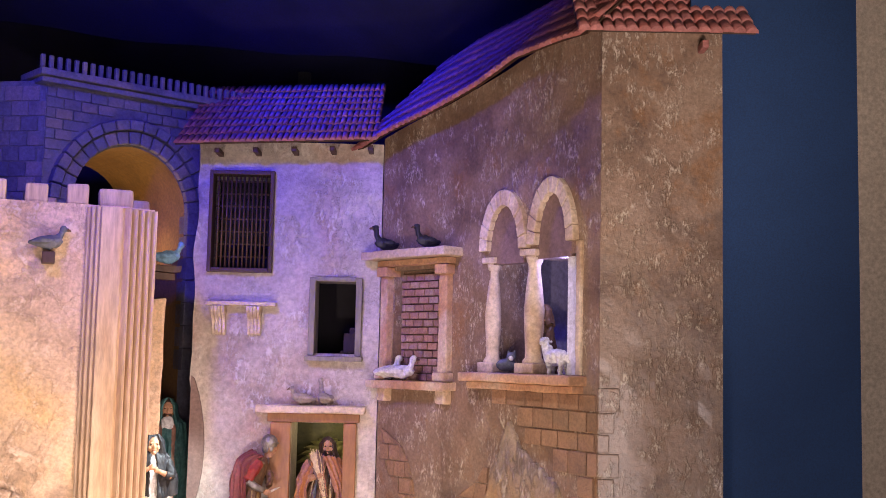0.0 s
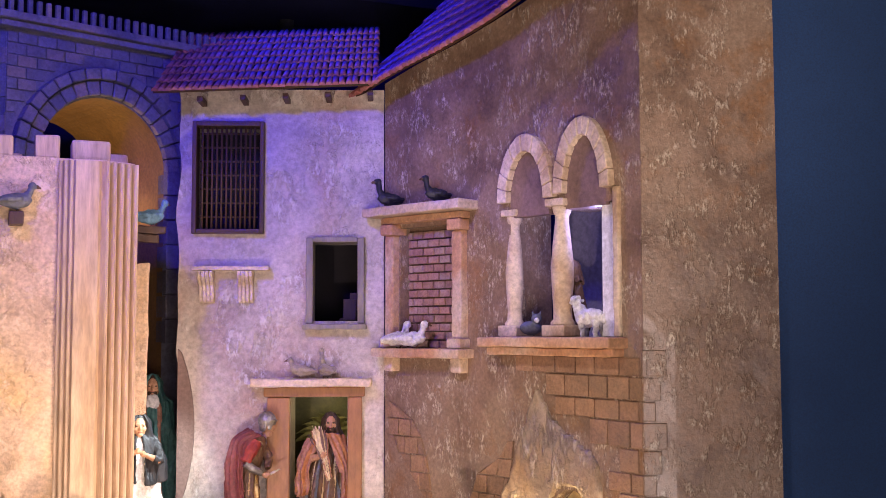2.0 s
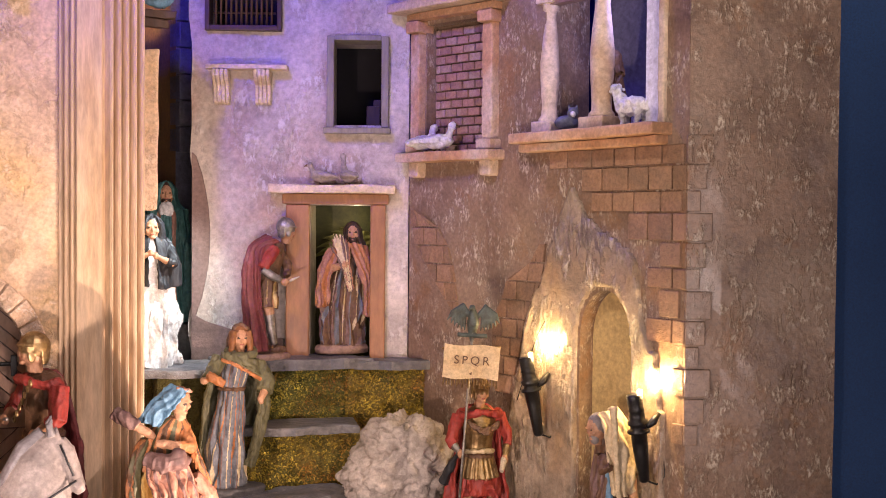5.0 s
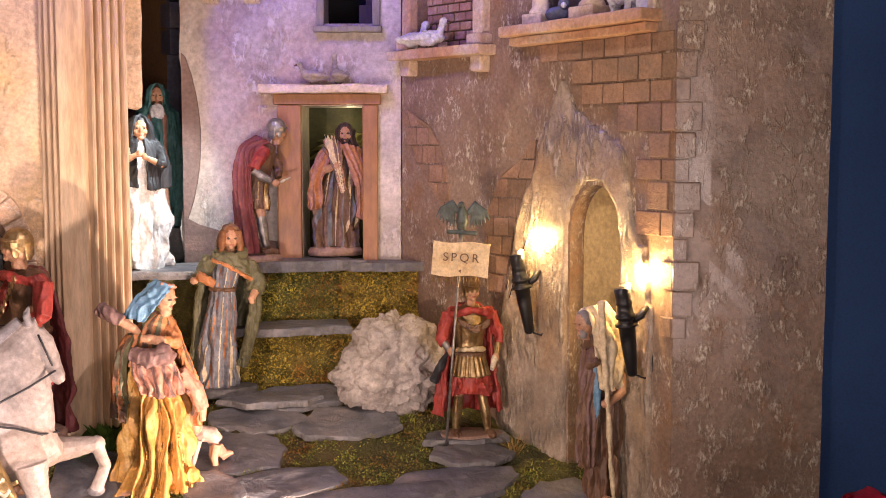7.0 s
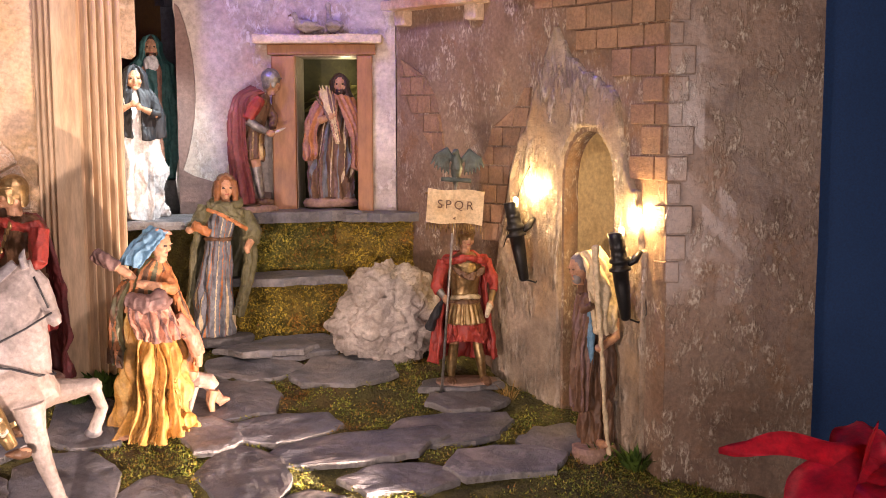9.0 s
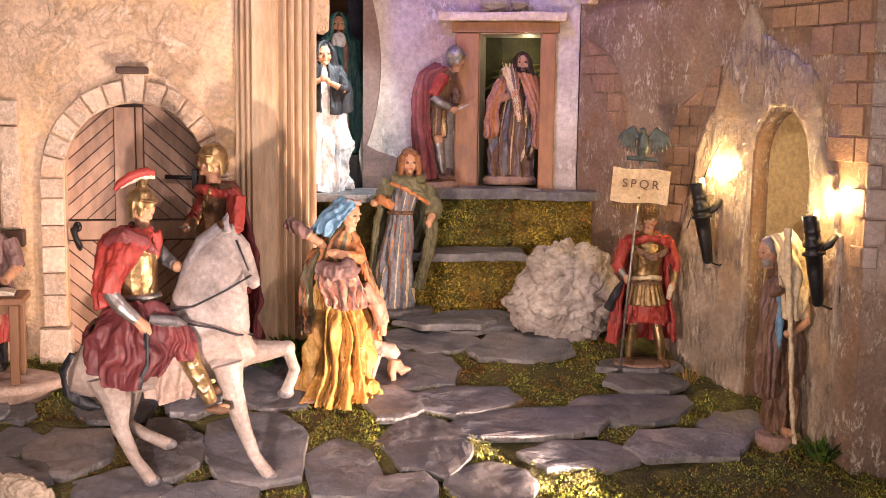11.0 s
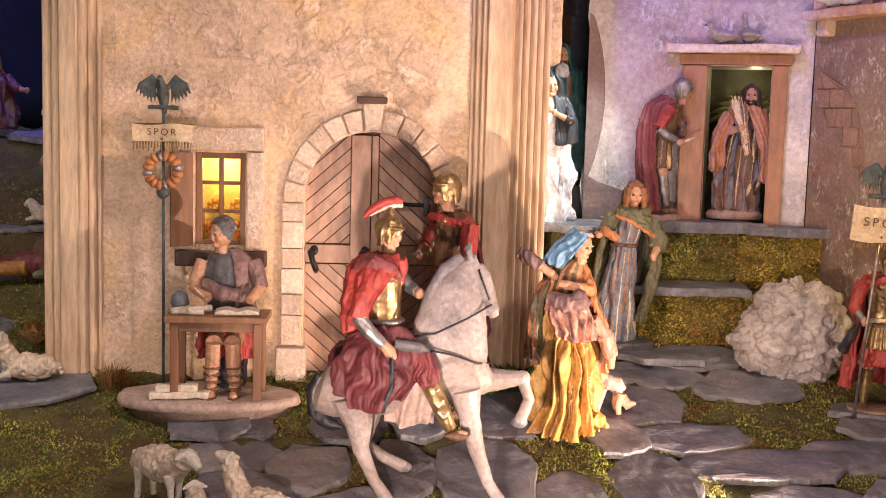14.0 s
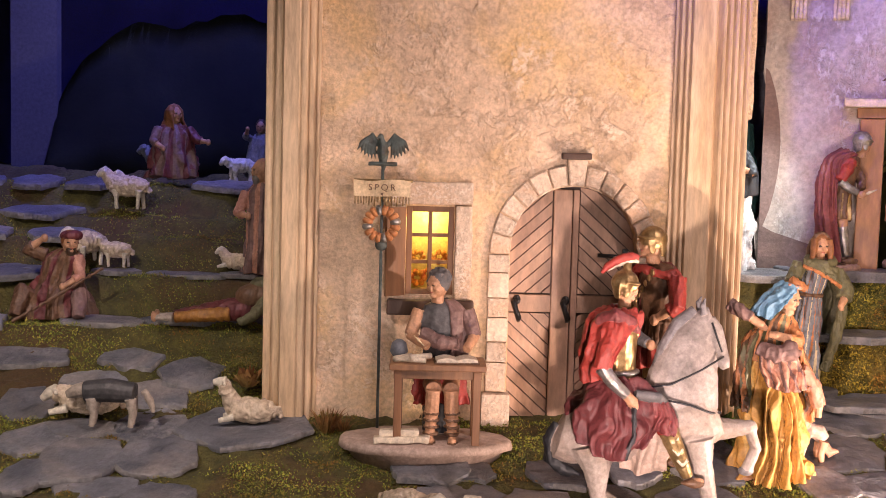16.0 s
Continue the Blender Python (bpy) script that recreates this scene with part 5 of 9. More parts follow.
# ---- torches ----
M["cable"] = plain("black_cable", (0.012, 0.011, 0.010), 0.5)
bm = tube(bmesh.new(), [(0.405, -0.014, 0.42), (0.384, -0.013, 0.39), (0.362, -0.010, 0.345), (0.345, -0.010, 0.30), (0.330, -0.010, 0.262)], 0.0009, 5)
tagged(part("lamp_cable", bent(bm), "cable"), "thin black cable running down the plaster beside the torch", "cable")
M["flame_led"] = plain("warm_led", (1.0, 0.85, 0.55), 0.4, 0, 60.0, (1.0, 0.70, 0.32))
for s, z, lean in ((0.412, 0.356, 6), (0.690, 0.322, 2)):
    p, w = on_curve(s)
    n = Vector((-w.y, w.x))
    base = p - n * 0.032
    torch = thing("wall_torch", "black iron wall torch with a warm lamp behind its rim", "torch", "torches on the brown house", m=Matrix.Translation((base.x, base.y, z - 0.15)) @ Matrix.Rotation(math.atan2(w.y, w.x), 4, "Z") @ pose(0, 0, 0, 8, -lean, 0))
    bm = bmesh.new()
    prof = [(0.0, 0.006), (0.004, 0.009), (0.06, 0.013), (0.085, 0.014), (0.086, 0.019), (0.090, 0.019), (0.092, 0.014), (0.098, 0.013), (0.10, 0.017), (0.106, 0.017), (0.108, 0.014), (0.122, 0.013), (0.124, 0.0145), (0.128, 0.013), (0.150, 0.0145)]
    loft(bm, [(0, 0, zz, r, r) for zz, r in prof], 14)
    stem = part("body", bm, "iron", torch)
    part("bracket", tube(bmesh.new(), [(0.0, 0.01, 0.09), (0.012, 0.024, 0.10), (0.014, 0.038, 0.112)], [0.005, 0.007, 0.004]), "iron", stem)
    part("cable", tube(bmesh.new(), [(0.0, 0.004, 0.002), (0.008, 0.02, -0.008), (0.014, 0.034, 0.004), (0.013, 0.036, 0.06)], 0.0018, 6), "iron", stem)
    bm = bmesh.new()
    ball(bm, (0.003, 0.010, 0.1535), 0.0048)
    part("lamp", bm, "flame_led", torch, "warm white lamp")
    q = base + n * 0.013
    lamp("torch_light", "POINT", (q.x, q.y, z + 0.024), (0, 0, 0), 1.7 if s < 0.5 else 2.3, (1.0, 0.64, 0.27), 0.006)

# ---- painted figures ----
from mathutils.bvhtree import BVHTree

PAINT = {}


def paint(name, a, b=None, rough=0.55, metal=0.0, fine=140):
    if name not in PAINT:
        b = b or tuple(min(1.0, c * 1.5) for c in a)
        b = tuple(x * 0.45 + y * 0.55 for x, y in zip(a, b))
        PAINT[name] = surface("paint_" + name, a, b, 38, rough, 0.35, fine, tuple(c * 0.78 for c in a), 55, metal, height=0.002)
    return PAINT[name]


for key, a, b in (("skin", (0.42, 0.22, 0.12), (0.55, 0.32, 0.19)), ("hair", (0.035, 0.018, 0.010), (0.07, 0.035, 0.018)), ("auburn", (0.20, 0.075, 0.025), (0.34, 0.15, 0.05)), ("grey_hair", (0.16, 0.14, 0.13), (0.30, 0.27, 0.25)),
                  ("crest", (0.36, 0.04, 0.03), (0.44, 0.07, 0.05)), ("lip", (0.34, 0.10, 0.07), (0.40, 0.13, 0.09)), ("red", (0.28, 0.030, 0.022), (0.40, 0.058, 0.040)), ("maroon", (0.10, 0.020, 0.022), (0.19, 0.045, 0.045)), ("olive", (0.10, 0.095, 0.045), (0.19, 0.17, 0.085)), ("blue", (0.10, 0.22, 0.34), (0.22, 0.40, 0.52)),
                  ("teal", (0.05, 0.16, 0.15), (0.12, 0.28, 0.26)), ("ochre", (0.44, 0.22, 0.045), (0.60, 0.35, 0.09)), ("orange", (0.40, 0.15, 0.05), (0.54, 0.24, 0.09)), ("white", (0.62, 0.61, 0.60), (0.78, 0.77, 0.75)),
                  ("black", (0.012, 0.013, 0.016), (0.035, 0.036, 0.042)), ("brown", (0.11, 0.055, 0.028), (0.21, 0.115, 0.06)), ("cream", (0.56, 0.44, 0.26), (0.72, 0.60, 0.40)), ("stripe", (0.13, 0.14, 0.165), (0.25, 0.26, 0.28)),
                  ("mauve", (0.15, 0.085, 0.075), (0.27, 0.165, 0.14)), ("salmon", (0.40, 0.185, 0.12), (0.54, 0.29, 0.20)), ("horse", (0.27, 0.215, 0.18), (0.52, 0.45, 0.40)), ("mane", (0.15, 0.14, 0.145), (0.27, 0.255, 0.26)),
                  ("base", (0.26, 0.16, 0.115), (0.38, 0.25, 0.185)), ("chalk", (0.38, 0.28, 0.225), (0.52, 0.40, 0.33)), ("wool", (0.50, 0.40, 0.28), (0.68, 0.57, 0.43)), ("hide", (0.60, 0.54, 0.42), (0.72, 0.66, 0.55)), ("paper", (0.58, 0.50, 0.38), (0.72, 0.64, 0.50)),
                  ("bird_grey", (0.10, 0.11, 0.13), (0.20, 0.21, 0.23)), ("duck", (0.30, 0.25, 0.20), (0.46, 0.40, 0.33))):
    paint(key, a, b)
paint("wine", (0.15, 0.030, 0.032), (0.25, 0.062, 0.058))
paint("pelt", (0.035, 0.034, 0.036), (0.10, 0.095, 0.09))
paint("ash", (0.07, 0.068, 0.07), (0.16, 0.15, 0.15))
# Lighter copy of ochre, for highlights painted on the yellow skirt.
paint("gold_ochre", (0.52, 0.31, 0.085), (0.64, 0.42, 0.13))
paint("ochre_shade", (0.28, 0.12, 0.02), (0.42, 0.20, 0.04))
PAINT["horse"] = surface("paint_horse", (0.20, 0.155, 0.125), (0.46, 0.40, 0.355), 11, 0.5, 0.4, 140, (0.30, 0.23, 0.19), 17, height=0.002)
PAINT["horse_grey"] = surface("paint_horse_grey", (0.13, 0.108, 0.098), (0.33, 0.290, 0.268), 11, 0.5, 0.4, 140, (0.36, 0.31, 0.28), 15, height=0.002)
PAINT["gold"] = surface("paint_gold", (0.20, 0.125, 0.052), (0.44, 0.32, 0.155), 40, 0.38, 0.4, 120, (0.16, 0.09, 0.03), 24, 0.75, height=0.002)
PAINT["steel"] = surface("paint_steel", (0.22, 0.21, 0.20), (0.40, 0.38, 0.35), 40, 0.38, 0.4, 120, (0.10, 0.08, 0.06), 24, 0.7, height=0.002)
PAINT["bronze"] = surface("paint_bronze", (0.045, 0.062, 0.058), (0.105, 0.13, 0.12), 40, 0.5, 0.4, 120, (0.05, 0.035, 0.02), 24, 0.2, height=0.002)


def between(keys, n):
    """Keys (t, values...) drawn out to n even rows."""
    out = []
    lo, hi = keys[0][0], keys[-1][0]
    for i in range(n):
        t = lo + (hi - lo) * i / (n - 1)
        for a, b in zip(keys, keys[1:]):
            if t <= b[0] + 1e-9:
                f = (t - a[0]) / max(1e-9, b[0] - a[0])
                f = f * f * (3 - 2 * f)
                out.append([x + (y - x) * f for x, y in zip(a, b)])
                break
    return out


class Figure:
    """One modelled and painted figure, in one mesh."""

    def __init__(self, seed=0.0):
        self.bm, self.mats, self.seed, self.wires = bmesh.new(), [], seed, []

    def slot(self, name):
        m = PAINT[name] if isinstance(name, str) else name
        if m not in self.mats:
            self.mats.append(m)
        return self.mats.index(m)

    def cloth(self, keys, colours, n=44, rows=20, folds=0.05, k=9, arc=None, thick=0.006, flare=1.0):
        """Draped cloth: keys (z, rx, ry, cx, cy); arc: only that part of the turn, in degrees; colours: one or several stripes."""
        colours = [colours] if isinstance(colours, str) else colours
        slots = [self.slot(c) for c in colours]
        rings = between(sorted(keys), rows)
        a0, a1 = arc or (0, 360)
        z_lo, z_hi = rings[0][0], rings[-1][0]
        grid = []
        for i, (z, rx, ry, cx, cy) in enumerate(rings):
            down = 1 - (z - z_lo) / (z_hi - z_lo)
            row = []
            for j in range(n + (0 if arc is None else 1)):
                f = j / n
                a = radians(a0 + (a1 - a0) * f)
                w = folds * (0.25 + down ** 0.8 * flare)
                ph = self.seed + 1.1 * math.sin(2.3 * down + self.seed)
                tw = 2.3 * noise.noise(Vector((1.6 * math.cos(a), 1.6 * math.sin(a), z * 11 + self.seed)))
                g = 1 + 2.1 * w * (0.8 - 1.9 * abs(math.sin(0.5 * k * a + ph + tw)) ** 1.3 + 0.5 * math.sin((2 * k - 3) * a + 2.3 * ph + 2 * tw) + 1.1 * noise.noise(Vector((4 * math.cos(a), 4 * math.sin(a), z * 26 + self.seed))))
                row.append(Vector((cx + rx * g * math.cos(a), cy + ry * g * math.sin(a), z + 0.004 * math.sin(3 * a + self.seed) * (down > 0.97))))
            grid.append(row)
        bm = self.bm

        def skin(rows_, flip=False):
            vs = [[bm.verts.new(p) for p in r] for r in rows_]
            m = len(vs[0])
            for p, q in zip(vs, vs[1:]):
                for j in range(m if arc is None else m - 1):
                    f = bm.faces.new((p[j], p[(j + 1) % m], q[(j + 1) % m], q[j]) if not flip else (q[j], q[(j + 1) % m], p[(j + 1) % m], p[j]))
                    f.material_index, f.smooth = slots[(j * len(slots) * max(1, k) // m) % len(slots)], True
            return vs
        out = skin(grid)
        if arc is None:
            for row, order in ((out[0], -1), (out[-1], 1)):
                f = bm.faces.new(row[::order])
                f.material_index = slots[0]
        else:
            inner = [[Vector((c[3] + (p.x - c[3]) * (1 - thick / max(0.01, c[1])), c[4] + (p.y - c[4]) * (1 - thick / max(0.01, c[2])), p.z)) for p in r] for r, c in zip(grid, rings)]
            inn = skin(inner, True)
            for p, q in ((out[0], inn[0]), (out[-1], inn[-1]), ([r[0] for r in out], [r[0] for r in inn]), ([r[-1] for r in out], [r[-1] for r in inn])):
                for j in range(len(p) - 1):
                    f = bm.faces.new((p[j], p[j + 1], q[j + 1], q[j]))
                    f.material_index = slots[0]
        return self

    def sheet(self, rows, colours, n=40, m=26, folds=0.004, k=5, thick=0.0045):
        """A hanging cloth through rows of points, from its top to its hem, with folds that deepen downwards."""
        colours = [colours] if isinstance(colours, str) else colours
        slots = [self.slot(c) for c in colours]

        def glide(ps, t):
            f = t * (len(ps) - 1)
            i = min(len(ps) - 2, int(f))
            f -= i
            a, b, c, d = ps[max(0, i - 1)], ps[i], ps[i + 1], ps[min(len(ps) - 1, i + 2)]
            return 0.5 * (2 * b + (c - a) * f + (2 * a - 5 * b + 4 * c - d) * f * f + (3 * b - a - 3 * c + d) * f ** 3)
        rows = [[Vector(p) for p in r] for r in rows]
        cols = [[glide(r, j / n) for r in rows] for j in range(n + 1)]
        grid = [[glide(c, i / m) for c in cols] for i in range(m + 1)]
        mid = sum((p for r in grid for p in r), Vector()) / ((m + 1) * (n + 1))
        outer, inner = [], []
        for i in range(m + 1):
            ro, ri = [], []
            for j in range(n + 1):
                du = grid[i][min(n, j + 1)] - grid[i][max(0, j - 1)]
                dv = grid[min(m, i + 1)][j] - grid[max(0, i - 1)][j]
                nrm = du.cross(dv)
                nrm = nrm.normalized() if nrm.length > 1e-12 else Vector((0, -1, 0))
                u, v = j / n, i / m
                ph = self.seed + 0.8 * math.sin(2.6 * v + self.seed) + 2.6 * noise.noise(Vector((u * 2.2, v * 2.8, self.seed)))
                w = folds * (0.3 + 0.9 * v) * (0.9 - 2.0 * abs(math.sin(math.pi * k * u + ph)) ** 1.2 + 0.5 * math.sin(math.pi * (2 * k + 1) * u + 2 * ph))
                p = grid[i][j] + nrm * w
                ro.append(p + nrm * thick / 2)
                ri.append(p - nrm * thick / 2)
            outer.append(ro)
            inner.append(ri)
        bm = self.bm

        def skin(g, flip):
            vs = [[bm.verts.new(p) for p in r] for r in g]
            for i in range(m):
                for j in range(n):
                    q = (vs[i][j], vs[i][j + 1], vs[i + 1][j + 1], vs[i + 1][j])
                    f = bm.faces.new(q[::-1] if flip else q)
                    f.material_index, f.smooth = slots[(j * len(slots) * k // n) % len(slots)], True
            return vs
        a, b = skin(outer, False), skin(inner, True)
        for p, q in ((a[0], b[0]), (a[-1], b[-1]), ([r[0] for r in a], [r[0] for r in b]), ([r[-1] for r in a], [r[-1] for r in b])):
            for j in range(len(p) - 1):
                bm.faces.new((p[j], p[j + 1], q[j + 1], q[j])).material_index = slots[0]
        return self

    def limb(self, pts, radii, colour, n=10):
        tube(self.bm, pts, radii, n, self.slot(colour))
        return self

    def wire(self, pts, r, colour):
        """A strap or cord too thin to knead."""
        self.wires.append((pts, r, self.slot(colour)))
        return self

    def lump(self, c, r, colour, squash=(1, 1, 1), n=14, turn=None):
        ball(self.bm, c, r, self.slot(colour), n, squash, turn)
        return self

    def arm(self, shoulder, elbow, hand, sleeve, r=0.018, cuff=None, bare=False):
        s, e, h = Vector(shoulder), Vector(elbow), Vector(hand)
        r *= 0.8
        self.limb([s, s.lerp(e, 0.5), e, e.lerp(h, 0.35)], [r * 1.15, r * 1.1, r, r * 0.95], sleeve)
        self.limb([e, e.lerp(h, 0.5), e.lerp(h, 0.86)], [r * 0.72, r * 0.66, r * 0.5], cuff or "skin")
        self.lump(h, r * 0.62, "skin", (1, 1, 1.25), 8)
        return self

    def head(self, c, r, hair, hood=None, beard=None, turn=0.0, helmet=None, crest=None, nod=0.0):
        c = Vector(c)
        m = Matrix.Rotation(radians(turn), 3, "Z") @ Matrix.Rotation(radians(nod), 3, "X")
        self.limb([c + Vector((0, 0.004, -r * 1.5)), c], [r * 0.55, r * 0.5], "skin")
        self.lump(c, r, "skin", (0.80, 0.92, 1.14), turn=m)
        self.lump(c + m @ Vector((0, -r * 0.90, -r * 0.12)), r * 0.18, "skin", (0.8, 1.1, 1.6), 6)
        self.lump(c + m @ Vector((0, -r * 0.70, -r * 0.78)), r * 0.26, "skin", (1.1, 0.9, 0.8), 8)
        self.lump(c + m @ Vector((0, -r * 0.83, -r * 0.50)), r * 0.12, "lip", (2.0, 0.8, 0.5), 6)
        for s in (-1, 1):
            self.lump(c + m @ Vector((s * r * 0.31, -r * 0.80, r * 0.10)), r * 0.13, "hair", (1.3, 0.7, 0.7), 6)
            self.lump(c + m @ Vector((s * r * 0.31, -r * 0.84, r * 0.27)), r * 0.10, "skin", (2.2, 0.8, 0.6), 6)
            self.lump(c + m @ Vector((s * r * 0.42, -r * 0.70, -r * 0.25)), r * 0.22, "skin", (0.9, 0.7, 0.9), 6)
        if helmet:
            self.lump(c + m @ Vector((0, r * 0.10, r * 0.30)), r * 1.08, helmet, (0.88, 1.02, 0.98), turn=m)
            self.cloth([(c.z - r * 0.75, r * 0.95, r * 1.05, c.x, c.y + r * 0.1), (c.z + r * 0.4, r * 0.98, r * 1.1, c.x, c.y + r * 0.05)], helmet, 16, 5, 0.0, 3, (20 + turn, 160 + turn), r * 0.15)
            brim = [c + m @ Vector((r * 0.9 * math.cos(a), -r * 0.95 * math.sin(a) - r * 0.12, r * 0.48)) for a in [math.pi * i / 8 for i in range(9)]]
            self.limb(brim, r * 0.09, helmet, 6)
            for s in (-1, 1):
                self.lump(c + m @ Vector((s * r * 0.74, -r * 0.25, -r * 0.35)), r * 0.34, helmet, (0.3, 0.8, 1.3), 8, m)
        else:
            self.lump(c + m @ Vector((0, r * 0.22, r * 0.22)), r * 1.03, hair, (0.90, 0.96, 1.08), turn=m)
        if crest:
            pts = [c + m @ Vector((0, -r * 1.15 * math.cos(a) + r * 0.05, r * 0.55 + r * 1.25 * math.sin(a))) for a in [0.15 + 2.6 * i / 8 for i in range(9)]]
            self.limb(pts, [r * 0.14, r * 0.25, r * 0.3, r * 0.32, r * 0.32, r * 0.32, r * 0.3, r * 0.26, r * 0.2], crest, 8)
        if beard:
            self.lump(c + m @ Vector((0, -r * 0.52, -r * 0.78)), r * 0.52, beard, (1.0, 0.75, 1.25), 10, m)
        if hood:
            self.cloth([(c.z - r * 1.7, r * 1.75, r * 1.25, c.x, c.y + r * 0.25), (c.z - r * 0.7, r * 1.25, r * 1.22, c.x, c.y + r * 0.2), (c.z + r * 0.5, r * 1.16, r * 1.25, c.x, c.y + r * 0.14), (c.z + r * 1.25, r * 0.55, r * 0.8, c.x, c.y + r * 0.12), (c.z + r * 1.42, r * 0.06, r * 0.1, c.x, c.y + r * 0.12)],
                       hood, 26, 12, 0.03, 5, (-52 + turn, 232 + turn), r * 0.24)
        return self

    def plinth(self, rx, ry, h=0.010, colour="base", cx=0.0, cy=0.0):
        loft(self.bm, [(cx, cy, -0.004, rx, ry), (cx, cy, h * 0.6, rx * 1.03, ry * 1.03), (cx, cy, h, rx * 0.93, ry * 0.93)], 22, self.slot(colour), 0.03, 3, self.seed)
        return self

    def place(self, name, label, at, turn=0.0, scale=1.0, category="figurine", group="", lean=(0, 0), grain=0.0015, folds=1.0):
        bmesh.ops.recalc_face_normals(self.bm, faces=self.bm.faces)
        self.bm.transform(pose(0, 0, 0, lean[0], lean[1], 0) @ Matrix.Scale(scale, 4))
        bm = modelled(self.bm, self.mats, grain, folds, self.seed)
        for pts, r, slot in self.wires:
            tube(bm, [Vector(p) * scale for p in pts], r, 6, slot)
        ob = part(name, bm, self.mats)
        ob.matrix_world = Matrix.Translation(at) @ pose(0, 0, 0, 0, 0, turn)
        return tagged(ob, label, category, group)


WOOLLY = {"paint_" + k for k in ("wool", "white", "bird_grey")}
HARD = {"paint_" + k for k in ("skin", "lip", "crest", "gold", "steel", "hair", "horse", "mane", "bronze", "base", "wool", "hide", "paper", "bird_grey", "duck", "auburn", "grey_hair", "pelt", "ash", "horse_grey", "chalk")}


def modelled(bm, mats, grain=0.0015, folds=1.0, seed=0.0, wool=False):
    """Kneads the pieces of a figure into one skin and works folds into its cloth."""
    bmesh.ops.triangulate(bm, faces=bm.faces)
    bm.faces.ensure_lookup_table()
    tree = BVHTree.FromBMesh(bm)
    slots = [f.material_index for f in bm.faces]
    me = bpy.data.meshes.new("raw")
    bm.to_mesh(me)
    bm.free()
    body = new("raw", me)
    mod = body.modifiers.new("knead", "REMESH")
    mod.mode, mod.voxel_size = "VOXEL", grain
    got = bpy.data.meshes.new_from_object(body.evaluated_get(bpy.context.evaluated_depsgraph_get()))
    bpy.data.objects.remove(body)
    res = bmesh.new()
    res.from_mesh(got)
    soft = [m.name.split(".")[0] in WOOLLY for m in mats]
    hard = [m.name.split(".")[0] in HARD for m in mats]
    res.normal_update()
    moves = []
    for v in res.verts:
        hit = tree.find_nearest(v.co)
        k = slots[hit[2]] if hit[2] is not None else 0
        p = v.co + 0.012 * noise.noise_vector(v.co * 14 + Vector((seed, 0, 0)))
        if wool and soft[k]:
            q = v.co + 0.006 * noise.noise_vector(v.co * 60)
            d = 0.0034 * (1 - 2.2 * abs(noise.noise(Vector((q.x * 95, q.y * 95, q.z * 60))))) + 0.001 * noise.noise(q * 260)
        elif hard[k]:
            d = 0.0007 * noise.noise(p * 120)
        else:
            ridge = 1 - 2.4 * abs(noise.noise(Vector((p.x * 60 + seed, p.y * 60, p.z * 13))))
            fine = 1 - 2.4 * abs(noise.noise(Vector((p.x * 105, p.y * 105 + seed, p.z * 42))))
            d = folds * (0.0020 * (ridge - 0.30) + 0.0013 * (fine - 0.3))
        moves.append((k, v.co + v.normal * d))
    for v, (k, co) in zip(res.verts, moves):
        v.co = co
        v.tag = True
    kinds = [k for k, _ in moves]
    res.verts.index_update()
    for f in res.faces:
        ks = [kinds[v.index] for v in f.verts]
        f.material_index, f.smooth = max(set(ks), key=ks.count), True
    return res


def soldier_body(f, tunic="red", cuirass="gold", cape="maroon", cape_len=0.06, legs=True, cape_arc=(10, 200)):
    """Legs, skirt, cuirass and cloak of a standing soldier about 0.3 high, facing -y."""
    if legs:
        for s in (-1, 1):
            x = 0.020 * s
            f.limb([(x * 1.2, -0.006 * s, 0.012), (x * 1.15, -0.004 * s, 0.05), (x * 1.0, 0, 0.085)], [0.0075, 0.012, 0.0105], "gold")
            f.limb([(x * 1.1, 0, 0.082), (x, 0.0, 0.13)], [0.012, 0.016], "skin")
            f.lump((x * 1.35, -0.018 - 0.004 * s, 0.010), 0.012, "brown", (0.85, 1.9, 0.65), 8)
    f.cloth([(0.088, 0.045, 0.037, 0, 0), (0.13, 0.038, 0.031, 0, 0), (0.165, 0.029, 0.024, 0, 0)], tunic, 40, 10, 0.07, 8)
    for i in range(9):
        a = radians(200 + 17 * i)
        f.limb([(0.031 * math.cos(a), 0.026 * math.sin(a), 0.160), (0.039 * math.cos(a), 0.033 * math.sin(a), 0.122)], [0.0045, 0.0055], cuirass, 6)
    f.cloth([(0.155, 0.031, 0.025, 0, 0), (0.185, 0.030, 0.024, 0, 0), (0.22, 0.038, 0.029, 0, -0.001), (0.243, 0.038, 0.025, 0, 0), (0.256, 0.018, 0.016, 0, 0)], cuirass, 24, 10, 0.006, 4)
    f.limb([(0.030 * math.cos(a), 0.025 * math.sin(a), 0.163) for a in [2 * math.pi * i / 16 for i in range(17)]], 0.005, "brown", 6)
    f.cloth([(cape_len, 0.066, 0.048, 0, 0.010), (0.14, 0.056, 0.044, 0, 0.006), (0.21, 0.050, 0.036, 0, 0.003), (0.245, 0.044, 0.028, 0, 0.0), (0.258, 0.024, 0.018, 0, 0.0)], cape, 40, 16, 0.05, 8, cape_arc, 0.006)
    f.limb([(0.046 * math.cos(a), 0.034 * math.sin(a) - 0.002, 0.246 + 0.004 * math.sin(3 * a)) for a in [math.pi * (1.0 + i / 8) for i in range(9)]], 0.007, tunic, 6)
    for s in (-1, 1):
        f.lump((0.040 * s, 0, 0.238), 0.013, tunic, (1, 1, 1.1), 10)
    return f


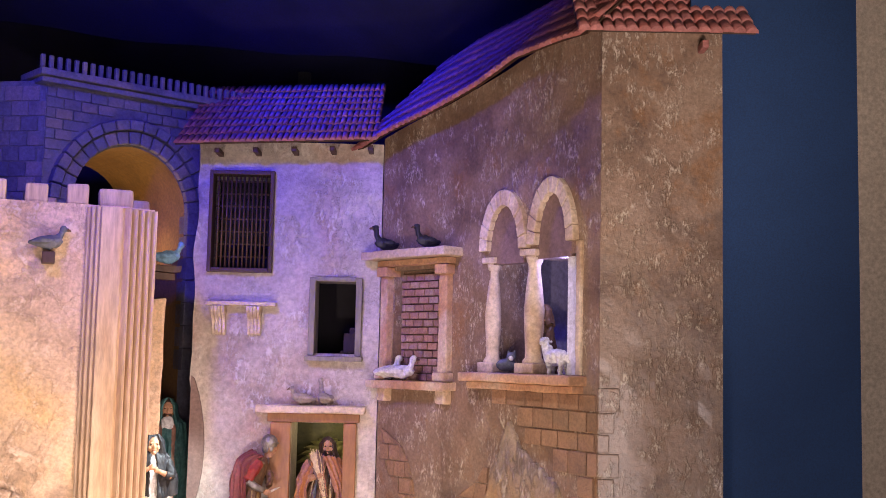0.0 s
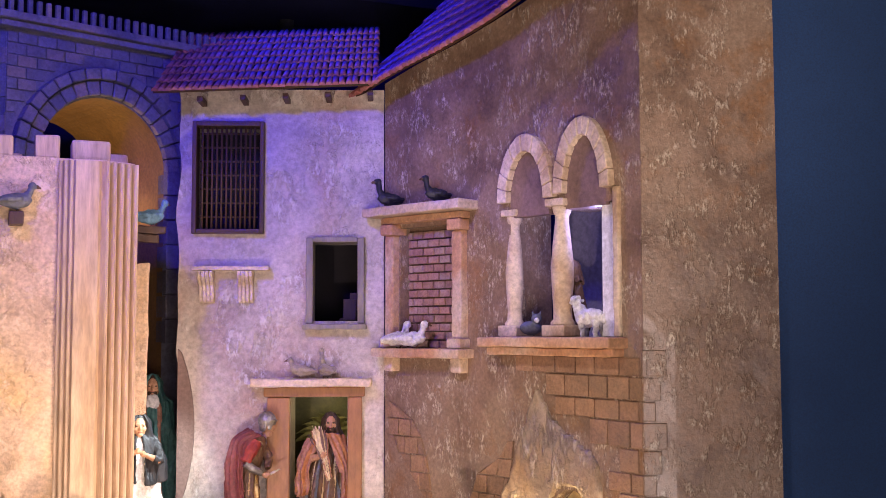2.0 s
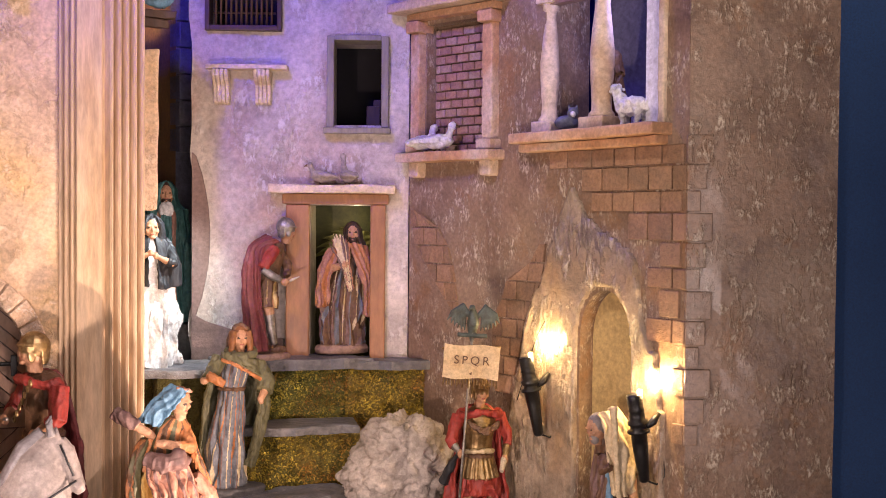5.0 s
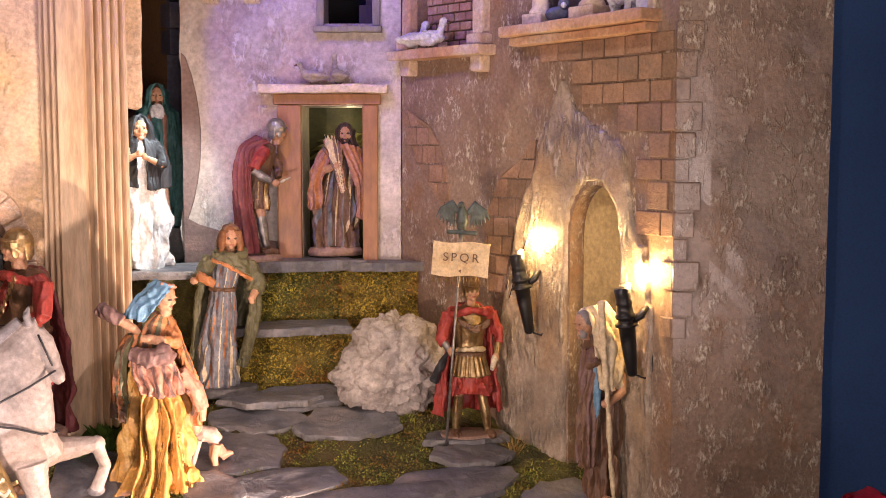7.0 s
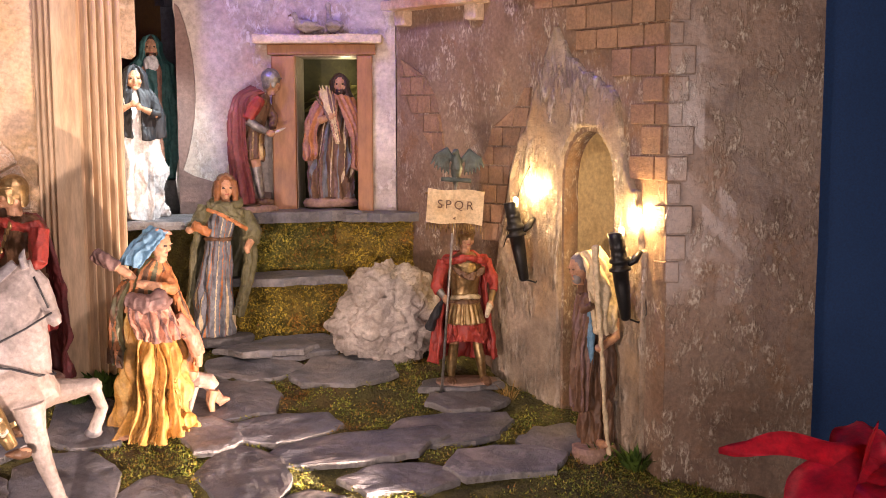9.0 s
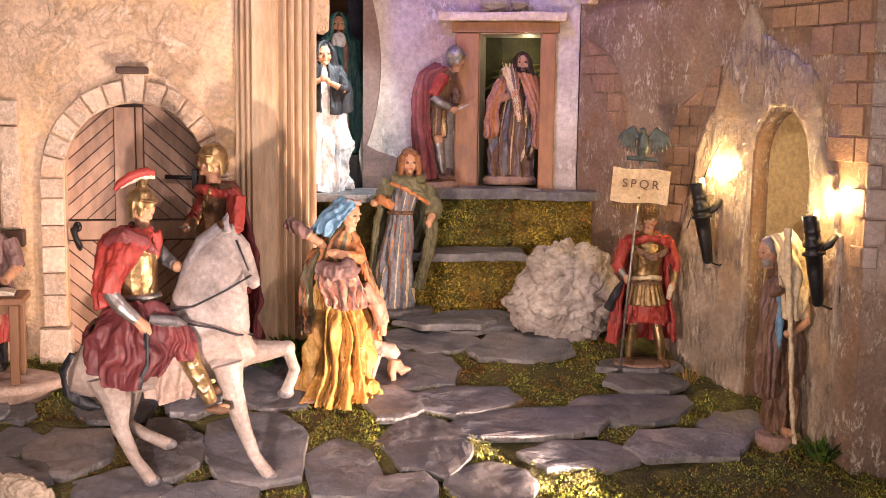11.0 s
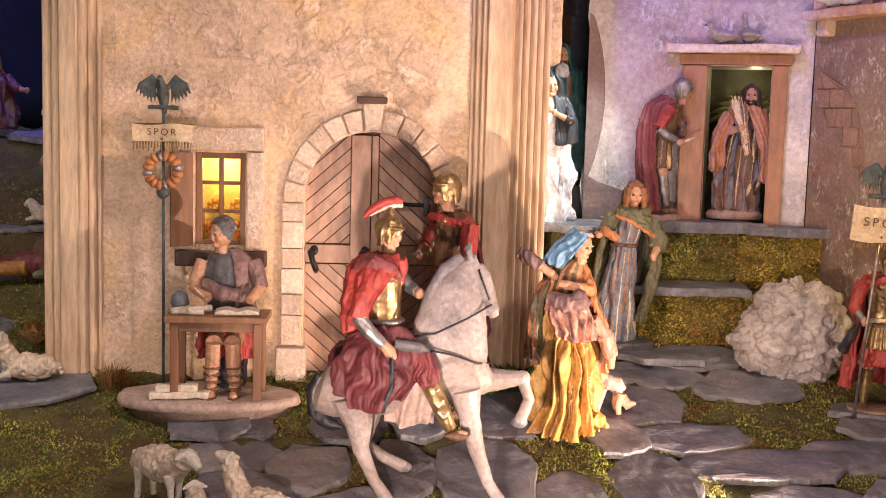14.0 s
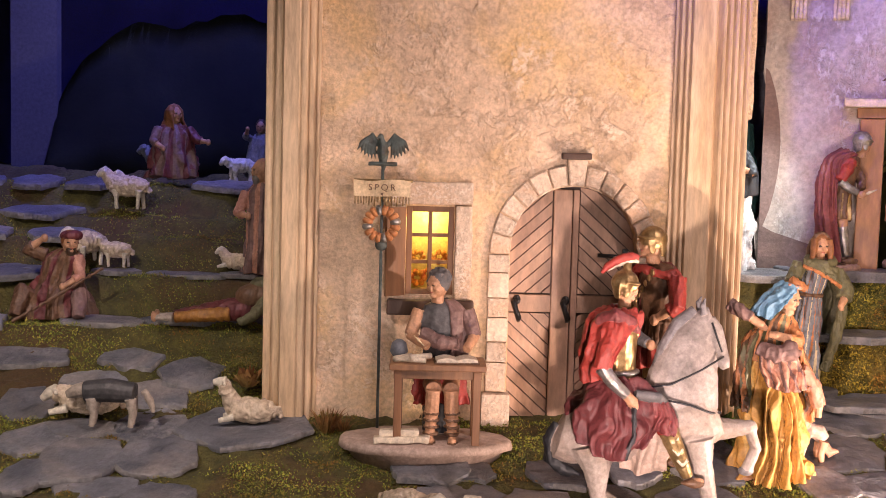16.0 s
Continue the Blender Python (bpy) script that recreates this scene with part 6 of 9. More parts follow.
# standard bearer under the brown house
f = soldier_body(Figure(1.0), cape="red", cape_arc=(-15, 195), cape_len=0.045)
f.arm((-0.047, 0, 0.238), (-0.066, -0.012, 0.195), (-0.050, -0.034, 0.172), "red", 0.015, "steel")
f.arm((0.047, 0, 0.238), (0.066, -0.008, 0.195), (0.052, -0.028, 0.158), "red", 0.015, "gold")
f.head((0, -0.010, 0.287), 0.0215, "hair", helmet="gold", turn=14, nod=8)
f.sheet([[(-0.036, -0.030, 0.236), (0.0, -0.042, 0.222), (0.036, -0.032, 0.232)], [(-0.030, -0.032, 0.226), (0.0, -0.044, 0.208), (0.034, -0.032, 0.220)]], "brown", 20, 8, 0.002, 3)
f.limb([(0.030 * math.cos(a), -0.004 + 0.030 * math.sin(a), 0.170 - 0.006 * math.sin(a)) for a in [math.pi * (1 + i / 10) for i in range(11)]], 0.0042, "cream", 6)
f.limb([(-0.05, -0.03, 0.18), (-0.07, 0.0, 0.13), (-0.075, 0.01, 0.11)], [0.004, 0.009, 0.011], "black")
f.limb([(0.05, -0.028, 0.158), (0.035, -0.05, 0.140)], [0.007, 0.005], "paper")
for v in f.bm.verts:
    v.co.x = v.co.x * 0.86 + 0.10 * max(0.0, 0.16 - v.co.z) * (1 if v.co.x > 0 else -0.3)
f.plinth(0.062, 0.040)
f.place("standard_bearer_figurine", "painted figurine of a soldier in gold cuirass and red cloak", (0.862, 2.405, 0.000), -8, 1.0)

M["linen"] = surface("aged_linen", (0.56, 0.42, 0.25), (0.68, 0.53, 0.34), 18, 0.7, 0.3, 160, (0.50, 0.34, 0.18), 12)


def lettering(text, size, m, parent, material):
    cu = bpy.data.curves.new("letters", "FONT")
    cu.body, cu.size, cu.align_x, cu.align_y, cu.extrude = text, size, "CENTER", "CENTER", 0.0004
    cu.space_character = 1.4
    ob = new("letters", cu)
    me = bpy.data.meshes.new_from_object(ob.evaluated_get(bpy.context.evaluated_depsgraph_get()))
    bpy.data.objects.remove(ob)
    me.materials.append(PAINT[material])
    got = new("letters", me)
    got.parent, got.matrix_basis = parent, m
    return got


def eagle(bm, c, s, slot=0):
    """A small eagle on its perch, its wings raised and drooping."""
    c = Vector(c)

    def at(x, y, z):
        return c + Vector((x, y, z)) * s
    tube(bm, [at(0.02, 0.16, -0.28), at(0.0, 0.10, 0.05), at(-0.01, 0.0, 0.34), at(-0.03, -0.06, 0.62), at(-0.06, -0.10, 0.80)], [0.05 * s, 0.15 * s, 0.21 * s, 0.15 * s, 0.10 * s], 10, slot)
    ball(bm, at(-0.09, -0.12, 0.86), 0.115 * s, slot, 8)
    tube(bm, [at(-0.14, -0.18, 0.86), at(-0.24, -0.26, 0.80)], [0.06 * s, 0.012 * s], 6, slot)
    tube(bm, [at(-0.5, 0.0, -0.06), at(0.5, 0.0, -0.06)], 0.075 * s, 8, slot)
    for k in (-1, 1):
        for i in range(6):
            f = i / 5
            elbow = at(k * (0.30 + 0.16 * f), 0.06, 0.86 + 0.05 * math.sin(3 * f))
            tip = at(k * (0.26 + 0.62 * f), 0.02 - 0.06 * f, 0.10 + 0.30 * f * f)
            tube(bm, [at(k * 0.12, 0.02, 0.56), elbow, elbow.lerp(tip, 0.5) + Vector((k * 0.05 * s, -0.03 * s, 0.05 * s)), tip], [0.08 * s, 0.10 * s, 0.085 * s, 0.02 * s], 7, slot)
    return bm


def banner(parent, cx, cz, w, h, y=0.0, tall=0.48):
    bm = cuts(cuboid(cx - w / 2, cx + w / 2, y - 0.0015, y + 0.0015, cz - h / 2, cz + h / 2), 0.012)
    for v in bm.verts:
        v.co.y += 0.004 * math.sin(60 * v.co.x + 20 * v.co.z)
        v.co.z += 0.002 * math.sin(70 * v.co.x)
    part("cloth", bm, "linen", parent, "aged linen banner")
    fringe = bmesh.new()
    for i in range(20):
        x = cx - w / 2 + w * (i + 0.5) / 20
        tube(fringe, [(x, y, cz - h / 2), (x + 0.001 * math.sin(7 * i), y - 0.002, cz - h / 2 - 0.014 - 0.004 * math.sin(3 * i))], 0.0014, 5)
    part("fringe", fringe, PAINT["gold"], parent, "golden fringe")
    lettering("SPQR", h * tall, Matrix.Translation((cx, y - 0.0065, cz + h * 0.05)) @ pose(0, 0, 0, 90, 0, 0), parent, "brown")
    bm = bmesh.new()
    bmesh.ops.create_cone(bm, segments=3, radius1=0.0035, radius2=0.0035, depth=0.001, cap_ends=True)
    part("mark", placed(bm, Matrix.Translation((cx, y - 0.006, cz - h * 0.34)) @ pose(0, 0, 0, 90, 30, 0)), PAINT["brown"], parent)


std = thing("eagle_banner", "lettered linen banner on a steel pole with a bronze eagle", "banner", m=Matrix.Translation((0.800, 2.368, -0.035)) @ pose(0, 0, 0, 0, 4.0, -14))
part("pole", tube(bmesh.new(), [(0, 0, 0), (0, 0, 0.44)], 0.0026, 8), PAINT["steel"], std)
part("cross_bar", tube(bmesh.new(), [(-0.055, 0.0, 0.405), (0.055, 0.0, 0.413)], 0.0028, 6), PAINT["gold"], std)
part("eagle", modelled(eagle(bmesh.new(), (0.0, 0, 0.436), 0.056), [PAINT["bronze"]], 0.0013), PAINT["bronze"], std, "dark bronze eagle with spread wings")
banner(std, 0.0, 0.384, 0.104, 0.062, -0.0105, 0.36)

# old man leaning on a staff in the niche
f = Figure(2.0)
Y = 2.172
f.cloth([(-0.060, 0.030, 0.032, 1.036, Y), (0.05, 0.034, 0.034, 1.036, Y), (0.13, 0.033, 0.034, 1.035, Y), (0.20, 0.032, 0.032, 1.030, Y), (0.245, 0.020, 0.022, 1.022, Y)], ["brown", "brown"], 44, 20, 0.08, 7)
f.sheet([[(1.014, Y - 0.032, 0.205), (0.998, Y - 0.026, 0.210), (0.994, Y, 0.210)], [(1.008, Y - 0.036, 0.12), (0.990, Y - 0.028, 0.12), (0.984, Y, 0.12)], [(1.004, Y - 0.034, 0.01), (0.990, Y - 0.026, 0.005), (0.984, Y, 0.01)]], ["brown", "mauve"], 26, 20, 0.004, 4)
f.head((0.994, Y - 0.006, 0.258), 0.0195, "grey_hair", beard="grey_hair", turn=-78, nod=14)
f.sheet([[(0.990, Y - 0.018, 0.284), (1.006, Y - 0.028, 0.294), (1.026, Y - 0.012, 0.292), (1.026, Y + 0.014, 0.286)], [(0.992, Y - 0.036, 0.258), (1.016, Y - 0.042, 0.262), (1.046, Y - 0.018, 0.258), (1.046, Y + 0.015, 0.260)],
         [(0.996, Y - 0.044, 0.206), (1.026, Y - 0.048, 0.204), (1.060, Y - 0.020, 0.200), (1.057, Y + 0.015, 0.200)], [(1.002, Y - 0.046, 0.150), (1.028, Y - 0.048, 0.146), (1.060, Y - 0.020, 0.150), (1.057, Y + 0.015, 0.156)]], "cream", 36, 26, 0.0045, 4, 0.006)
f.limb([(1.046, Y - 0.034, 0.170), (1.046, Y - 0.042, 0.138), (1.020, Y - 0.050, 0.124)], [0.012, 0.010, 0.007], "skin")
f.lump((1.013, Y - 0.052, 0.123), 0.009, "skin", (1.2, 1, 0.9), 8)
f.limb([(0.998, Y - 0.030, 0.21), (0.986, Y - 0.046, 0.190), (0.996, Y - 0.054, 0.200)], [0.011, 0.009, 0.007], "brown")
f.limb([(1.004, Y - 0.030, 0.19), (1.002, Y - 0.038, 0.14), (1.006, Y - 0.036, 0.09)], [0.004, 0.006, 0.003], "blue", 8)
f.limb([(1.031, Y - 0.058, -0.066), (1.020, Y - 0.058, 0.02), (1.014, Y - 0.058, 0.12), (1.006, Y - 0.058, 0.19), (1.003, Y - 0.056, 0.25), (1.000, Y - 0.054, 0.300)], [0.0036, 0.0036, 0.004, 0.0042, 0.005, 0.0055], "cream", 8)
f.lump((1.024, Y - 0.044, -0.050), 0.010, "skin", (0.9, 1.8, 0.7), 8)
loft(f.bm, [(1.020, Y - 0.016, -0.084, 0.042, 0.038), (1.020, Y - 0.016, -0.066, 0.043, 0.039), (1.020, Y - 0.016, -0.058, 0.038, 0.034)], 22, f.slot("base"), 0.03, 3, 1.0)
f.place("old_shepherd_figurine", "painted figurine of a stooped old man with a long staff", (-0.0063, 0.0061, 0.0010), 0, 0.985)

# woman in a striped gown on the path
f = Figure(3.0)
Y = 2.655
f.cloth([(0.080, 0.040, 0.033, 0.420, Y), (0.16, 0.036, 0.030, 0.424, Y), (0.22, 0.030, 0.026, 0.430, Y), (0.273, 0.024, 0.022, 0.435, Y), (0.305, 0.029, 0.025, 0.441, Y), (0.332, 0.029, 0.022, 0.446, Y), (0.350, 0.012, 0.012, 0.448, Y)],
        ["stripe", "stripe", "orange", "stripe", "mauve", "stripe", "stripe", "cream"], 64, 26, 0.055, 8)
f.sheet([[(0.464, Y - 0.028, 0.334), (0.484, Y - 0.010, 0.330), (0.470, Y + 0.026, 0.334), (0.430, Y + 0.028, 0.338), (0.408, Y + 0.002, 0.338)], [(0.484, Y - 0.034, 0.268), (0.504, Y - 0.008, 0.266), (0.486, Y + 0.034, 0.262), (0.420, Y + 0.034, 0.262), (0.384, Y + 0.004, 0.264)],
         [(0.476, Y - 0.030, 0.19), (0.494, Y - 0.006, 0.19), (0.476, Y + 0.036, 0.19), (0.410, Y + 0.034, 0.19), (0.377, Y + 0.006, 0.19)], [(0.460, Y - 0.022, 0.120), (0.474, Y + 0.002, 0.115), (0.460, Y + 0.034, 0.110), (0.405, Y + 0.030, 0.110), (0.373, Y + 0.008, 0.118)]], "olive", 54, 28, 0.0045, 8)
f.sheet([[(0.412, Y - 0.018, 0.348), (0.436, Y - 0.030, 0.342), (0.466, Y - 0.032, 0.334), (0.490, Y - 0.012, 0.328)], [(0.412, Y - 0.026, 0.336), (0.438, Y - 0.036, 0.326), (0.470, Y - 0.040, 0.308), (0.496, Y - 0.022, 0.290)]], "olive", 30, 10, 0.002, 3)
f.limb([(0.410, Y - 0.028, 0.334), (0.438, Y - 0.040, 0.322), (0.470, Y - 0.044, 0.303), (0.497, Y - 0.026, 0.286)], [0.0024, 0.0028, 0.0028, 0.0024], "orange", 7)
f.limb([(0.424, Y - 0.004, 0.350), (0.436, Y - 0.024, 0.340), (0.456, Y - 0.028, 0.337), (0.474, Y - 0.014, 0.342), (0.478, Y + 0.006, 0.348)], [0.007, 0.009, 0.009, 0.009, 0.007], "olive", 8)
f.limb([(0.435 + 0.0262 * math.cos(a), Y + 0.0245 * math.sin(a), 0.274 + 0.001 * math.sin(2 * a)) for a in [2 * math.pi * i / 20 for i in range(21)]], 0.0028, "brown", 6)
f.limb([(0.410, Y - 0.004, 0.334), (0.390, Y - 0.020, 0.302), (0.380, Y - 0.034, 0.298)], [0.015, 0.015, 0.011], "olive")
f.lump((0.374, Y - 0.042, 0.296), 0.008, "skin", (1.1, 1.1, 0.9), 8)
f.limb([(0.380, Y - 0.046, 0.306), (0.412, Y - 0.050, 0.290)], [0.009, 0.008], "orange", 8)
f.limb([(0.486, Y - 0.008, 0.322), (0.499, Y - 0.024, 0.286), (0.492, Y - 0.038, 0.270)], [0.015, 0.018, 0.016], "olive")
f.limb([(0.492, Y - 0.040, 0.270), (0.482, Y - 0.050, 0.256), (0.484, Y - 0.054, 0.248)], [0.008, 0.007, 0.004], "skin")
f.head((0.449, Y - 0.008, 0.374), 0.0200, "auburn", turn=4, nod=6)
f.sheet([[(0.436, Y - 0.016, 0.396), (0.449, Y - 0.012, 0.402), (0.462, Y - 0.016, 0.396)], [(0.427, Y - 0.006, 0.378), (0.449, Y + 0.020, 0.382), (0.472, Y - 0.006, 0.378)], [(0.424, Y - 0.002, 0.350), (0.449, Y + 0.026, 0.350), (0.476, Y - 0.002, 0.350)]], "brown", 26, 14, 0.001, 4)
for x0, x1 in ((0.434, 0.430), (0.464, 0.468)):
    f.limb([(x0, Y - 0.016, 0.388), (x0 + (x1 - x0) * 0.6, Y - 0.020, 0.366), (x1, Y - 0.016, 0.340)], [0.007, 0.0075, 0.004], "auburn", 8)
loft(f.bm, [(0.436, Y - 0.006, 0.062, 0.062, 0.040), (0.436, Y - 0.006, 0.075, 0.064, 0.041), (0.436, Y - 0.006, 0.080, 0.060, 0.038)], 24, f.slot("ash"), 0.03, 3, 1.0)
f.place("striped_gown_figurine", "painted figurine of a young woman in striped gown and olive mantle", (0, 0, 0), 0, 1.0)

# woman with a blue veil, a bundle in her arms and a yellow skirt
f = Figure(4.0)
Y = 2.360
# One stripe in four is brighter ochre, a painted highlight on the folds.
f.cloth([(-0.022, 0.068, 0.058, 0.272, Y - 0.014), (0.02, 0.060, 0.054, 0.272, Y - 0.010), (0.07, 0.056, 0.050, 0.272, Y - 0.006), (0.12, 0.052, 0.046, 0.271, Y - 0.002), (0.165, 0.044, 0.040, 0.270, Y), (0.205, 0.032, 0.030, 0.268, Y)],
        ["ochre", "ochre", "gold_ochre", "ochre"], 96, 40, 0.10, 8)
f.sheet([[(0.250, Y - 0.046, 0.150), (0.275, Y - 0.054, 0.145), (0.298, Y - 0.046, 0.150)], [(0.244, Y - 0.056, 0.07), (0.275, Y - 0.064, 0.07), (0.306, Y - 0.054, 0.07)], [(0.228, Y - 0.066, -0.022), (0.275, Y - 0.080, -0.026), (0.318, Y - 0.062, -0.010)]], "ochre", 60, 40, 0.0125, 4)
f.lump((0.300, Y - 0.064, 0.002), 0.017, "ochre", (1.1, 0.8, 0.9), 12).lump((0.326, Y - 0.052, 0.004), 0.014, "ochre", (1.1, 0.8, 0.9), 12)
f.lump((0.218, Y - 0.050, -0.018), 0.008, "skin", (2.0, 0.9, 0.6), 8)
f.cloth([(0.185, 0.038, 0.032, 0.266, Y), (0.225, 0.037, 0.030, 0.269, Y), (0.258, 0.034, 0.024, 0.278, Y), (0.274, 0.014, 0.014, 0.286, Y - 0.002)], ["orange", "olive", "orange", "brown"], 44, 16, 0.05, 7)
f.sheet([[(0.300, Y - 0.010, 0.262), (0.306, Y + 0.012, 0.258), (0.280, Y + 0.028, 0.262)], [(0.318, Y - 0.014, 0.20), (0.326, Y + 0.012, 0.20), (0.290, Y + 0.036, 0.20)], [(0.340, Y - 0.020, 0.14), (0.342, Y + 0.010, 0.13), (0.300, Y + 0.044, 0.13)], [(0.340, Y - 0.016, 0.08), (0.336, Y + 0.014, 0.07), (0.300, Y + 0.046, 0.06)]], ["orange", "orange", "brown"], 36, 24, 0.006, 5)
f.sheet([[(0.240, Y - 0.020, 0.240), (0.234, Y + 0.004, 0.238), (0.250, Y + 0.024, 0.240)], [(0.224, Y - 0.028, 0.205), (0.218, Y, 0.205), (0.236, Y + 0.030, 0.20)], [(0.222, Y - 0.034, 0.150), (0.212, Y, 0.15), (0.232, Y + 0.036, 0.15)], [(0.224, Y - 0.036, 0.095), (0.212, Y, 0.10), (0.228, Y + 0.036, 0.09)]], ["olive", "brown", "orange"], 34, 22, 0.006, 5)
f.limb([(0.236, Y - 0.038, 0.214), (0.262, Y - 0.052, 0.204), (0.288, Y - 0.056, 0.212), (0.302, Y - 0.046, 0.205)], [0.012, 0.017, 0.018, 0.011], "mauve", 12)
f.lump((0.284, Y - 0.058, 0.218), 0.014, "mauve", (1.1, 0.9, 0.9), 12)
f.sheet([[(0.236, Y - 0.044, 0.205), (0.270, Y - 0.060, 0.200), (0.306, Y - 0.048, 0.200)], [(0.236, Y - 0.052, 0.178), (0.276, Y - 0.066, 0.172), (0.314, Y - 0.050, 0.176)], [(0.250, Y - 0.058, 0.150), (0.284, Y - 0.070, 0.142), (0.322, Y - 0.050, 0.146)]], ["mauve", "salmon", "salmon", "salmon"], 44, 18, 0.005, 5)
f.limb([(0.312, Y - 0.034, 0.176), (0.338, Y - 0.034, 0.145), (0.350, Y - 0.032, 0.112)], [0.014, 0.014, 0.011], "salmon")
f.limb([(0.350, Y - 0.032, 0.112), (0.349, Y - 0.034, 0.090)], [0.008, 0.006], "skin")
f.limb([(0.300, Y - 0.006, 0.252), (0.308, Y - 0.030, 0.226), (0.286, Y - 0.044, 0.232)], [0.013, 0.012, 0.009], "orange")
f.limb([(0.288, Y - 0.044, 0.232), (0.262, Y - 0.048, 0.238), (0.250, Y - 0.046, 0.240)], [0.008, 0.008, 0.005], "skin")
f.limb([(0.186, Y - 0.014, 0.288), (0.206, Y - 0.022, 0.276), (0.222, Y - 0.030, 0.266)], [0.011, 0.0115, 0.009], "mauve")
f.limb([(0.222, Y - 0.030, 0.266), (0.240, Y - 0.034, 0.254), (0.250, Y - 0.034, 0.246)], [0.0075, 0.008, 0.004], "skin")
f.head((0.294, Y - 0.012, 0.301), 0.0195, "auburn", turn=42, nod=16)
f.sheet([[(0.306, Y - 0.028, 0.322), (0.290, Y - 0.028, 0.328), (0.278, Y - 0.006, 0.330), (0.290, Y + 0.014, 0.322)], [(0.290, Y - 0.038, 0.306), (0.272, Y - 0.030, 0.314), (0.264, Y - 0.004, 0.314), (0.282, Y + 0.018, 0.306)],
         [(0.272, Y - 0.036, 0.282), (0.250, Y - 0.026, 0.292), (0.242, Y, 0.290), (0.262, Y + 0.022, 0.284)], [(0.256, Y - 0.030, 0.262), (0.236, Y - 0.020, 0.270), (0.230, Y + 0.004, 0.266), (0.250, Y + 0.024, 0.264)]], "blue", 36, 22, 0.003, 5)
f.limb([(0.286, Y - 0.030, 0.326), (0.300, Y - 0.030, 0.324), (0.311, Y - 0.020, 0.318)], 0.0026, "salmon", 6)
f.place("veiled_woman_figurine", "painted figurine of a woman in blue veil and flowing yellow skirt", (0, 0, 0), 0, 1.0)
# creeping child beside her
f = Figure(5.0)
Y = 2.385
f.limb([(0.346, Y, 0.052), (0.358, Y, 0.058), (0.372, Y, 0.054), (0.382, Y, 0.042)], [0.011, 0.0145, 0.0155, 0.012], "chalk", 12)
f.lump((0.342, Y - 0.006, 0.073), 0.0125, "skin", (1, 1, 1.08), 12).lump((0.344, Y - 0.002, 0.078), 0.0122, "auburn", (1.02, 1.02, 0.95), 12)
for y in (-0.012, 0.010):
    f.limb([(0.348, Y + y, 0.050), (0.341, Y + y * 1.2, 0.028), (0.336, Y + y * 1.2, 0.004)], [0.0075, 0.0065, 0.005], "chalk", 8)
    f.limb([(0.380, Y + y, 0.040), (0.374, Y + y, 0.016), (0.376, Y + y, 0.002)], [0.009, 0.007, 0.0055], "skin", 8)
f.limb([(0.382, Y, 0.030), (0.394, Y - 0.004, 0.018), (0.408, Y - 0.006, 0.022)], [0.010, 0.009, 0.004], "salmon", 8)
f.place("child_figurine", "small painted figurine of a creeping child on the slabs", (0, 0, -0.004), 0, 1.0)

# soldier bending before the doorway
f = Figure(6.0)
Y = 2.762
for hip, knee, ankle, foot in (((0.523, Y - 0.014, 0.445), (0.529, Y - 0.018, 0.410), (0.538, Y - 0.020, 0.346), (0.547, Y - 0.021, 0.337)), ((0.515, Y + 0.014, 0.445), (0.518, Y + 0.016, 0.410), (0.518, Y + 0.016, 0.346), (0.527, Y + 0.016, 0.337))):
    f.limb([hip, knee], [0.014, 0.0105], "skin")
    f.limb([knee, Vector(knee).lerp(Vector(ankle), 0.4), ankle], [0.0110, 0.0115, 0.0075], "steel")
    f.lump(foot, 0.0095, "brown", (1.9, 0.9, 0.7), 8)
f.cloth([(0.425, 0.030, 0.033, 0.522, Y), (0.455, 0.026, 0.029, 0.523, Y), (0.482, 0.023, 0.025, 0.525, Y)], ["brown", "gold", "brown"], 40, 10, 0.06, 9)
f.limb([(0.525, Y, 0.475), (0.527, Y, 0.505), (0.536, Y, 0.535), (0.550, Y, 0.560)], [0.024, 0.026, 0.026, 0.014], "brown", 14)
f.limb([(0.548, Y - 0.022, 0.545), (0.552, Y, 0.530), (0.546, Y + 0.020, 0.545)], [0.006, 0.007, 0.006], "gold", 8)
f.head((0.566, Y - 0.004, 0.587), 0.0190, "hair", helmet="steel", turn=88, nod=12)
f.limb([(0.562, Y - 0.004, 0.606), (0.562, Y - 0.004, 0.613)], [0.005, 0.003], "gold", 6)
f.limb([(0.534, Y - 0.024, 0.548), (0.522, Y - 0.036, 0.528), (0.510, Y - 0.040, 0.508)], [0.014, 0.0145, 0.012], "red")
f.limb([(0.510, Y - 0.040, 0.506), (0.526, Y - 0.044, 0.493), (0.546, Y - 0.046, 0.483)], [0.009, 0.0095, 0.007], "steel")
f.lump((0.555, Y - 0.046, 0.479), 0.0078, "skin", (1.2, 1, 1), 8)
f.limb([(0.558, Y - 0.046, 0.478), (0.572, Y - 0.046, 0.485), (0.587, Y - 0.046, 0.491)], [0.0026, 0.0036, 0.001], "paper", 6)
f.limb([(0.552, Y + 0.020, 0.545), (0.570, Y + 0.004, 0.512), (0.566, Y - 0.018, 0.490)], [0.012, 0.010, 0.007], "brown")
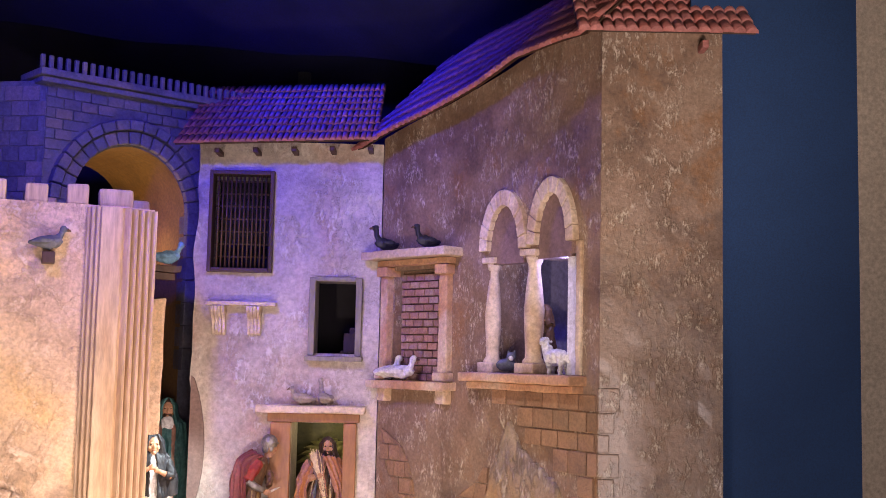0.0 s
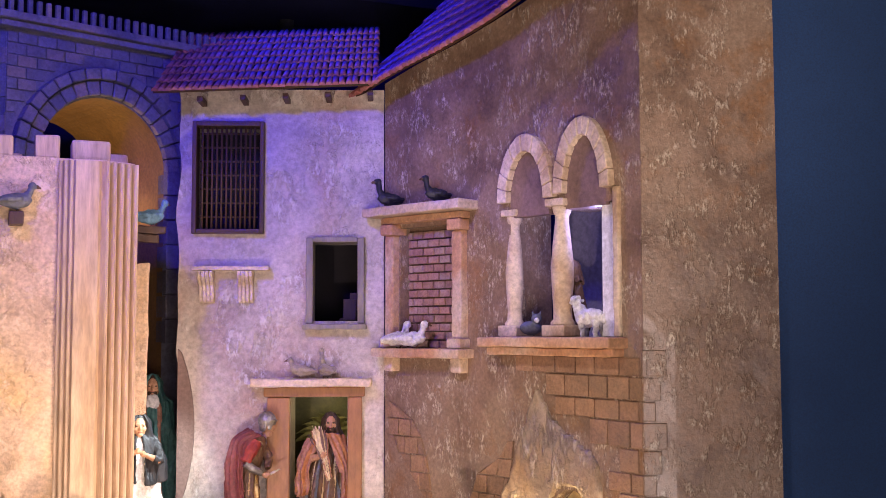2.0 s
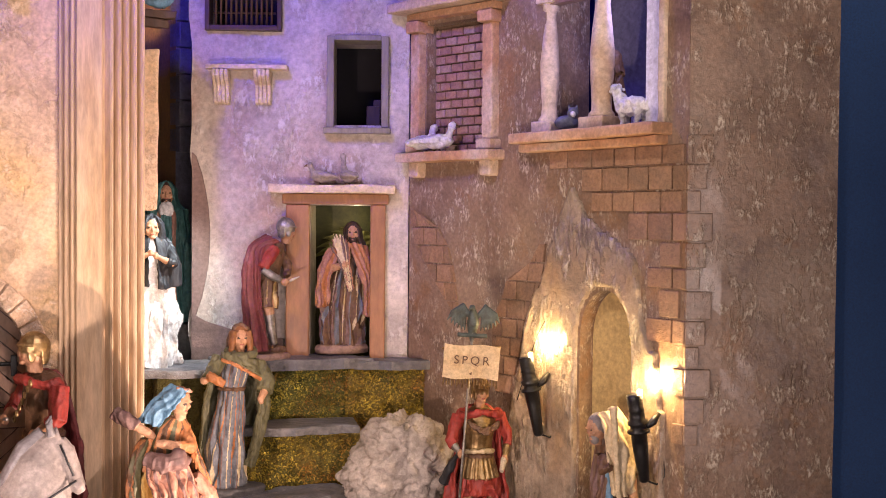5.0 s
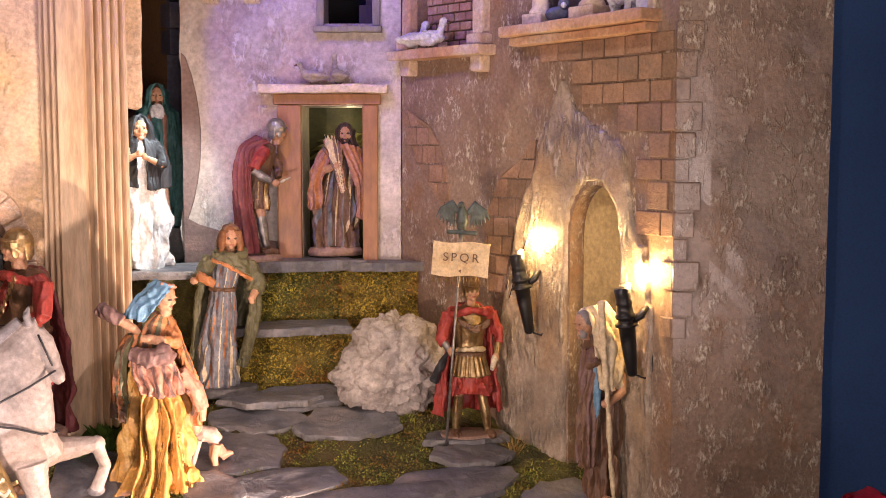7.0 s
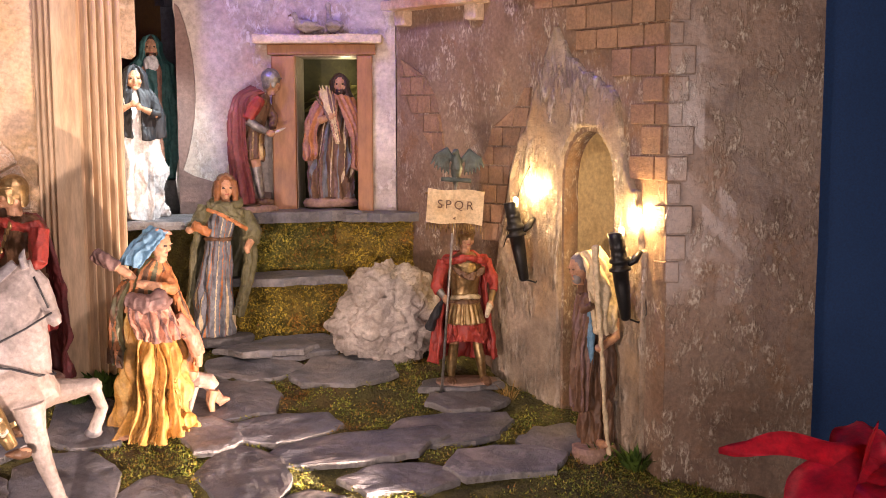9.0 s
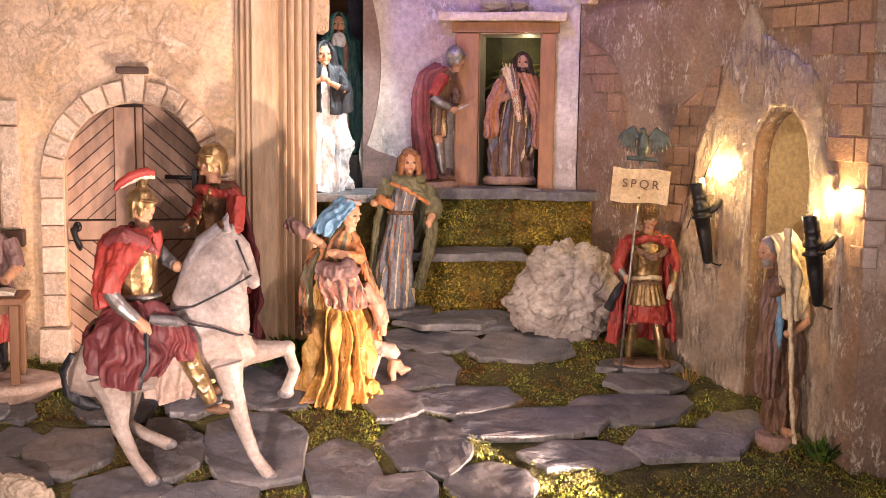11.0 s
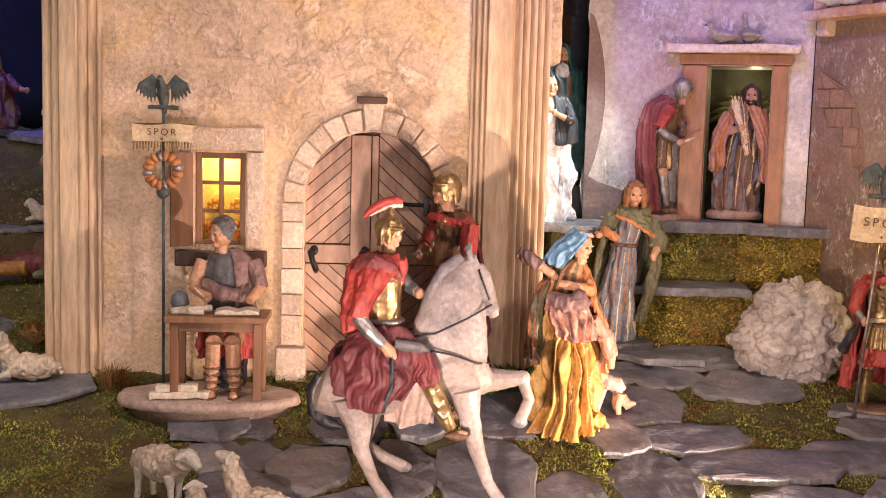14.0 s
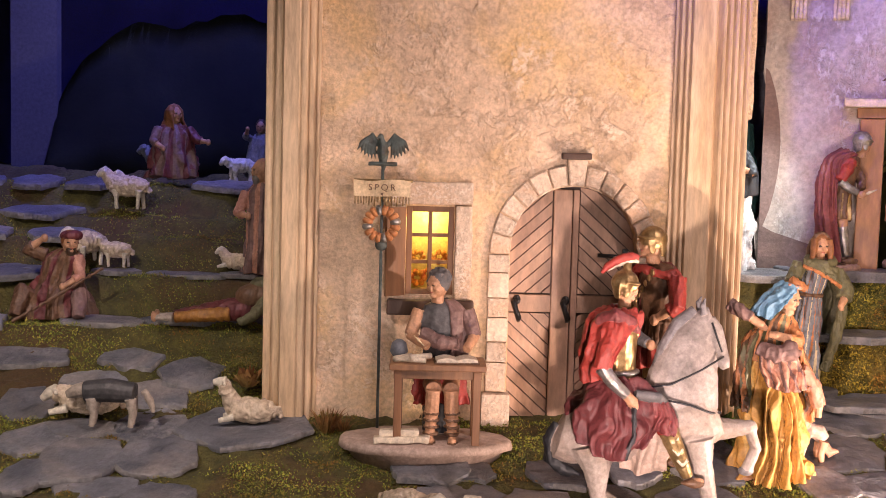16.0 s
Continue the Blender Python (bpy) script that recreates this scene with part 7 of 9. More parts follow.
f.sheet([[(0.548, Y - 0.026, 0.562), (0.534, Y - 0.030, 0.570), (0.526, Y, 0.574), (0.538, Y + 0.026, 0.568)], [(0.512, Y - 0.040, 0.542), (0.499, Y - 0.028, 0.550), (0.495, Y, 0.553), (0.506, Y + 0.030, 0.548)],
         [(0.504, Y - 0.040, 0.492), (0.484, Y - 0.028, 0.497), (0.478, Y, 0.499), (0.490, Y + 0.030, 0.496)], [(0.510, Y - 0.036, 0.420), (0.492, Y - 0.030, 0.420), (0.482, Y, 0.420), (0.494, Y + 0.030, 0.420)],
         [(0.526, Y - 0.034, 0.338), (0.504, Y - 0.032, 0.334), (0.488, Y, 0.336), (0.500, Y + 0.030, 0.336)]], "wine", 36, 32, 0.004, 5)
loft(f.bm, [(0.528, Y - 0.004, 0.316, 0.046, 0.036), (0.528, Y - 0.004, 0.322, 0.047, 0.037), (0.528, Y - 0.004, 0.329, 0.042, 0.033)], 22, f.slot("base"), 0.03, 3, 1.0)
f.place("bending_soldier_figurine", "painted figurine of a stooping soldier in maroon cloak holding a knife", (0, 0, 0), 0, 1.0)

# robed man with reeds in the doorway
f = Figure(7.0)
Y = 2.795
f.cloth([(0.338, 0.046, 0.034, 0.697, Y), (0.42, 0.047, 0.035, 0.698, Y), (0.48, 0.043, 0.033, 0.703, Y), (0.53, 0.036, 0.028, 0.713, Y), (0.556, 0.024, 0.020, 0.718, Y), (0.570, 0.012, 0.012, 0.719, Y)], ["brown", "cream", "brown", "mauve", "stripe", "brown"], 72, 28, 0.075, 10)
f.sheet([[(0.698, Y - 0.028, 0.560), (0.726, Y - 0.032, 0.557), (0.752, Y - 0.006, 0.550)], [(0.712, Y - 0.042, 0.528), (0.744, Y - 0.038, 0.510), (0.762, Y - 0.006, 0.505)], [(0.734, Y - 0.044, 0.468), (0.752, Y - 0.032, 0.455), (0.760, Y, 0.455)], [(0.736, Y - 0.038, 0.405), (0.750, Y - 0.028, 0.398), (0.754, Y, 0.402)]], ["salmon", "orange"], 34, 24, 0.005, 4)
f.sheet([[(0.690, Y - 0.028, 0.552), (0.672, Y - 0.020, 0.545), (0.672, Y + 0.010, 0.545)], [(0.668, Y - 0.040, 0.505), (0.650, Y - 0.022, 0.505), (0.652, Y + 0.010, 0.505)], [(0.660, Y - 0.036, 0.462), (0.644, Y - 0.018, 0.460), (0.650, Y + 0.010, 0.462)], [(0.660, Y - 0.032, 0.424), (0.646, Y - 0.016, 0.420), (0.652, Y + 0.010, 0.424)]], ["salmon", "orange"], 30, 22, 0.005, 3)
f.head((0.719, Y - 0.010, 0.580), 0.0185, "hair", beard="hair", hood="hair", turn=-14)
f.limb([(0.668, Y - 0.036, 0.505), (0.682, Y - 0.052, 0.512)], [0.009, 0.007], "skin")
f.lump((0.688, Y - 0.054, 0.514), 0.008, "skin", n=8)
rnd = random.Random(3)
for i in range(20):
    a = rnd.uniform(-1, 1)
    f.limb([(0.702 + 0.006 * a, Y - 0.052, 0.455 + 0.02 * rnd.random()), (0.688 + 0.010 * a, Y - 0.056, 0.515), (0.676 + 0.024 * a, Y - 0.052 + 0.008 * rnd.random(), 0.555 + 0.025 * rnd.random())], [0.0024, 0.0024, 0.0012], ("cream", "mauve", "salmon", "cream")[i % 4], 5)
loft(f.bm, [(0.697, Y - 0.002, 0.320, 0.058, 0.038), (0.697, Y - 0.002, 0.330, 0.060, 0.040), (0.697, Y - 0.002, 0.338, 0.054, 0.036)], 24, f.slot("base"), 0.03, 3, 2.0)
f.place("robed_man_figurine", "painted figurine of a robed man with a sheaf of reeds", (0, 0, 0), 0, 1.0)

# women in the passage
f = Figure(8.0)
f.cloth([(0.0, 0.050, 0.042, 0, 0), (0.10, 0.050, 0.040, 0, 0), (0.18, 0.042, 0.034, 0, 0), (0.24, 0.040, 0.028, 0, 0), (0.26, 0.015, 0.014, 0, 0)], "white", 54, 20, 0.075, 9)
f.cloth([(0.16, 0.056, 0.044, 0, 0), (0.21, 0.052, 0.038, 0, 0), (0.25, 0.040, 0.028, 0, 0), (0.265, 0.018, 0.016, 0, 0)], "black", 40, 12, 0.05, 7, (-80, 260))
f.head((0, -0.008, 0.275), 0.021, "black", hood="black")
f.arm((0.035, -0.01, 0.235), (0.040, -0.036, 0.205), (0.004, -0.046, 0.222), "black", 0.012)
f.arm((-0.035, -0.01, 0.235), (-0.040, -0.036, 0.21), (-0.006, -0.046, 0.228), "black", 0.012)
f.place("white_gown_figurine", "painted figurine of a mourning woman in white gown and black veil", (0.292, 2.782, 0.307), 0, 1.02)
f = Figure(9.0)
f.cloth([(0.0, 0.050, 0.042, 0, 0), (0.14, 0.046, 0.038, 0, 0), (0.24, 0.044, 0.030, 0, 0), (0.262, 0.015, 0.014, 0, 0)], ["teal", "salmon", "teal"], 48, 16, 0.06, 8)
f.cloth([(0.02, 0.060, 0.050, 0, 0), (0.16, 0.054, 0.042, 0, 0), (0.25, 0.044, 0.030, 0, 0), (0.27, 0.018, 0.016, 0, 0)], "teal", 40, 14, 0.06, 7, (-50, 230))
f.head((0, -0.006, 0.284), 0.021, "hair", beard="hair", hood="teal")
f.lump((0, -0.024, 0.248), 0.014, "white", (1.2, 0.6, 1.4), 8)
f.place("teal_robe_figurine", "painted figurine of a bearded man in teal robe", (0.345, 2.975, 0.378), -6, 1.0)
f = Figure(9.5)
f.cloth([(0.0, 0.046, 0.040, 0, 0), (0.24, 0.040, 0.030, 0, 0), (0.262, 0.015, 0.014, 0, 0)], "teal", 40, 14, 0.06, 8)
f.head((0, -0.006, 0.284), 0.020, "auburn", hood="brown")
f.place("hooded_figurine", "painted figurine of a hooded person in dark teal", (0.232, 2.90, 0.306), 0, 1.0)

# guard beside the tower door
f = soldier_body(Figure(10.0), cape="wine", cape_arc=(62, 190), cape_len=0.0, cuirass="brown")
f.arm((-0.047, 0, 0.238), (-0.060, -0.020, 0.198), (-0.030, -0.048, 0.186), "red", 0.015)
f.arm((0.047, 0, 0.238), (0.064, -0.010, 0.195), (0.040, -0.036, 0.170), "red", 0.016)
f.limb([(-0.02, -0.048, 0.188), (-0.046, -0.062, 0.186)], [0.003, 0.001], "steel", 6)
for i in range(7):
    f.lump((0.030 - 0.009 * i, -0.036, 0.246 - 0.010 * i), 0.005, "gold", (1, 0.5, 1.2), 6)
f.head((0, -0.018, 0.290), 0.0215, "hair", helmet="gold", turn=-12)
f.plinth(0.062, 0.042, 0.014)
f.place("guard_figurine", "painted figurine of a helmeted guard in red tunic and cloak", (0.080, 2.440, 0.058), -66, 1.13)

# ---- the horse and its rider ----
f = Figure(11.0)
bm = f.bm
HY = 2.115
hs = f.slot("horse")


def body_rings(rings, slot, n=20):
    """Rings (x, z, half width, half height, lean) across a spine that runs along x."""
    rows = []
    for x, z, wy, hz, tilt in rings:
        t = radians(tilt)
        rows.append([bm.verts.new((x - hz * math.sin(a) * math.sin(t), HY + wy * math.cos(a), z + hz * math.sin(a) * math.cos(t))) for a in [2 * math.pi * i / n for i in range(n)]])
    for p, q in zip(rows, rows[1:]):
        for j in range(n):
            fc = bm.faces.new((p[j], q[j], q[(j + 1) % n], p[(j + 1) % n]))
            fc.material_index, fc.smooth = slot, True
    for r, o in ((rows[0], 1), (rows[-1], -1)):
        fc = bm.faces.new(r[::o])
        fc.material_index, fc.smooth = slot, True


body_rings([(-0.148, 0.098, 0.010, 0.014, -20), (-0.138, 0.100, 0.030, 0.036, -15), (-0.112, 0.103, 0.043, 0.048, -8), (-0.075, 0.105, 0.044, 0.048, 0), (-0.03, 0.108, 0.045, 0.046, 0), (0.02, 0.116, 0.044, 0.048, 6),
            (0.060, 0.132, 0.042, 0.054, 14), (0.092, 0.140, 0.036, 0.050, 22), (0.110, 0.138, 0.022, 0.034, 25), (0.117, 0.136, 0.008, 0.012, 25)], hs)
body_rings([(0.048, 0.130, 0.040, 0.066, 62), (0.057, 0.180, 0.033, 0.062, 66), (0.064, 0.220, 0.027, 0.053, 64), (0.072, 0.255, 0.022, 0.041, 58), (0.086, 0.284, 0.017, 0.024, 40), (0.094, 0.300, 0.010, 0.012, 20)], f.slot("horse_grey"))
body_rings([(0.082, 0.286, 0.016, 0.022, -62), (0.096, 0.270, 0.0165, 0.021, -62), (0.107, 0.250, 0.013, 0.016, -62), (0.114, 0.234, 0.0105, 0.0125, -60), (0.120, 0.222, 0.010, 0.011, -58), (0.124, 0.214, 0.005, 0.006, -58)], f.slot("horse_grey"))
for y in (-0.012, 0.012):
    f.limb([(0.082, HY + y, 0.300), (0.079, HY + y * 1.2, 0.316), (0.083, HY + y * 1.1, 0.326)], [0.006, 0.005, 0.001], "mane", 6)
f.limb([(0.070, HY, 0.306), (0.045, HY, 0.284), (0.026, HY, 0.245), (0.014, HY, 0.205), (0.008, HY, 0.175)], [0.008, 0.011, 0.012, 0.012, 0.006], "mane")
for pts, r in (([(-0.092, HY - 0.026, 0.095), (-0.080, HY - 0.028, 0.055), (-0.076, HY - 0.027, 0.012), (-0.056, HY - 0.03, -0.034), (-0.032, HY - 0.032, -0.068)], (0.034, 0.022, 0.012, 0.009, 0.010)),
               ([(-0.086, HY + 0.024, 0.090), (-0.066, HY + 0.024, 0.052), (-0.072, HY + 0.024, 0.006), (-0.042, HY + 0.024, -0.014), (-0.010, HY + 0.024, -0.030)], (0.034, 0.021, 0.012, 0.009, 0.010)),
               ([(0.078, HY - 0.022, 0.105), (0.086, HY - 0.024, 0.065), (0.099, HY - 0.026, 0.014), (0.118, HY - 0.030, -0.038), (0.140, HY - 0.034, -0.070)], (0.026, 0.017, 0.0125, 0.009, 0.010)),
               ([(0.090, HY + 0.020, 0.110), (0.126, HY + 0.018, 0.112), (0.170, HY + 0.016, 0.115), (0.182, HY + 0.016, 0.082), (0.168, HY + 0.016, 0.045)], (0.024, 0.018, 0.013, 0.009, 0.010))):
    f.limb(pts, r, "horse", 12)
    f.lump(pts[-1], 0.012, "mane", (1.15, 0.9, 0.7), 8)
    f.lump(pts[2], 0.0135, "horse", n=8)
f.limb([(-0.140, HY, 0.120), (-0.152, HY, 0.095), (-0.148, HY + 0.004, 0.062), (-0.126, HY, 0.044), (-0.104, HY - 0.006, 0.040)], [0.008, 0.011, 0.012, 0.010, 0.003], "black")
for s in (-1, 1):
    f.wire([(0.116, HY + s * 0.012, 0.234), (0.080, HY + s * 0.026, 0.215), (0.030, HY + s * 0.034, 0.192), (-0.012, HY + s * 0.03, 0.185)], 0.0017, "black")
    f.wire([(0.020, HY + s * 0.047, 0.170), (0.060, HY + s * 0.044, 0.162), (0.095, HY + s * 0.034, 0.148), (0.118, HY, 0.142)], 0.0017, "black")
    f.wire([(0.094, HY + s * 0.017, 0.288), (0.112, HY + s * 0.016, 0.242)], 0.0016, "black")
f.cloth([(0.052, 0.040, 0.046, 0.0, HY), (0.09, 0.042, 0.048, 0, HY), (0.14, 0.036, 0.046, 0, HY)], "chalk", 30, 8, 0.06, 6, (190, 350), 0.004)
f.place("horse_figurine", "painted figurine of a grey-white horse with one foreleg raised", (0, 0, 0), 0)

f = Figure(12.0)
Y = HY
f.cloth([(0.150, 0.034, 0.036, -0.046, Y), (0.195, 0.029, 0.030, -0.050, Y), (0.232, 0.032, 0.033, -0.052, Y), (0.268, 0.034, 0.040, -0.053, Y), (0.290, 0.028, 0.036, -0.052, Y), (0.303, 0.014, 0.016, -0.048, Y)], "gold", 30, 18, 0.010, 5)
f.limb([(-0.048 + 0.031 * math.cos(a), Y + 0.032 * math.sin(a), 0.206) for a in [2 * math.pi * i / 16 for i in range(17)]], 0.004, "steel", 6)
f.sheet([[(-0.024, Y - 0.014, 0.306), (-0.044, Y - 0.024, 0.308), (-0.064, Y - 0.016, 0.306), (-0.068, Y + 0.010, 0.306), (-0.048, Y + 0.026, 0.306)], [(-0.030, Y - 0.042, 0.284), (-0.058, Y - 0.056, 0.284), (-0.090, Y - 0.034, 0.288), (-0.092, Y + 0.012, 0.288), (-0.060, Y + 0.048, 0.284)],
         [(-0.060, Y - 0.068, 0.242), (-0.084, Y - 0.070, 0.236), (-0.102, Y - 0.040, 0.242), (-0.103, Y + 0.010, 0.240), (-0.085, Y + 0.046, 0.238)], [(-0.074, Y - 0.066, 0.205), (-0.090, Y - 0.064, 0.200), (-0.100, Y - 0.036, 0.192), (-0.101, Y + 0.010, 0.188), (-0.088, Y + 0.040, 0.190)]], "red", 44, 26, 0.0035, 6)
f.limb([(-0.086, Y - 0.032, 0.288), (-0.062, Y - 0.050, 0.300), (-0.036, Y - 0.040, 0.288), (-0.024, Y - 0.014, 0.272)], [0.010, 0.011, 0.009, 0.006], "wine", 10)
f.limb([(-0.024, Y - 0.012, 0.300), (-0.020, Y - 0.010, 0.285), (-0.022, Y - 0.006, 0.262)], [0.011, 0.009, 0.005], "red", 10)
f.sheet([[(-0.014, Y - 0.036, 0.200), (-0.042, Y - 0.042, 0.202), (-0.076, Y - 0.032, 0.202), (-0.082, Y + 0.020, 0.200)], [(0.014, Y - 0.054, 0.168), (-0.042, Y - 0.066, 0.166), (-0.094, Y - 0.054, 0.170), (-0.106, Y + 0.020, 0.168)],
         [(0.004, Y - 0.066, 0.130), (-0.050, Y - 0.074, 0.124), (-0.106, Y - 0.060, 0.142), (-0.120, Y + 0.018, 0.152)], [(-0.018, Y - 0.068, 0.100), (-0.066, Y - 0.074, 0.080), (-0.104, Y - 0.064, 0.100), (-0.122, Y - 0.004, 0.128)]], "maroon", 50, 30, 0.0060, 4, 0.006)
for sd in (-1, 1):
    hip, knee, foot = Vector((-0.030, Y + 0.034 * sd, 0.168)), Vector((0.016, Y + 0.058 * sd, 0.140)), Vector((0.056, Y + 0.060 * sd, 0.054))
    f.limb([hip, hip.lerp(knee, 0.55), knee], [0.023, 0.022, 0.017], "maroon", 12)
    f.limb([knee, knee.lerp(foot, 0.22)], [0.0165, 0.0145], "red")
    f.limb([knee.lerp(foot, 0.18), knee.lerp(foot, 0.30), knee.lerp(foot, 0.6), foot], [0.0155, 0.0150, 0.0135, 0.0095], "gold", 12)
    f.lump(foot + Vector((0.008, 0, -0.010)), 0.0100, "brown", (1.9, 0.9, 0.65), 8)
    f.lump(foot + Vector((0.016, 0, -0.006)), 0.0065, "skin", (1.6, 0.9, 0.7), 8)
    for k in range(3):
        q = knee.lerp(foot, 0.34 + 0.2 * k) + Vector((-0.002, 0.0138 * sd, 0))
        f.limb([q + Vector((-0.007, -0.003 * sd, 0.006)), q + Vector((0.001, -0.001 * sd, -0.002)), q + Vector((0.009, -0.003 * sd, 0.006))], 0.0024, "paper", 6)
f.sheet([[(-0.010, Y - 0.058, 0.182), (0.012, Y - 0.056, 0.172), (0.020, Y - 0.040, 0.172)], [(0.000, Y - 0.072, 0.150), (0.022, Y - 0.072, 0.142), (0.034, Y - 0.050, 0.140)], [(-0.006, Y - 0.072, 0.128), (0.018, Y - 0.076, 0.122), (0.032, Y - 0.056, 0.124)]], "wine", 26, 16, 0.004, 4)
f.limb([(-0.062, Y - 0.046, 0.282), (-0.078, Y - 0.062, 0.250), (-0.084, Y - 0.068, 0.220)], [0.015, 0.015, 0.013], "red")
f.limb([(-0.084, Y - 0.068, 0.222), (-0.068, Y - 0.074, 0.202), (-0.046, Y - 0.074, 0.182)], [0.0105, 0.0110, 0.0085], "steel", 12)
f.limb([(-0.046, Y - 0.074, 0.182), (-0.036, Y - 0.074, 0.172), (-0.030, Y - 0.072, 0.160)], [0.008, 0.009, 0.005], "skin")
f.limb([(-0.030, Y - 0.062, 0.182), (0.006, Y - 0.060, 0.176), (0.020, Y - 0.050, 0.168)], [0.007, 0.009, 0.005], "ash")
f.limb([(-0.034, Y - 0.076, 0.165), (-0.034, Y - 0.082, 0.12), (-0.046, Y - 0.080, 0.084)], [0.004, 0.0035, 0.0035], "black", 6)
f.limb([(-0.036, Y + 0.042, 0.280), (-0.008, Y + 0.046, 0.252), (0.004, Y + 0.026, 0.246)], [0.014, 0.011, 0.009], "ash")
f.lump((0.008, Y + 0.020, 0.244), 0.0085, "skin", n=8)
f.head((-0.041, Y - 0.002, 0.339), 0.0200, "hair", helmet="gold", turn=74, nod=10)
crest = [(-0.079, Y, 0.360), (-0.070, Y, 0.371), (-0.058, Y, 0.379), (-0.045, Y, 0.385), (-0.032, Y, 0.388), (-0.021, Y, 0.386)]
f.limb(crest, [0.003, 0.0060, 0.0068, 0.0070, 0.0066, 0.0036], "crest", 10)
f.limb([(x, y, z - 0.007) for x, y, z in crest[1:]], [0.002, 0.0040, 0.0045, 0.0045, 0.003], "paper", 8)
f.limb([(-0.040, Y, 0.358), (-0.038, Y, 0.376)], [0.008, 0.006], "gold", 8)
f.place("rider_figurine", "painted figurine of a mounted officer in gold cuirass and red cloak", (0, 0, 0), 0)

# ---- the scribe at his table ----
disc = bmesh.new()
loft(disc, [(-0.350, 2.392, -0.035, 0.120, 0.060), (-0.350, 2.392, 0.004, 0.146, 0.078), (-0.350, 2.392, 0.008, 0.160, 0.090), (-0.350, 2.392, 0.020, 0.157, 0.087), (-0.350, 2.392, 0.024, 0.150, 0.080)], 48, 0, 0.018, 3, 1.2)
tagged(part("round_base", rough_up(disc, 0.003, 45), PAINT["chalk"]), "oval brown plaster base with chipped edge", "base")
tb = thing("writing_table", "small reddish-brown wooden writing table", "table", m=Matrix.Translation((-0.329, 2.372, 0.0215)) @ pose(0, 0, 0, 0, 0, 0))
part("tabletop", cuboid(-0.086, 0.086, -0.050, 0.044, 0.136, 0.147, 0.002), "wood", tb)
part("apron", cuboid(-0.078, 0.078, -0.040, -0.034, 0.120, 0.135, 0.001), "wood", tb)
for x in (-0.070, 0.070):
    for y in (-0.036, 0.034):
        part("leg", cuboid(x - 0.007, x + 0.007, y - 0.007, y + 0.007, 0.002, 0.135, 0.0015), "wood", tb)
bk = thing("open_book", "open book with aged cream pages on the table", "book", m=Matrix.Translation((-0.296, 2.356, 0.1685)) @ pose(0, 0, 0, 0, 0, 4))
part("cover", cuboid(-0.040, 0.040, -0.022, 0.022, 0.0, 0.003, 0.001), PAINT["brown"], bk)
for s in (-1, 1):
    bm = cuts(cuboid(min(0, s * 0.037), max(0, s * 0.037), -0.020, 0.020, 0.003, 0.007, 0.0005), 0.008, (0,))
    for v in bm.verts:
        if v.co.z > 0.005:
            v.co.z += 0.004 * math.sin(math.pi * min(1.0, abs(v.co.x) / 0.037))
    part("page", bm, PAINT["paper"], bk)
for i, (x, y, a) in enumerate(((-0.385, 2.352, 20), (-0.372, 2.344, -12), (-0.392, 2.364, 50), (-0.36, 2.352, 35))):
    bm = tube(bmesh.new(), [(-0.022, 0, 0), (0.022, 0, 0)], 0.0055, 10)
    placed(bm, Matrix.Translation((x, y, 0.174 + 0.004 * (i == 3))) @ pose(0, 0, 0, 0, 0, a))
    tagged(part("paper_scroll", bm, PAINT["paper"]), "rolled cream paper scroll on the table", "scroll", "scrolls on the table")
bm = bmesh.new()
loft(bm, [(-0.400, 2.395, 0.168, 0.010, 0.010), (-0.400, 2.395, 0.180, 0.017, 0.017), (-0.400, 2.395, 0.196, 0.013, 0.013), (-0.400, 2.395, 0.202, 0.005, 0.005)], 14)
tagged(part("ink_jug", bm, PAINT["bird_grey"]), "round dark ink jug on the table", "jug")
for i, (x, y, z, a) in enumerate(((-0.405, 2.335, 0.031, 6), (-0.375, 2.345, 0.031, -8), (-0.395, 2.340, 0.043, 3))):
    bm = rough_up(cuts(cuboid(-0.035, 0.035, -0.010, 0.010, -0.006, 0.006, 0.002), 0.008), 0.002, 60, i)
    tagged(part("old_scroll", placed(bm, Matrix.Translation((x, y, z)) @ pose(0, 0, 0, 0, 0, a)), PAINT["paper"]), "worn bundle of papers lying under the table", "papers", "papers under the table")

f = Figure(13.0)
SX, SY = -0.322, 2.425
f.cloth([(0.125, 0.040, 0.034, SX, SY), (0.18, 0.034, 0.026, SX, SY), (0.235, 0.042, 0.028, SX, SY), (0.262, 0.034, 0.022, SX, SY), (0.272, 0.014, 0.013, SX, SY)], "ash", 30, 14, 0.03, 6)
f.cloth([(0.14, 0.046, 0.036, SX + 0.004, SY), (0.20, 0.044, 0.032, SX + 0.006, SY), (0.255, 0.040, 0.028, SX + 0.004, SY), (0.274, 0.020, 0.018, SX, SY)], "mauve", 34, 12, 0.06, 7, (-75, 95))
f.cloth([(0.085, 0.050, 0.044, SX, SY - 0.008), (0.13, 0.048, 0.042, SX, SY - 0.006), (0.155, 0.038, 0.034, SX, SY)], "red", 36, 8, 0.07, 8)
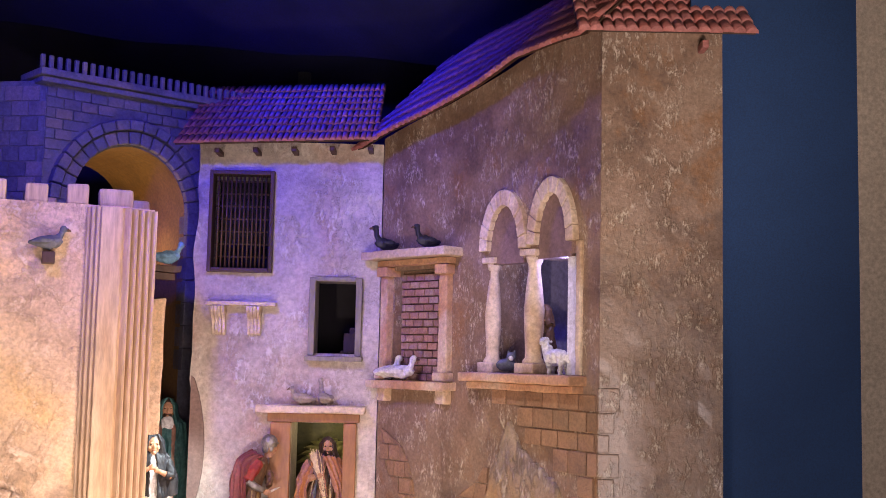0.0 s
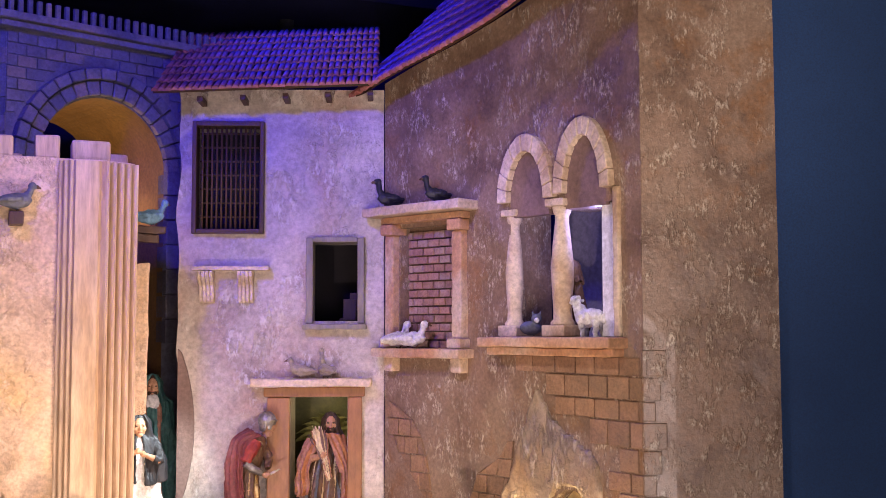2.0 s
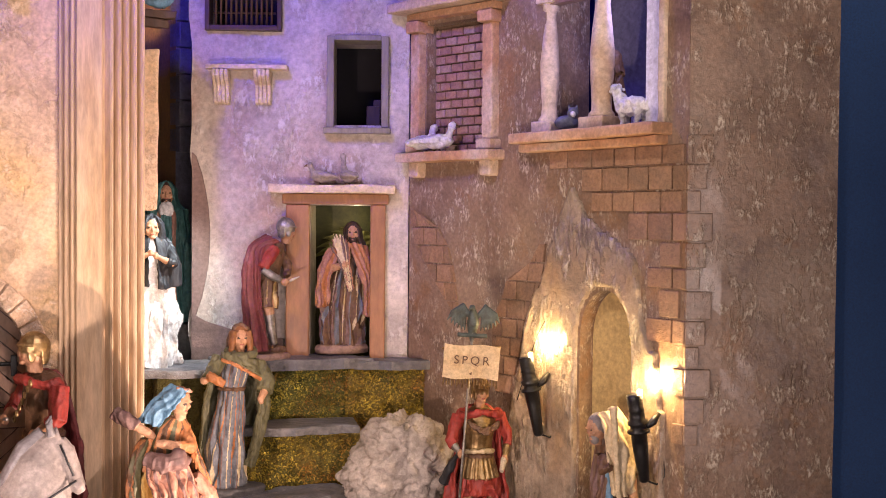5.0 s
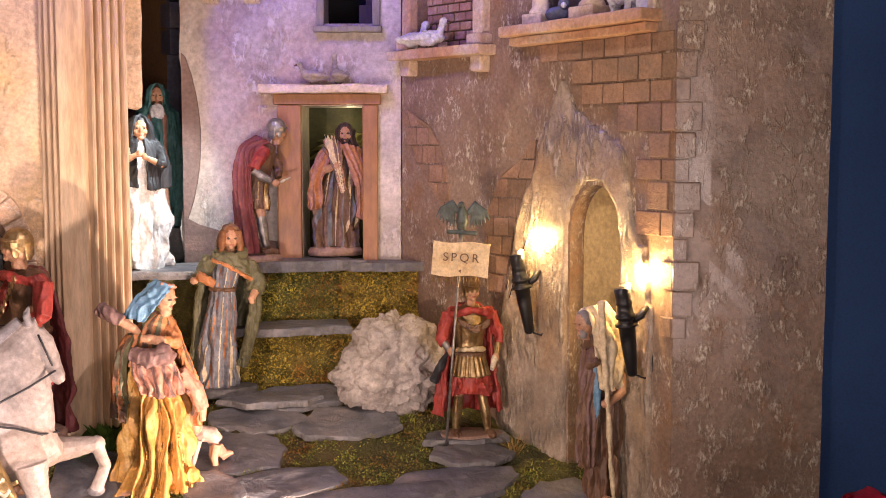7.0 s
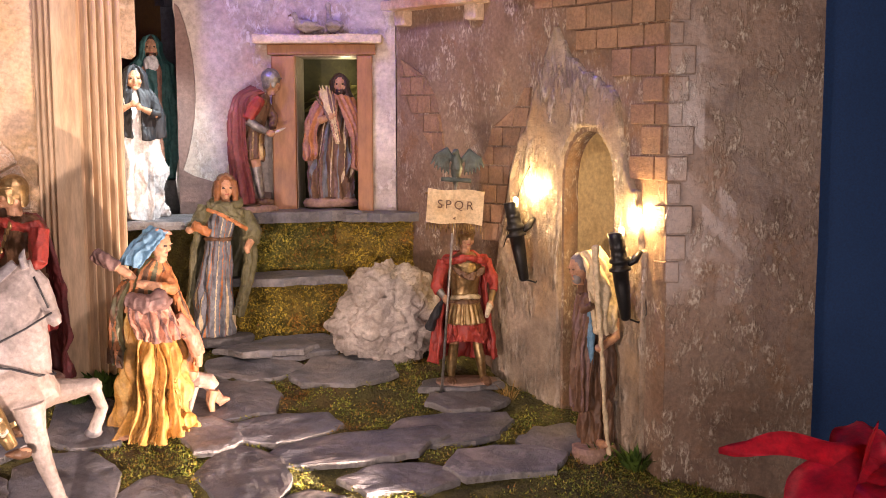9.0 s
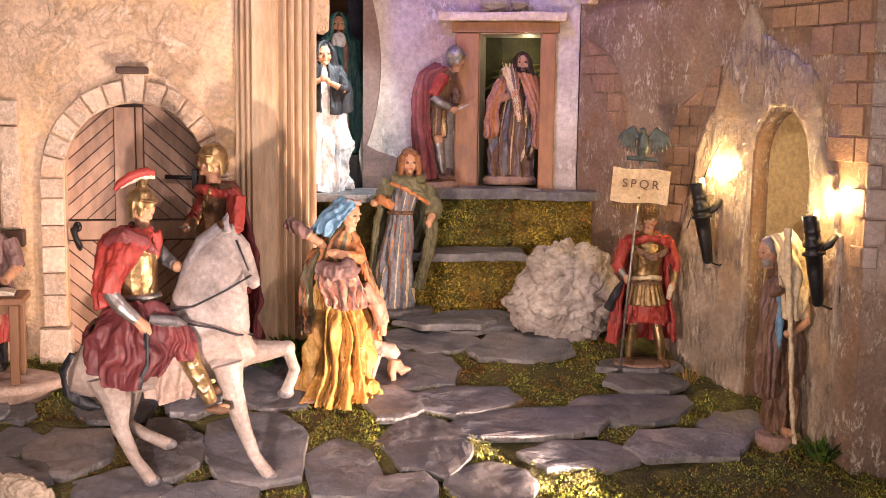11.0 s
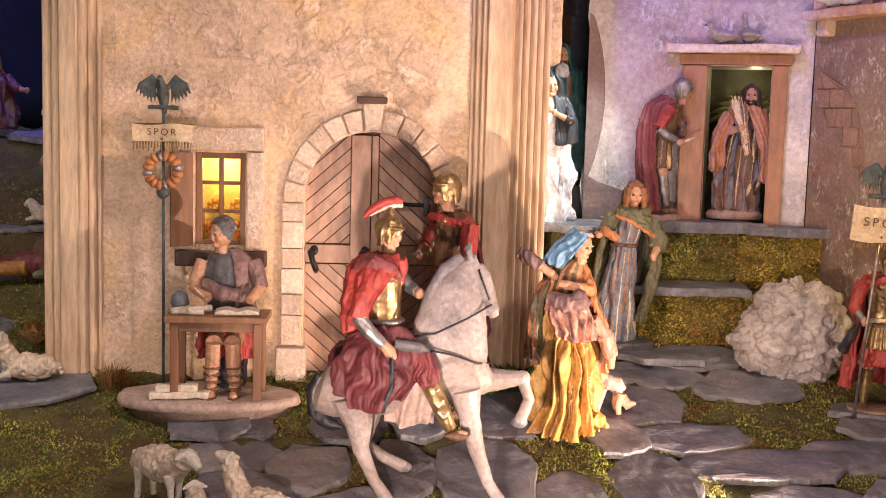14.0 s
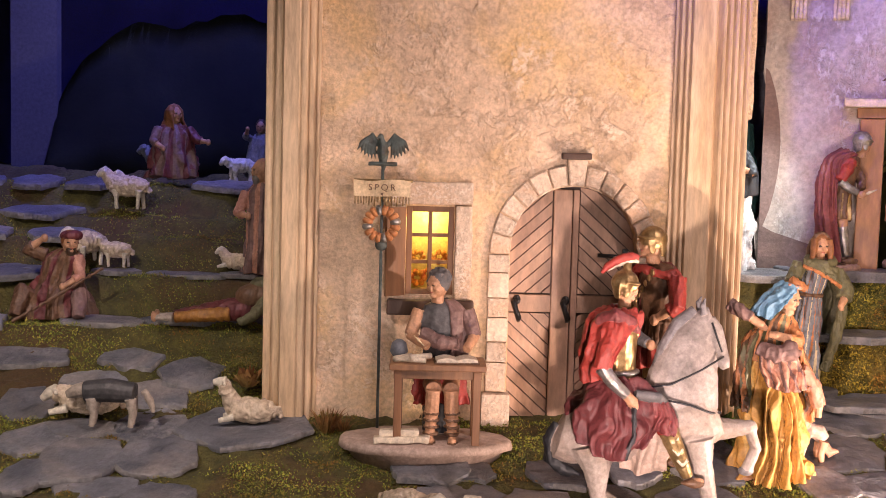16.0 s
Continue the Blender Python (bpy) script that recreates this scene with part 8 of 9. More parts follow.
for s, kx in ((-1, -0.014), (1, 0.018)):
    knee = Vector((SX + kx, SY - 0.070, 0.118))
    foot = Vector((SX + kx + 0.004 * s, SY - 0.066, 0.034))
    f.limb([(SX + 0.018 * s, SY, 0.128), knee], [0.019, 0.015], "skin")
    f.limb([knee, knee.lerp(foot, 0.4), foot], [0.013, 0.0135, 0.008], "skin")
    f.lump(foot + Vector((0, -0.010, -0.005)), 0.010, "skin", (0.85, 1.8, 0.6), 8)
    for i in range(4):
        c = knee.lerp(foot, 0.5 + 0.15 * i)
        f.limb([(c.x + 0.0125 * math.cos(a), c.y + 0.0125 * math.sin(a), c.z) for a in [2 * math.pi * k / 10 for k in range(11)]], 0.0022, "brown", 5)
    f.lump(foot + Vector((0, -0.010, -0.010)), 0.011, "brown", (0.9, 1.8, 0.3), 8)
f.limb([(SX - 0.042, SY, 0.252), (SX - 0.058, SY - 0.014, 0.208)], [0.014, 0.012], "skin")
f.limb([(SX - 0.058, SY - 0.014, 0.208), (SX - 0.026, SY - 0.050, 0.192)], [0.0105, 0.008], "skin")
f.limb([(SX + 0.044, SY, 0.252), (SX + 0.060, SY - 0.014, 0.208)], [0.016, 0.013], "mauve")
f.limb([(SX + 0.060, SY - 0.014, 0.208), (SX + 0.044, SY - 0.054, 0.190)], [0.0105, 0.008], "skin")
f.limb([(SX - 0.028, SY - 0.052, 0.19), (SX - 0.052, SY - 0.058, 0.214)], [0.002, 0.001], "cream", 5)
f.limb([(SX - 0.036, SY - 0.03, 0.215), (SX + 0.0, SY - 0.046, 0.198), (SX + 0.03, SY - 0.044, 0.20)], [0.012, 0.014, 0.010], "mauve")
f.head((SX - 0.010, SY - 0.014, 0.302), 0.0220, "ash", turn=-42, nod=8)
rnd = random.Random(12)
for i in range(90):
    a, h = rnd.uniform(0, 2 * math.pi), rnd.uniform(-0.1, 1.0)
    if h < 0.45 and -2.9 < (a if a < math.pi else a - 2 * math.pi) < -0.9:
        continue
    r = math.sqrt(1 - h * h)
    f.lump((SX - 0.007 + 0.0205 * r * math.cos(a), SY - 0.009 + 0.0215 * r * math.sin(a), 0.308 + 0.0230 * h), 0.0042, "ash" if i % 5 else "grey_hair", n=6)
f.lump((SX, SY + 0.02, 0.095), 0.04, "black", (1.0, 0.7, 0.75), 12)
f.limb([(SX, SY + 0.02, 0.02), (SX, SY + 0.02, 0.08)], [0.03, 0.034], "black")
f.place("scribe_figurine", "painted figurine of a seated scribe in grey tunic and mauve drape", (0, 0, 0.0), 0)

std = thing("eagle_banner", "lettered banner with red wreath and bronze eagle on a pole", "banner", m=Matrix.Translation((-0.439, 2.448, 0.022)))
part("pole", tube(bmesh.new(), [(0, 0, 0), (0, 0, 0.50)], 0.0028, 8), PAINT["bronze"], std)
part("cross_bar", tube(bmesh.new(), [(-0.052, 0, 0.466), (0.056, 0, 0.466)], 0.003, 6), PAINT["gold"], std)
part("eagle", modelled(eagle(bmesh.new(), (0.0, 0, 0.500), 0.054), [PAINT["bronze"]], 0.0013), PAINT["bronze"], std, "green bronze eagle with spread wings")
banner(std, 0.0, 0.452, 0.104, 0.030, -0.0105, 0.56)
for i in range(16):
    a0, a1 = 2 * math.pi * i / 16, 2 * math.pi * (i + 0.9) / 16
    pts = [(0.026 * math.cos(a), -0.006, 0.386 + 0.026 * math.sin(a)) for a in (a0, (a0 + a1) / 2, a1)]
    part("wreath_ribbon", tube(bmesh.new(), pts, [0.0085, 0.0105, 0.0085], 8), PAINT["orange" if i % 4 else "steel"], std)
bm = bmesh.new()
ball(bm, (0, -0.004, 0.348), 0.012, 0, 10, (1, 0.6, 1))
part("boss", bm, PAINT["bronze"], std)

# ---- sheep, dog, birds ----


def sheep(f, at, turn, s=1.0, lying=False, graze=0.0, coat="wool", face="hide", look_up=0.0):
    """A sheep about 0.09 long with its head along +x."""
    m = Matrix.Translation(at) @ pose(0, 0, 0, 0, 0, turn) @ Matrix.Scale(s, 4)
    b = bmesh.new()
    z0 = 0.022 if lying else 0.050
    got = bmesh.ops.create_icosphere(b, subdivisions=4, radius=1.0)["verts"]
    for v in got:
        d = v.co.normalized()
        r = 1 + 0.10 * noise.noise(d * 3 + Vector((at[0] * 9, 0, 0))) + 0.10 * noise.noise(Vector((d.x * 7, d.y * 12, d.z * 12)))
        v.co = Vector((0.046 * r * d.x, 0.021 * r * d.y, z0 + 0.021 * r * d.z))
    for fc in b.faces:
        fc.smooth = True
    hz = z0 + 0.030 + 0.02 * look_up - 0.04 * graze
    tube(b, [(0.030, 0, z0 + 0.004), (0.044, 0, (z0 + hz) / 2 + 0.004), (0.052, 0, hz)], [0.016, 0.013, 0.010], 10, 0)
    tube(b, [(0.047, 0, hz + 0.004), (0.060, 0, hz - 0.001 + 0.006 * look_up), (0.071, 0, hz - 0.010 + 0.016 * look_up)], [0.0105, 0.009, 0.005], 10, 1)
    for y in (-1, 1):
        tube(b, [(0.050, y * 0.008, hz + 0.006), (0.046, y * 0.018, hz + 0.001)], [0.004, 0.0025], 6, 1)
    if lying:
        for x, y in ((0.03, -0.017), (0.03, 0.017), (-0.03, -0.019)):
            tube(b, [(x, y, 0.012), (x + 0.026, y * 1.25, 0.006)], [0.007, 0.0045], 8, 1)
    else:
        for x, y, k in ((0.028, -0.011, 0.004), (0.024, 0.011, -0.004), (-0.028, -0.011, -0.005), (-0.031, 0.011, 0.004)):
            tube(b, [(x, y, z0 - 0.008), (x + k * 0.6, y, 0.024), (x + k, y, 0.0)], [0.009, 0.0048, 0.0042], 8, 1)
    tube(b, [(-0.044, 0, z0 + 0.006), (-0.052, 0, z0 - 0.012)], [0.006, 0.004], 6, 0)
    bmesh.ops.recalc_face_normals(b, faces=b.faces)
    b.transform(m)
    return part("sheep_figurine", modelled(b, [PAINT[coat], PAINT[face]], 0.0016, 1.0, at[0], True), [PAINT[coat], PAINT[face]])


for at, turn, kw, lab in (((-0.372, 2.078, -0.074), -38, dict(s=1.15, graze=0.35), "cream woolly sheep figurine standing on the paving"),
                          ((-0.215, 2.025, -0.082), 158, dict(s=1.1, lying=True, look_up=1.2), "cream woolly sheep figurine lying with raised head"),
                          ((-0.300, 1.995, -0.088), 110, dict(s=1.0, lying=True), "cream sheep figurine lying at the edge of the paving"),
                          ((-0.675, 2.455, 0.042), 178, dict(s=1.05, lying=True, look_up=0.8), "cream lamb figurine lying on a slate slab"),
                          ((-1.085, 3.115, 0.42), 172, dict(s=1.1), "pale sheep figurine standing on the terrace"),
                          ((-1.085, 3.165, 0.440), 160, dict(s=0.85, lying=True), "pale sheep figurine resting behind another"),
                          ((-1.045, 3.300, 0.475), 165, dict(s=0.95, coat="bird_grey", face="bird_grey"), "dark grey sheep figurine beside the shepherd"),
                          ((-0.838, 3.290, 0.472), 200, dict(s=0.8, graze=0.4, coat="white", face="white"), "white sheep figurine grazing on the terrace"),
                          ((-1.135, 2.955, 0.240), -120, dict(s=1.1, graze=0.2), "cream sheep figurine standing on the slabs"),
                          ((-1.066, 2.950, 0.238), 170, dict(s=0.78), "small brown lamb figurine standing on the slabs"),
                          ((-0.790, 2.965, 0.262), 165, dict(s=0.8, lying=True), "cream lamb figurine resting near the tower"),
                          ((-0.985, 2.475, 0.030), 186, dict(s=1.25, lying=True, graze=0.5), "cream sheep figurine lying with lowered head")):
    gz = ground_z(at[0], at[1])
    tagged(sheep(None, (at[0], at[1], gz + 0.014), turn, **kw), lab, "sheep", "sheep in the landscape")
# a lamb in the arched window
p, w = on_curve(0.600)
n = Vector((-w.y, w.x))
tagged(sheep(None, (p.x + n.x * 0.012, p.y + n.y * 0.012, 0.777), 105, s=0.74, coat="white", face="white", look_up=0.6), "white lamb figurine standing on the window sill", "sheep")
p, w = on_curve(0.432)
f = Figure(20)
f.lump((0, 0, 0.018), 0.018, "bird_grey", (1.3, 0.9, 0.8)).lump((0.012, -0.006, 0.036), 0.011, "bird_grey").lump((0.012, -0.016, 0.033), 0.005, "white", n=8)
for k in (-1, 1):
    f.limb([(0.012 + 0.006 * k, -0.004, 0.044), (0.012 + 0.008 * k, -0.004, 0.052)], [0.004, 0.001], "bird_grey", 5)
f.place("cat_figurine", "grey and white cat figurine resting on the sill", (p.x + 0.012, p.y + 0.004, 0.777), -30, 1.0, "cat")
p, w = on_curve(0.490)
n = Vector((-w.y, w.x))
f = Figure(21)
f.cloth([(0.0, 0.030, 0.030, 0, 0), (0.05, 0.026, 0.026, 0, 0), (0.10, 0.020, 0.018, 0, 0), (0.122, 0.008, 0.008, 0, 0)], "brown", 30, 12, 0.08, 7)
f.head((0, -0.006, 0.134), 0.015, "brown", hood="brown")
f.place("hooded_sitter_figurine", "small painted figurine of a hooded sitter inside the window", (p.x + n.x * 0.075, p.y + n.y * 0.075, 0.777), -60, 1.0)
# sheepdog
f = Figure(22)
f.limb([(-0.050, 0, 0.066), (0.0, 0, 0.070), (0.048, 0, 0.066)], [0.020, 0.024, 0.021], "pelt", 14)
f.limb([(0.046, 0, 0.07), (0.066, 0, 0.066), (0.084, 0, 0.058)], [0.017, 0.014, 0.008], "duck", 10)
f.limb([(0.030, 0, 0.064), (0.034, 0, 0.030)], [0.019, 0.012], "duck", 10)
for x, y in ((0.036, -0.012), (0.032, 0.012), (-0.040, -0.012), (-0.044, 0.012)):
    f.limb([(x, y, 0.056), (x - 0.004, y, 0.026), (x, y, 0.0)], [0.012, 0.007, 0.006], "duck", 8)
f.limb([(-0.066, 0, 0.072), (-0.080, 0, 0.050), (-0.086, 0, 0.028)], [0.007, 0.008, 0.004], "duck", 8)
f.place("dog_figurine", "black and tan sheepdog figurine standing on the slabs", (-0.935, 2.430, ground_z(-0.935, 2.43) + 0.014), 178, 0.95, "dog", folds=0.3)


def bird(name, label, at, turn, s=1.0, coat="bird_grey", neck=0.6, group=""):
    f = Figure(30 + at[0])
    f.limb([(-0.038, 0, 0.014), (-0.022, 0, 0.016), (0.0, 0, 0.016), (0.016, 0, 0.020), (0.022, 0, 0.024)], [0.002, 0.009, 0.0145, 0.012, 0.008], coat, 12)
    f.limb([(0.014, 0, 0.022), (0.022, 0, 0.030 + 0.008 * neck), (0.024, 0, 0.034 + 0.016 * neck)], [0.009, 0.006, 0.0055], coat, 10)
    f.lump((0.026, 0, 0.038 + 0.017 * neck), 0.0072, coat, n=8)
    f.limb([(0.031, 0, 0.038 + 0.017 * neck), (0.040, 0, 0.035 + 0.017 * neck)], [0.003, 0.001], "brown", 5)
    for k in (-1, 1):
        f.limb([(0.008, 0.012 * k, 0.020), (-0.014, 0.012 * k, 0.019), (-0.036, 0.005 * k, 0.016)], [0.005, 0.007, 0.002], coat, 6)
        f.limb([(0.002, 0.005 * k, 0.006), (0.004, 0.005 * k, 0.0)], 0.0016, "brown", 5)
    return f.place(name, label, at, turn, s, "bird", group, grain=0.0015)


def on_house(u, d, z):
    return tuple(HM @ Vector((u, d, z)))


bird("goose_figurine", "brown goose figurine on the door ledge", on_house(0.282, -0.024, 0.685), 165, 0.95, "duck", 0.2, "birds on ledges")
bird("goose_figurine", "upright brown goose figurine on the door ledge", on_house(0.338, -0.022, 0.685), 100, 1.0, "duck", 1.3, "birds on ledges")
for s, tn, lab in ((0.070, 20, "white dove figurine on the walled window's sill"), (0.118, -40, "white dove figurine on the walled window's sill")):
    p, w = on_curve(s)
    bird("dove_figurine", lab, (p.x - 0.022, p.y - 0.008, 0.752), tn, 1.15, "white", 0.4, "birds on ledges")
p, w = on_curve(0.045)
bird("duck_figurine", "dark duck figurine standing on the cornice", (p.x - 0.022, p.y - 0.008, 1.067), 170, 1.05, "black", 1.0, "birds on ledges")
p, w = on_curve(0.190)
bird("rooster_figurine", "dark rooster figurine on the cornice", (p.x - 0.020, p.y - 0.008, 1.067), 175, 1.0, "black", 0.8, "birds on ledges")
for at, tn, c in (((0.030, 2.490, 1.012), 10, "bird_grey"), ((0.290, 2.625, 1.004), 15, "blue")):
    perch = thing("wall_perch", "dark wooden perch set into the tower wall", "perch", m=Matrix.Translation(at))
    if at[0] < 0.1:
        part("peg", rough_up(cuboid(-0.012, 0.014, -0.012, 0.04, -0.026, -0.001, 0.003), 0.002, 60), "dark_wood", perch)
    else:
        part("peg", rough_up(cuts(cuboid(-0.05, 0.030, -0.010, 0.012, -0.016, -0.001, 0.003), 0.01, (0,)), 0.003, 60), "dark_wood", perch)
        part("strut", rough_up(cuts(cuboid(-0.05, 0.016, -0.008, 0.010, -0.034, -0.017, 0.003), 0.01, (0,)), 0.003, 60), "dark_wood", perch)
    bird("pigeon_figurine", "grey-blue pigeon figurine on a perch", at, tn, 1.1, c, 0.3, "birds on ledges")

# ---- shepherds on the terraces ----
f = Figure(40)
f.cloth([(0.0, 0.062, 0.048, 0, 0), (0.05, 0.054, 0.044, 0, 0), (0.11, 0.040, 0.030, 0, 0), (0.135, 0.018, 0.016, 0, 0)], ["mauve", "maroon"], 40, 14, 0.07, 8)
f.cloth([(0.02, 0.060, 0.050, 0, 0.004), (0.08, 0.050, 0.042, 0, 0.002), (0.13, 0.030, 0.026, 0, 0)], "maroon", 36, 12, 0.07, 7, (-40, 220))
f.head((0, -0.004, 0.158), 0.020, "auburn", hood="auburn", turn=40)
f.arm((0.036, -0.006, 0.122), (0.058, -0.020, 0.095), (0.086, -0.030, 0.090), "maroon", 0.014)
f.arm((-0.036, -0.006, 0.122), (-0.05, -0.024, 0.09), (-0.024, -0.044, 0.072), "mauve", 0.013)
f.place("kneeling_shepherd_figurine", "painted figurine of a kneeling shepherd in dark red robe", (-1.003, 3.245, 0.466), 10, 1.0)
f = Figure(41)
f.cloth([(0.0, 0.044, 0.040, 0, 0), (0.06, 0.036, 0.030, 0, 0), (0.10, 0.028, 0.022, 0, 0), (0.112, 0.012, 0.012, 0, 0)], "stripe", 34, 12, 0.06, 7)
f.head((0, -0.004, 0.130), 0.016, "hair")
f.arm((0.026, -0.004, 0.100), (0.034, -0.02, 0.118), (0.020, -0.026, 0.150), "stripe", 0.011)
f.arm((-0.026, -0.004, 0.100), (-0.036, -0.02, 0.104), (-0.030, -0.034, 0.124), "stripe", 0.011)
f.place("praying_shepherd_figurine", "small painted figurine of a praying shepherd in grey", (-0.795, 3.330, 0.470), 0, 1.0)
f = Figure(42)
f.cloth([(0.0, 0.075, 0.055, 0, 0), (0.04, 0.066, 0.050, 0, 0), (0.09, 0.044, 0.034, 0.01, 0), (0.13, 0.042, 0.030, 0.02, 0), (0.148, 0.016, 0.015, 0.024, 0)], ["brown", "brown", "maroon"], 40, 14, 0.08, 7)
f.lump((0.036, -0.006, 0.178), 0.022, "maroon", (1.1, 1.1, 0.5), 12)
f.head((0.034, -0.010, 0.162), 0.021, "auburn", beard="hair", turn=25)
f.arm((-0.02, -0.004, 0.132), (-0.060, -0.008, 0.145), (-0.020, -0.014, 0.172), "brown", 0.016)
f.arm((0.05, -0.008, 0.130), (0.062, -0.030, 0.09), (0.030, -0.050, 0.070), "salmon", 0.015)
f.limb([(-0.04, 0.0, 0.02), (-0.06, -0.04, 0.056), (-0.066, -0.07, 0.008)], [0.024, 0.020, 0.012], "brown")
f.limb([(0.04, 0.0, 0.02), (0.066, -0.04, 0.050), (0.070, -0.07, 0.008)], [0.024, 0.020, 0.012], "mauve")
f.limb([(0.11, -0.03, 0.11), (0.02, -0.07, 0.05), (-0.06, -0.10, 0.0)], 0.003, "brown", 6)
f.place("seated_shepherd_figurine", "painted figurine of a bearded seated shepherd in brown clothes", (-1.165, 2.830, ground_z(-1.165, 2.83) + 0.006), 0, 1.0)
f = Figure(43)
f.limb([(-0.10, 0, 0.014), (-0.05, 0, 0.022), (0.0, 0, 0.028), (0.05, 0, 0.032), (0.10, 0, 0.050)], [0.012, 0.016, 0.022, 0.028, 0.026], "maroon", 14)
f.limb([(-0.095, -0.018, 0.014), (-0.03, -0.020, 0.020), (0.02, -0.016, 0.024)], [0.011, 0.014, 0.016], "ochre_shade", 12)
for y in (-0.016, 0.012):
    f.limb([(-0.10, y, 0.012), (-0.135, y, 0.012)], [0.009, 0.006], "duck", 8)
    f.lump((-0.140, y, 0.014), 0.009, "skin", (0.8, 0.8, 1.4), 8)
f.lump((0.075, -0.004, 0.060), 0.032, "brown", (1.4, 0.9, 0.9)).lump((0.09, 0, 0.088), 0.024, "olive", (1.2, 0.9, 0.6))
f.head((0.120, -0.004, 0.090), 0.020, "auburn", hood="ochre", turn=-60)
f.limb([(0.10, -0.02, 0.06), (0.075, -0.045, 0.025), (0.045, -0.050, 0.010)], [0.013, 0.012, 0.008], "olive", 10)
f.place("sleeping_shepherd_figurine", "painted figurine of a sleeping shepherd lying on the slabs", (-0.790, 2.760, ground_z(-0.79, 2.76) + 0.008), 0, 1.0)
f = Figure(44)
f.cloth([(0.0, 0.034, 0.032, 0, 0), (0.08, 0.030, 0.026, 0, 0), (0.155, 0.028, 0.022, 0, 0), (0.17, 0.012, 0.012, 0, 0)], ["salmon", "mauve"], 34, 14, 0.07, 7)
f.head((0, -0.004, 0.192), 0.018, "skin", beard="grey_hair", turn=-40)
f.arm((-0.028, -0.004, 0.150), (-0.036, -0.022, 0.112), (-0.010, -0.032, 0.108), "salmon", 0.012)
f.place("thin_shepherd_figurine", "painted figurine of a thin bearded man in worn robe", (-0.735, 2.945, ground_z(-0.735, 2.945) + 0.008), -20, 1.22)

# ---- plants ----
M["leaf"] = leafy("small_leaf", ((0.0, (0.03, 0.06, 0.012)), (1.0, (0.10, 0.15, 0.03))), 0.5)
M["straw"] = leafy("dry_grass", ((0.0, (0.20, 0.10, 0.03)), (1.0, (0.40, 0.24, 0.08))), 0.8)


def tuft(name, label, at, n, size, material, category="plant", flat=0.6, seed=1, leaf=0.18):
    """Many small bent leaves from one root."""
    r = random.Random(seed)
    bm = bmesh.new()
    for _ in range(n):
        a, t = r.uniform(0, 2 * math.pi), r.random() ** 0.6
        root = Vector((at[0] + 0.2 * size * t * math.cos(a), at[1] + 0.2 * size * t * math.sin(a), at[2] - 0.003))
        way = Vector((flat * t * math.cos(a), flat * t * math.sin(a), 0.6 + 0.5 * r.random())) * size * r.uniform(0.5, 1)
        side = Vector((-math.sin(a + r.uniform(-1, 1)), math.cos(a), 0)) * size * leaf * 0.5
        mid = root + way * 0.6 + Vector((0, 0, size * 0.05))
        tip = root + way - Vector((0, 0, size * 0.15 * t))
        v = [bm.verts.new(p) for p in (root, mid - side, tip, mid + side, mid + Vector((0, 0, -0.0008)))]
        bm.faces.new((v[0], v[1], v[2], v[3]))
        bm.faces.new((v[0], v[3], v[4]))
        bm.faces.new((v[0], v[4], v[1]))
        bm.faces.new((v[4], v[3], v[2]))
        bm.faces.new((v[4], v[2], v[1]))
    return tagged(part(name, bm, material), label, category)


tuft("small_bush", "small green bush at the foot of the tower", (0.205, 2.475, 0.018), 90, 0.060, "leaf", seed=2, leaf=0.3)
tuft("small_bush", "small dark green bush at the foot of the tower", (0.150, 2.455, 0.012), 80, 0.050, "leaf", seed=3, leaf=0.3)
tuft("dry_grass_tuft", "tuft of dry straw-coloured grass at the tower corner", (-0.535, 2.455, 0.012), 160, 0.055, "straw", seed=4, leaf=0.06)
tuft("dry_grass_tuft", "tuft of dry straw-coloured grass at the tower corner", (-0.505, 2.462, 0.012), 90, 0.040, "straw", seed=5, leaf=0.06)
tuft("small_fern", "small green fern at the corner of the brown house", (1.045, 2.060, -0.09), 110, 0.060, "leaf", seed=6, leaf=0.14)
tuft("small_fern", "small green fern at the foot of the niche", (1.005, 2.105, -0.08), 60, 0.040, "leaf", seed=7, leaf=0.14)
tuft("dry_grass_tuft", "wisp of dry grass in the moss", (0.925, 2.335, -0.02), 50, 0.045, "straw", seed=8, leaf=0.04)
tuft("dry_leaf_tuft", "dry brown leaves beside the tower", (-0.70, 2.56, 0.075), 70, 0.05, "straw", seed=9, leaf=0.25)

# ---- the poinsettia in front ----
M["bract"] = surface("red_bract", (0.74, 0.016, 0.048), (0.88, 0.045, 0.085), 20, 0.5, 0.3, 60, stretch=(1, 1, 1))
M["green_leaf"] = surface("dark_green_leaf", (0.02, 0.06, 0.015), (0.05, 0.11, 0.03), 20, 0.45, 0.3, 60)
plant = thing("poinsettia", "potted poinsettia with large red bracts standing before the model", "plant")


